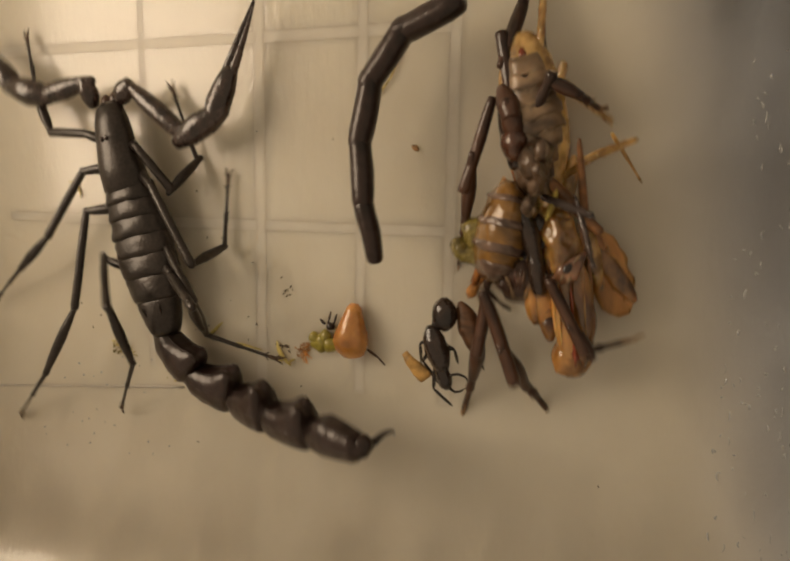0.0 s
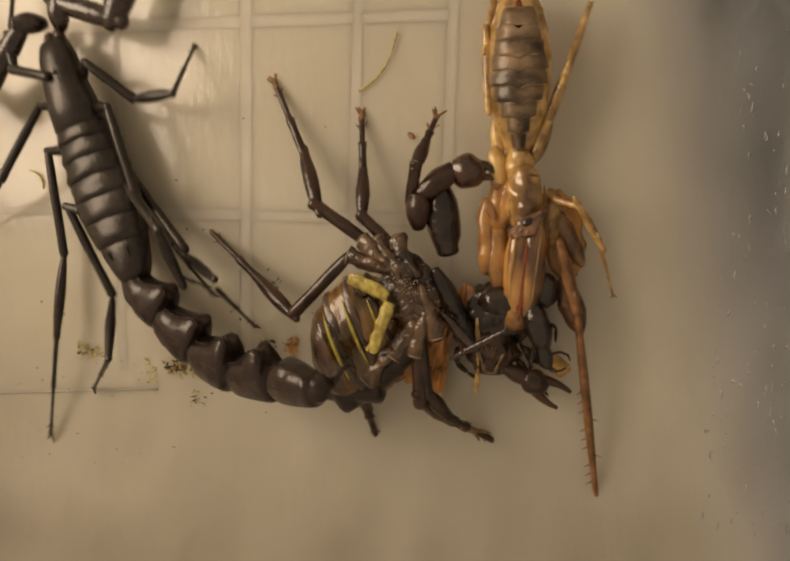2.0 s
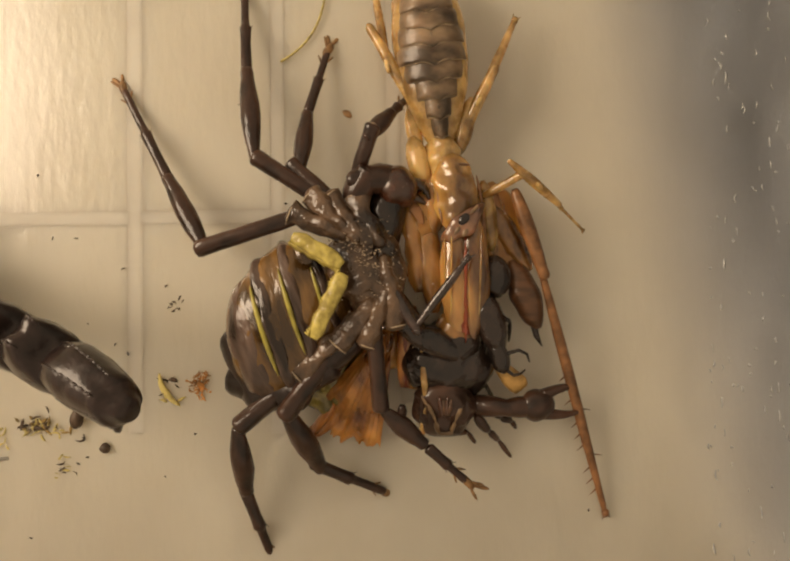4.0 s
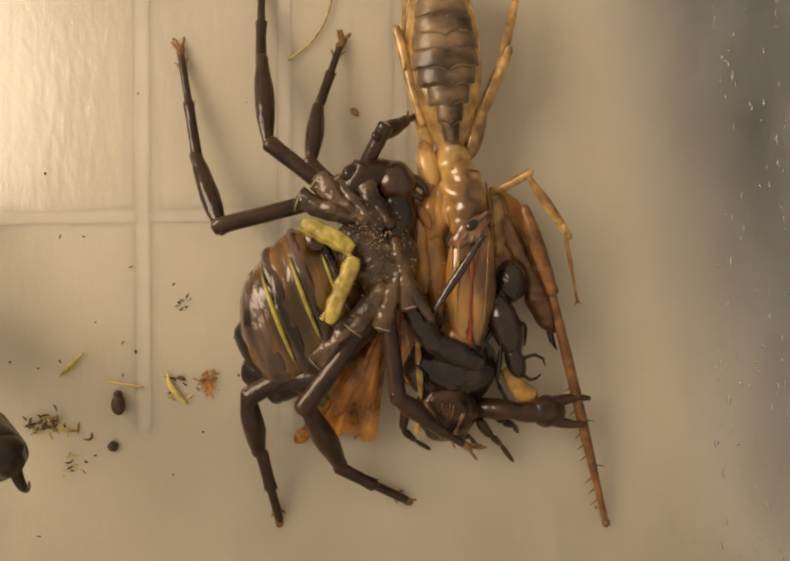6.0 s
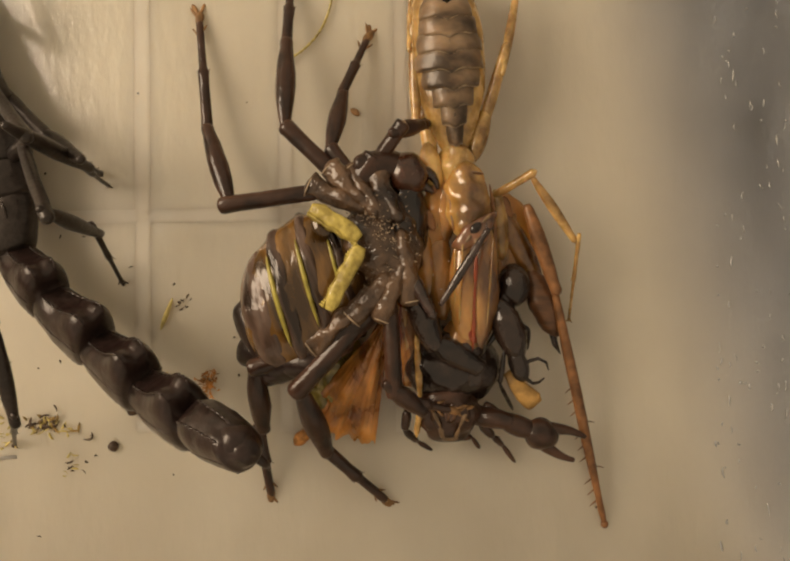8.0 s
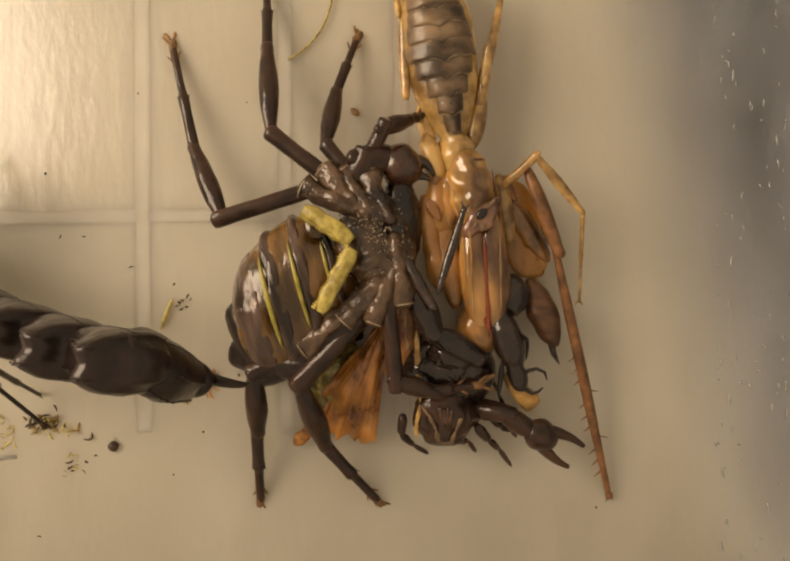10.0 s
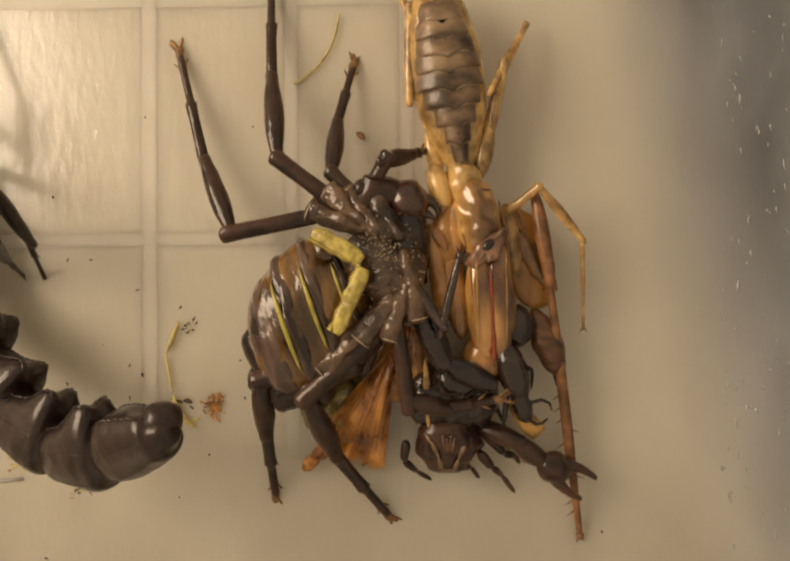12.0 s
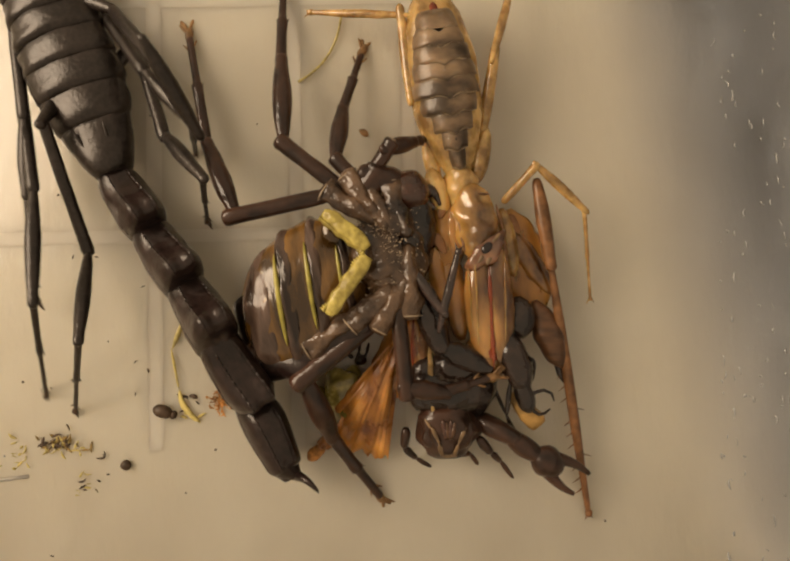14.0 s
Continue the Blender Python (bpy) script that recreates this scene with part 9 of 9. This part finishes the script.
    bend(lower_claw, [(0, (-9.3, -2.7, 3.5), (-15.0, -2.5, 6.3), (-17.2, -0.3, 8.4), (-19.8, -0.1, 10.5), (-20.8, -0.8, 13.7)),
        (0.5, (-2.2, -16.3, -3.9), (-1.8, -22.5, -4.2), (-0.9, -28.6, -2.5), (-1.6, -32.0, -2.7), (-3.1, -37.1, -3.9)),
        (1.5, (5.7, -10.7, -4.7), (7.5, -18.3, -5.8), (11.8, -23.8, -4.7), (16.4, -25.2, -4.9), (21.9, -23.6, -5.6)),
        (2, (5.2, -4.6, -3.1), (5.6, -12.8, -3.4), (9.5, -17.6, -1.5), (12.4, -21.0, -1.6), (15.0, -25.4, -2.8)),
        (2.5, (1.6, -15.6, -3.6), (1.2, -24.4, -3.9), (6.8, -28.1, -2.0), (11.0, -30.2, -2.1), (16.6, -32.6, -3.2)),
        (2.8, (3.3, -18.6, -3.0), (5.6, -27.1, -3.0), (10.4, -30.0, -1.0), (13.6, -31.5, -1.0), (19.1, -33.1, -2.0)),
        (3, (3.7, -19.4, -3.0), (6.3, -27.6, -3.0), (11.9, -30.0, -1.0), (15.7, -31.7, -1.0), (20.2, -34.3, -2.0)),
        (3.2, (3.5, -15.3, -3.0), (6.1, -21.9, -3.0), (10.7, -22.8, -1.0), (14.3, -24.3, -1.0), (18.7, -24.1, -2.0)),
        (3.5, (3.4, -14.8, -3.0), (6.1, -21.6, -3.0), (11.2, -23.8, -1.0), (14.8, -25.0, -1.0), (19.4, -26.2, -2.0)),
        (4, (4.0, -15.9, -3.0), (7.4, -21.4, -3.0), (11.8, -23.3, -1.0), (15.4, -24.4, -1.0), (19.9, -25.6, -2.0)),
        (7, (2.1, -18.7, -3.0), (4.8, -24.9, -3.0), (8.8, -26.8, -1.0), (11.5, -28.6, -1.0), (17.4, -32.5, -2.0)),
        (10.5, (4.7, -18.7, -3.0), (7.4, -24.0, -3.0), (10.9, -25.7, -1.0), (13.0, -28.4, -1.0), (18.3, -35.1, -2.0)),
        (12.5, (1.5, -20.2, -3.0), (4.5, -24.9, -3.0), (7.8, -27.9, -1.0), (9.9, -31.4, -1.0), (14.4, -37.8, -2.0)),
        (14, (5.5, -19.0, -3.0), (8.8, -23.7, -3.0), (12.2, -26.3, -1.0), (14.9, -29.2, -1.0), (20.5, -34.9, -2.0))])
    bend(mid_arm, [(0, (-5.2, 3.3, 2.8), (-9.9, 2.5, 5.2), (-14.8, 1.6, 7.1)),
        (0.5, (1.0, -9.4, 2.5), (-0.0, -15.4, 1.2), (0.1, -21.3, -0.1)),
        (1.5, (7.4, -1.7, 2.8), (8.5, -5.2, 1.2), (8.3, -12.5, -0.9)),
        (2.5, (7.7, -1.6, 2.9), (4.6, -9.8, 1.6), (5.2, -13.8, 0.5)),
        (3, (5.2, -4.5, 3.0), (6.7, -12.5, 2.0), (10.6, -17.3, 1.0)),
        (3.5, (4.0, -4.4, 3.0), (5.4, -10.3, 2.0), (9.1, -14.1, 1.0)),
        (7, (3.3, -7.3, 3.0), (3.7, -14.6, 2.0), (7.7, -19.0, 1.0)),
        (10.5, (5.1, -6.0, 3.0), (5.6, -13.1, 2.0), (9.9, -17.9, 1.0)),
        (12.5, (3.4, -7.4, 3.0), (3.6, -15.4, 2.0), (7.9, -19.8, 1.0)),
        (14, (4.8, -5.6, 3.0), (6.0, -13.4, 2.0), (11.0, -17.1, 1.0))])
    bend(curled_tail, [(0, (21.6, 2.9, -13.1), (17.3, 1.3, -19.9), (9.7, 1.0, -23.5), (0.8, 0.9, -23.6), (-7.9, 2.2, -21.1), (-16.4, 2.5, -17.4)),
        (0.05, (20.2, 5.2, -13.2), (15.4, 4.8, -19.9), (7.5, 5.0, -23.0), (-1.4, 5.0, -22.5), (-9.8, 5.7, -19.3), (-18.1, 5.3, -15.1)),
        (0.1, (12.9, 12.5, -31.0), (12.6, 9.8, -25.1), (12.0, 8.3, -19.4), (9.2, 6.8, -13.9), (7.1, 6.3, -8.1), (4.2, 5.1, -3.5)),
        (0.3, (-16.4, -5.8, -2.0), (-15.9, -9.4, -1.0), (-12.9, -11.0, 0.5), (-8.9, -10.6, 1.5), (-4.7, -9.0, 2.5), (-1.2, -7.4, 2.5)),
        (0.5, (-12.5, 0.6, 4.0), (-15.8, -6.9, 2.6), (-12.2, -13.3, 2.3), (-5.8, -16.9, 2.1), (2.3, -16.9, 3.1), (8.1, -12.9, 3.3)),
        (0.7, (-11.8, -0.4, 4.0), (-13.3, -7.4, 2.6), (-8.5, -12.5, 2.3), (-1.1, -13.5, 2.3), (5.3, -12.0, 3.4), (9.0, -10.9, 3.4)),
        (0.8, (-12.2, -4.0, 3.3), (-14.3, -13.5, 0.6), (-10.8, -19.7, -0.6), (-4.6, -20.1, -0.7), (2.4, -16.6, 1.0), (6.6, -12.4, 1.8)),
        (1, (-12.6, -10.6, 1.8), (-13.6, -17.0, -0.6), (-10.2, -20.8, -1.5), (-4.4, -20.3, -1.3), (2.6, -17.1, 0.4), (6.2, -12.8, 1.3)),
        (1.5, (-13.4, -9.9, 2.5), (-12.6, -15.3, 0.7), (-7.7, -15.1, 0.7), (-3.1, -12.3, 1.1), (1.2, -10.3, 2.5), (4.5, -8.1, 2.8)),
        (2.2, (-16.4, -5.8, -2.0), (-15.9, -9.4, -1.0), (-12.9, -11.0, 0.5), (-8.9, -10.6, 1.5), (-4.7, -9.0, 2.5), (-1.2, -7.4, 2.5)),
        (14, (-16.4, -5.8, -2.0), (-15.9, -9.4, -1.0), (-12.9, -11.0, 0.5), (-8.9, -10.6, 1.5), (-4.7, -9.0, 2.5), (-1.2, -7.4, 2.5))])
    bend(hind_leg, [(0, (-1.2, 1.7, 1.0), (2.9, 4.6, 1.0), (13.0, 3.7, -5.2)),
        (0.5, (-7.5, 9.0, 1.0), (0.7, 11.1, 1.0), (11.9, 8.7, -5.2)),
        (1, (5.9, 5.5, 1.0), (21.8, 6.2, 1.0), (39.3, 7.0, -5.2)),
        (1.5, (6.3, 4.9, 1.0), (11.7, 9.0, 1.0), (48.4, 11.9, -5.2)),
        (1.8, (6.0, 5.3, 1.0), (20.8, 9.4, 1.0), (50.3, 14.6, -5.2)),
        (2, (12.4, 6.1, 1.0), (22.7, 9.0, 1.0), (51.1, 13.2, -5.2)),
        (2.2, (4.3, 10.3, 1.0), (14.0, 13.4, 1.0), (34.9, 21.0, -5.2)),
        (2.5, (3.5, 9.0, 1.0), (15.1, 11.8, 1.0), (44.8, 20.0, -5.2)),
        (2.8, (4.3, 8.7, 1.0), (14.4, 12.2, 1.0), (46.3, 19.2, -5.2)),
        (3, (4.6, 8.7, 1.0), (13.5, 11.6, 1.0), (48.1, 17.2, -5.2)),
        (3.2, (5.9, 8.7, 1.0), (11.8, 10.0, 1.0), (46.0, 17.1, -5.2)),
        (3.5, (7.2, 7.8, 1.0), (13.6, 9.6, 1.0), (48.1, 16.0, -5.2)),
        (4, (9.6, 9.1, 1.0), (14.0, 10.2, 1.0), (48.8, 17.5, -5.2)),
        (7, (9.4, 8.8, 1.0), (16.3, 10.8, 1.0), (47.3, 17.7, -5.2)),
        (10.5, (7.7, 8.8, 1.0), (12.2, 9.7, 1.0), (47.9, 13.1, -5.2)),
        (12.5, (5.2, 8.4, 1.0), (13.9, 8.6, 1.0), (48.3, 9.5, -5.2)),
        (14, (4.0, 9.3, 1.0), (11.0, 9.5, 1.0), (45.6, 11.4, -5.2))])
    bend(thin_leg, [(0, (-3.2, 2.6, 0.0), (-5.1, 7.0, 3.0), (-5.9, 10.4, 1.0), (-2.2, 12.1, -4.0)),
        (0.5, (-8.3, 8.3, 0.0), (-7.2, 11.0, 3.0), (-3.1, 16.1, 1.0), (4.6, 20.6, -4.0)),
        (1.5, (5.1, 4.2, 0.0), (7.8, 7.0, 3.0), (14.0, 10.1, 1.0), (21.6, 12.6, -4.0)),
        (2, (5.8, 3.8, 0.0), (7.3, 8.6, 3.0), (12.3, 11.7, 1.0), (19.4, 14.2, -4.0)),
        (2.5, (3.5, 4.6, 0.0), (4.2, 8.6, 3.0), (7.5, 11.5, 1.0), (11.8, 14.4, -4.0)),
        (3, (5.0, 4.7, 0.0), (3.8, 8.4, 3.0), (7.5, 11.2, 1.0), (12.7, 14.9, -4.0)),
        (3.5, (6.1, 4.4, 0.0), (4.5, 8.7, 3.0), (6.4, 11.6, 1.0), (9.4, 15.3, -4.0)),
        (4, (6.6, 4.6, -0.0), (4.7, 9.1, 3.0), (7.1, 12.1, 1.0), (10.4, 16.5, -4.0)),
        (7, (5.0, 4.6, 0.0), (3.5, 8.2, 3.0), (12.2, 14.0, 1.0), (19.8, 14.4, -4.0)),
        (10.5, (6.4, 5.1, 0.0), (3.5, 9.0, 3.0), (10.6, 14.0, 1.0), (21.5, 13.5, -4.0)),
        (12.5, (5.7, 4.1, 0.0), (3.2, 8.3, 3.0), (9.7, 13.1, 1.0), (20.8, 13.5, -4.0)),
        (14, (3.9, 5.0, 0.0), (0.4, 9.0, 3.0), (6.3, 14.6, 1.0), (17.5, 15.3, -4.0))])
    bend(fore_leg, [(0, (-14.4, -0.1, 0.0), (-21.0, 1.6, 0.0), (-29.7, 3.2, -3.0)),
        (0.5, (-13.5, -3.1, 0.0), (-20.9, -1.2, 0.0), (-26.1, -10.0, -3.0)),
        (1, (-2.6, -2.8, 0.0), (-17.7, -8.4, 0.0), (-9.9, -27.4, -3.0)),
        (1.5, (-13.0, -1.9, 0.0), (-20.5, -3.4, 0.0), (-27.0, -8.9, -3.0)),
        (2, (-8.0, -4.6, 0.0), (-16.6, -5.1, 0.0), (-25.9, -3.7, -3.0)),
        (3, (-5.6, -3.5, 0.0), (-13.0, -5.7, 0.0), (-24.1, -6.9, -3.0)),
        (4, (-7.9, -4.1, 0.0), (-11.8, -5.9, 0.0), (-20.6, -6.5, -3.0)),
        (7, (-5.3, -4.3, 0.0), (-13.4, -4.9, 0.0), (-22.7, -3.7, -3.0)),
        (12.5, (-10.3, -5.3, 0.0), (-20.8, -4.0, 0.0), (-29.1, -7.5, -3.0)),
        (14, (-10.9, -4.8, 0.0), (-21.2, -4.6, 0.0), (-24.1, -14.4, -3.0))])
    bend(side_leg, [(0, (-10.1, 0.6, -1.0), (-16.4, 3.7, 0.0), (-12.3, 7.5, -2.0)),
        (0.5, (-14.6, 4.6, -1.0), (-8.3, 8.3, 0.0), (2.3, 10.2, -2.0)),
        (1.5, (-3.7, 4.2, -1.0), (-8.8, 6.3, 0.0), (-22.4, 17.9, -2.0)),
        (2, (-3.7, 3.5, -1.0), (-12.0, 6.4, 0.0), (-19.3, 8.7, -2.0)),
        (2.5, (-3.5, 2.3, -1.0), (-9.5, 3.5, 0.0), (-21.3, 4.1, -2.0)),
        (3, (-2.7, 2.9, -1.0), (-13.7, 4.7, -0.0), (-22.2, 7.1, -2.0)),
        (3.5, (-3.7, 3.0, -1.0), (-8.8, 5.3, 0.0), (-14.8, 8.7, -2.0)),
        (4, (-1.8, 2.9, -1.0), (-6.3, 5.7, 0.0), (-13.9, 9.9, -2.0)),
        (7, (-3.7, 3.5, -1.0), (-12.3, 7.0, -0.0), (-20.2, 8.9, -2.0)),
        (10.5, (-2.3, 3.1, -1.0), (-8.1, 4.8, -0.0), (-15.9, 8.1, -2.0)),
        (12.5, (-4.0, 3.6, -1.0), (-12.8, 6.7, 0.0), (-16.2, 9.2, -2.0)),
        (14, (-4.3, 3.4, -1.0), (-15.8, 6.8, 0.0), (-22.8, 9.8, -2.0))])
    bend(palm, [(0, (9.6, 0.3, -2.8), (3.6, 0.5, -0.4)),
        (0.5, (1.1, -2.8, 0.4), (5.2, -7.9, 0.1)),
        (0.7, (7.7, -1.6, 0.4), (3.7, -11.3, -0.1)),
        (1, (7.5, -7.0, -1.0), (7.0, -14.3, -2.6)),
        (1.5, (10.2, 3.5, 1.0), (8.7, -5.9, -0.4)),
        (2, (13.1, 12.4, 0.9), (9.8, 2.2, 0.6)),
        (2.5, (11.2, 3.4, 0.6), (7.1, -4.2, 0.3)),
        (3, (8.4, 0.3, 0.5), (5.0, -4.8, 0.5)),
        (3.5, (7.8, 4.3, 0.5), (6.0, -0.3, 0.5)),
        (4, (7.2, 5.5, 0.5), (4.7, 1.5, 0.5)),
        (7, (6.4, 2.7, 0.5), (5.2, -1.4, 0.5)),
        (14, (6.4, 2.7, 0.5), (5.2, -1.4, 0.5))])


motions()
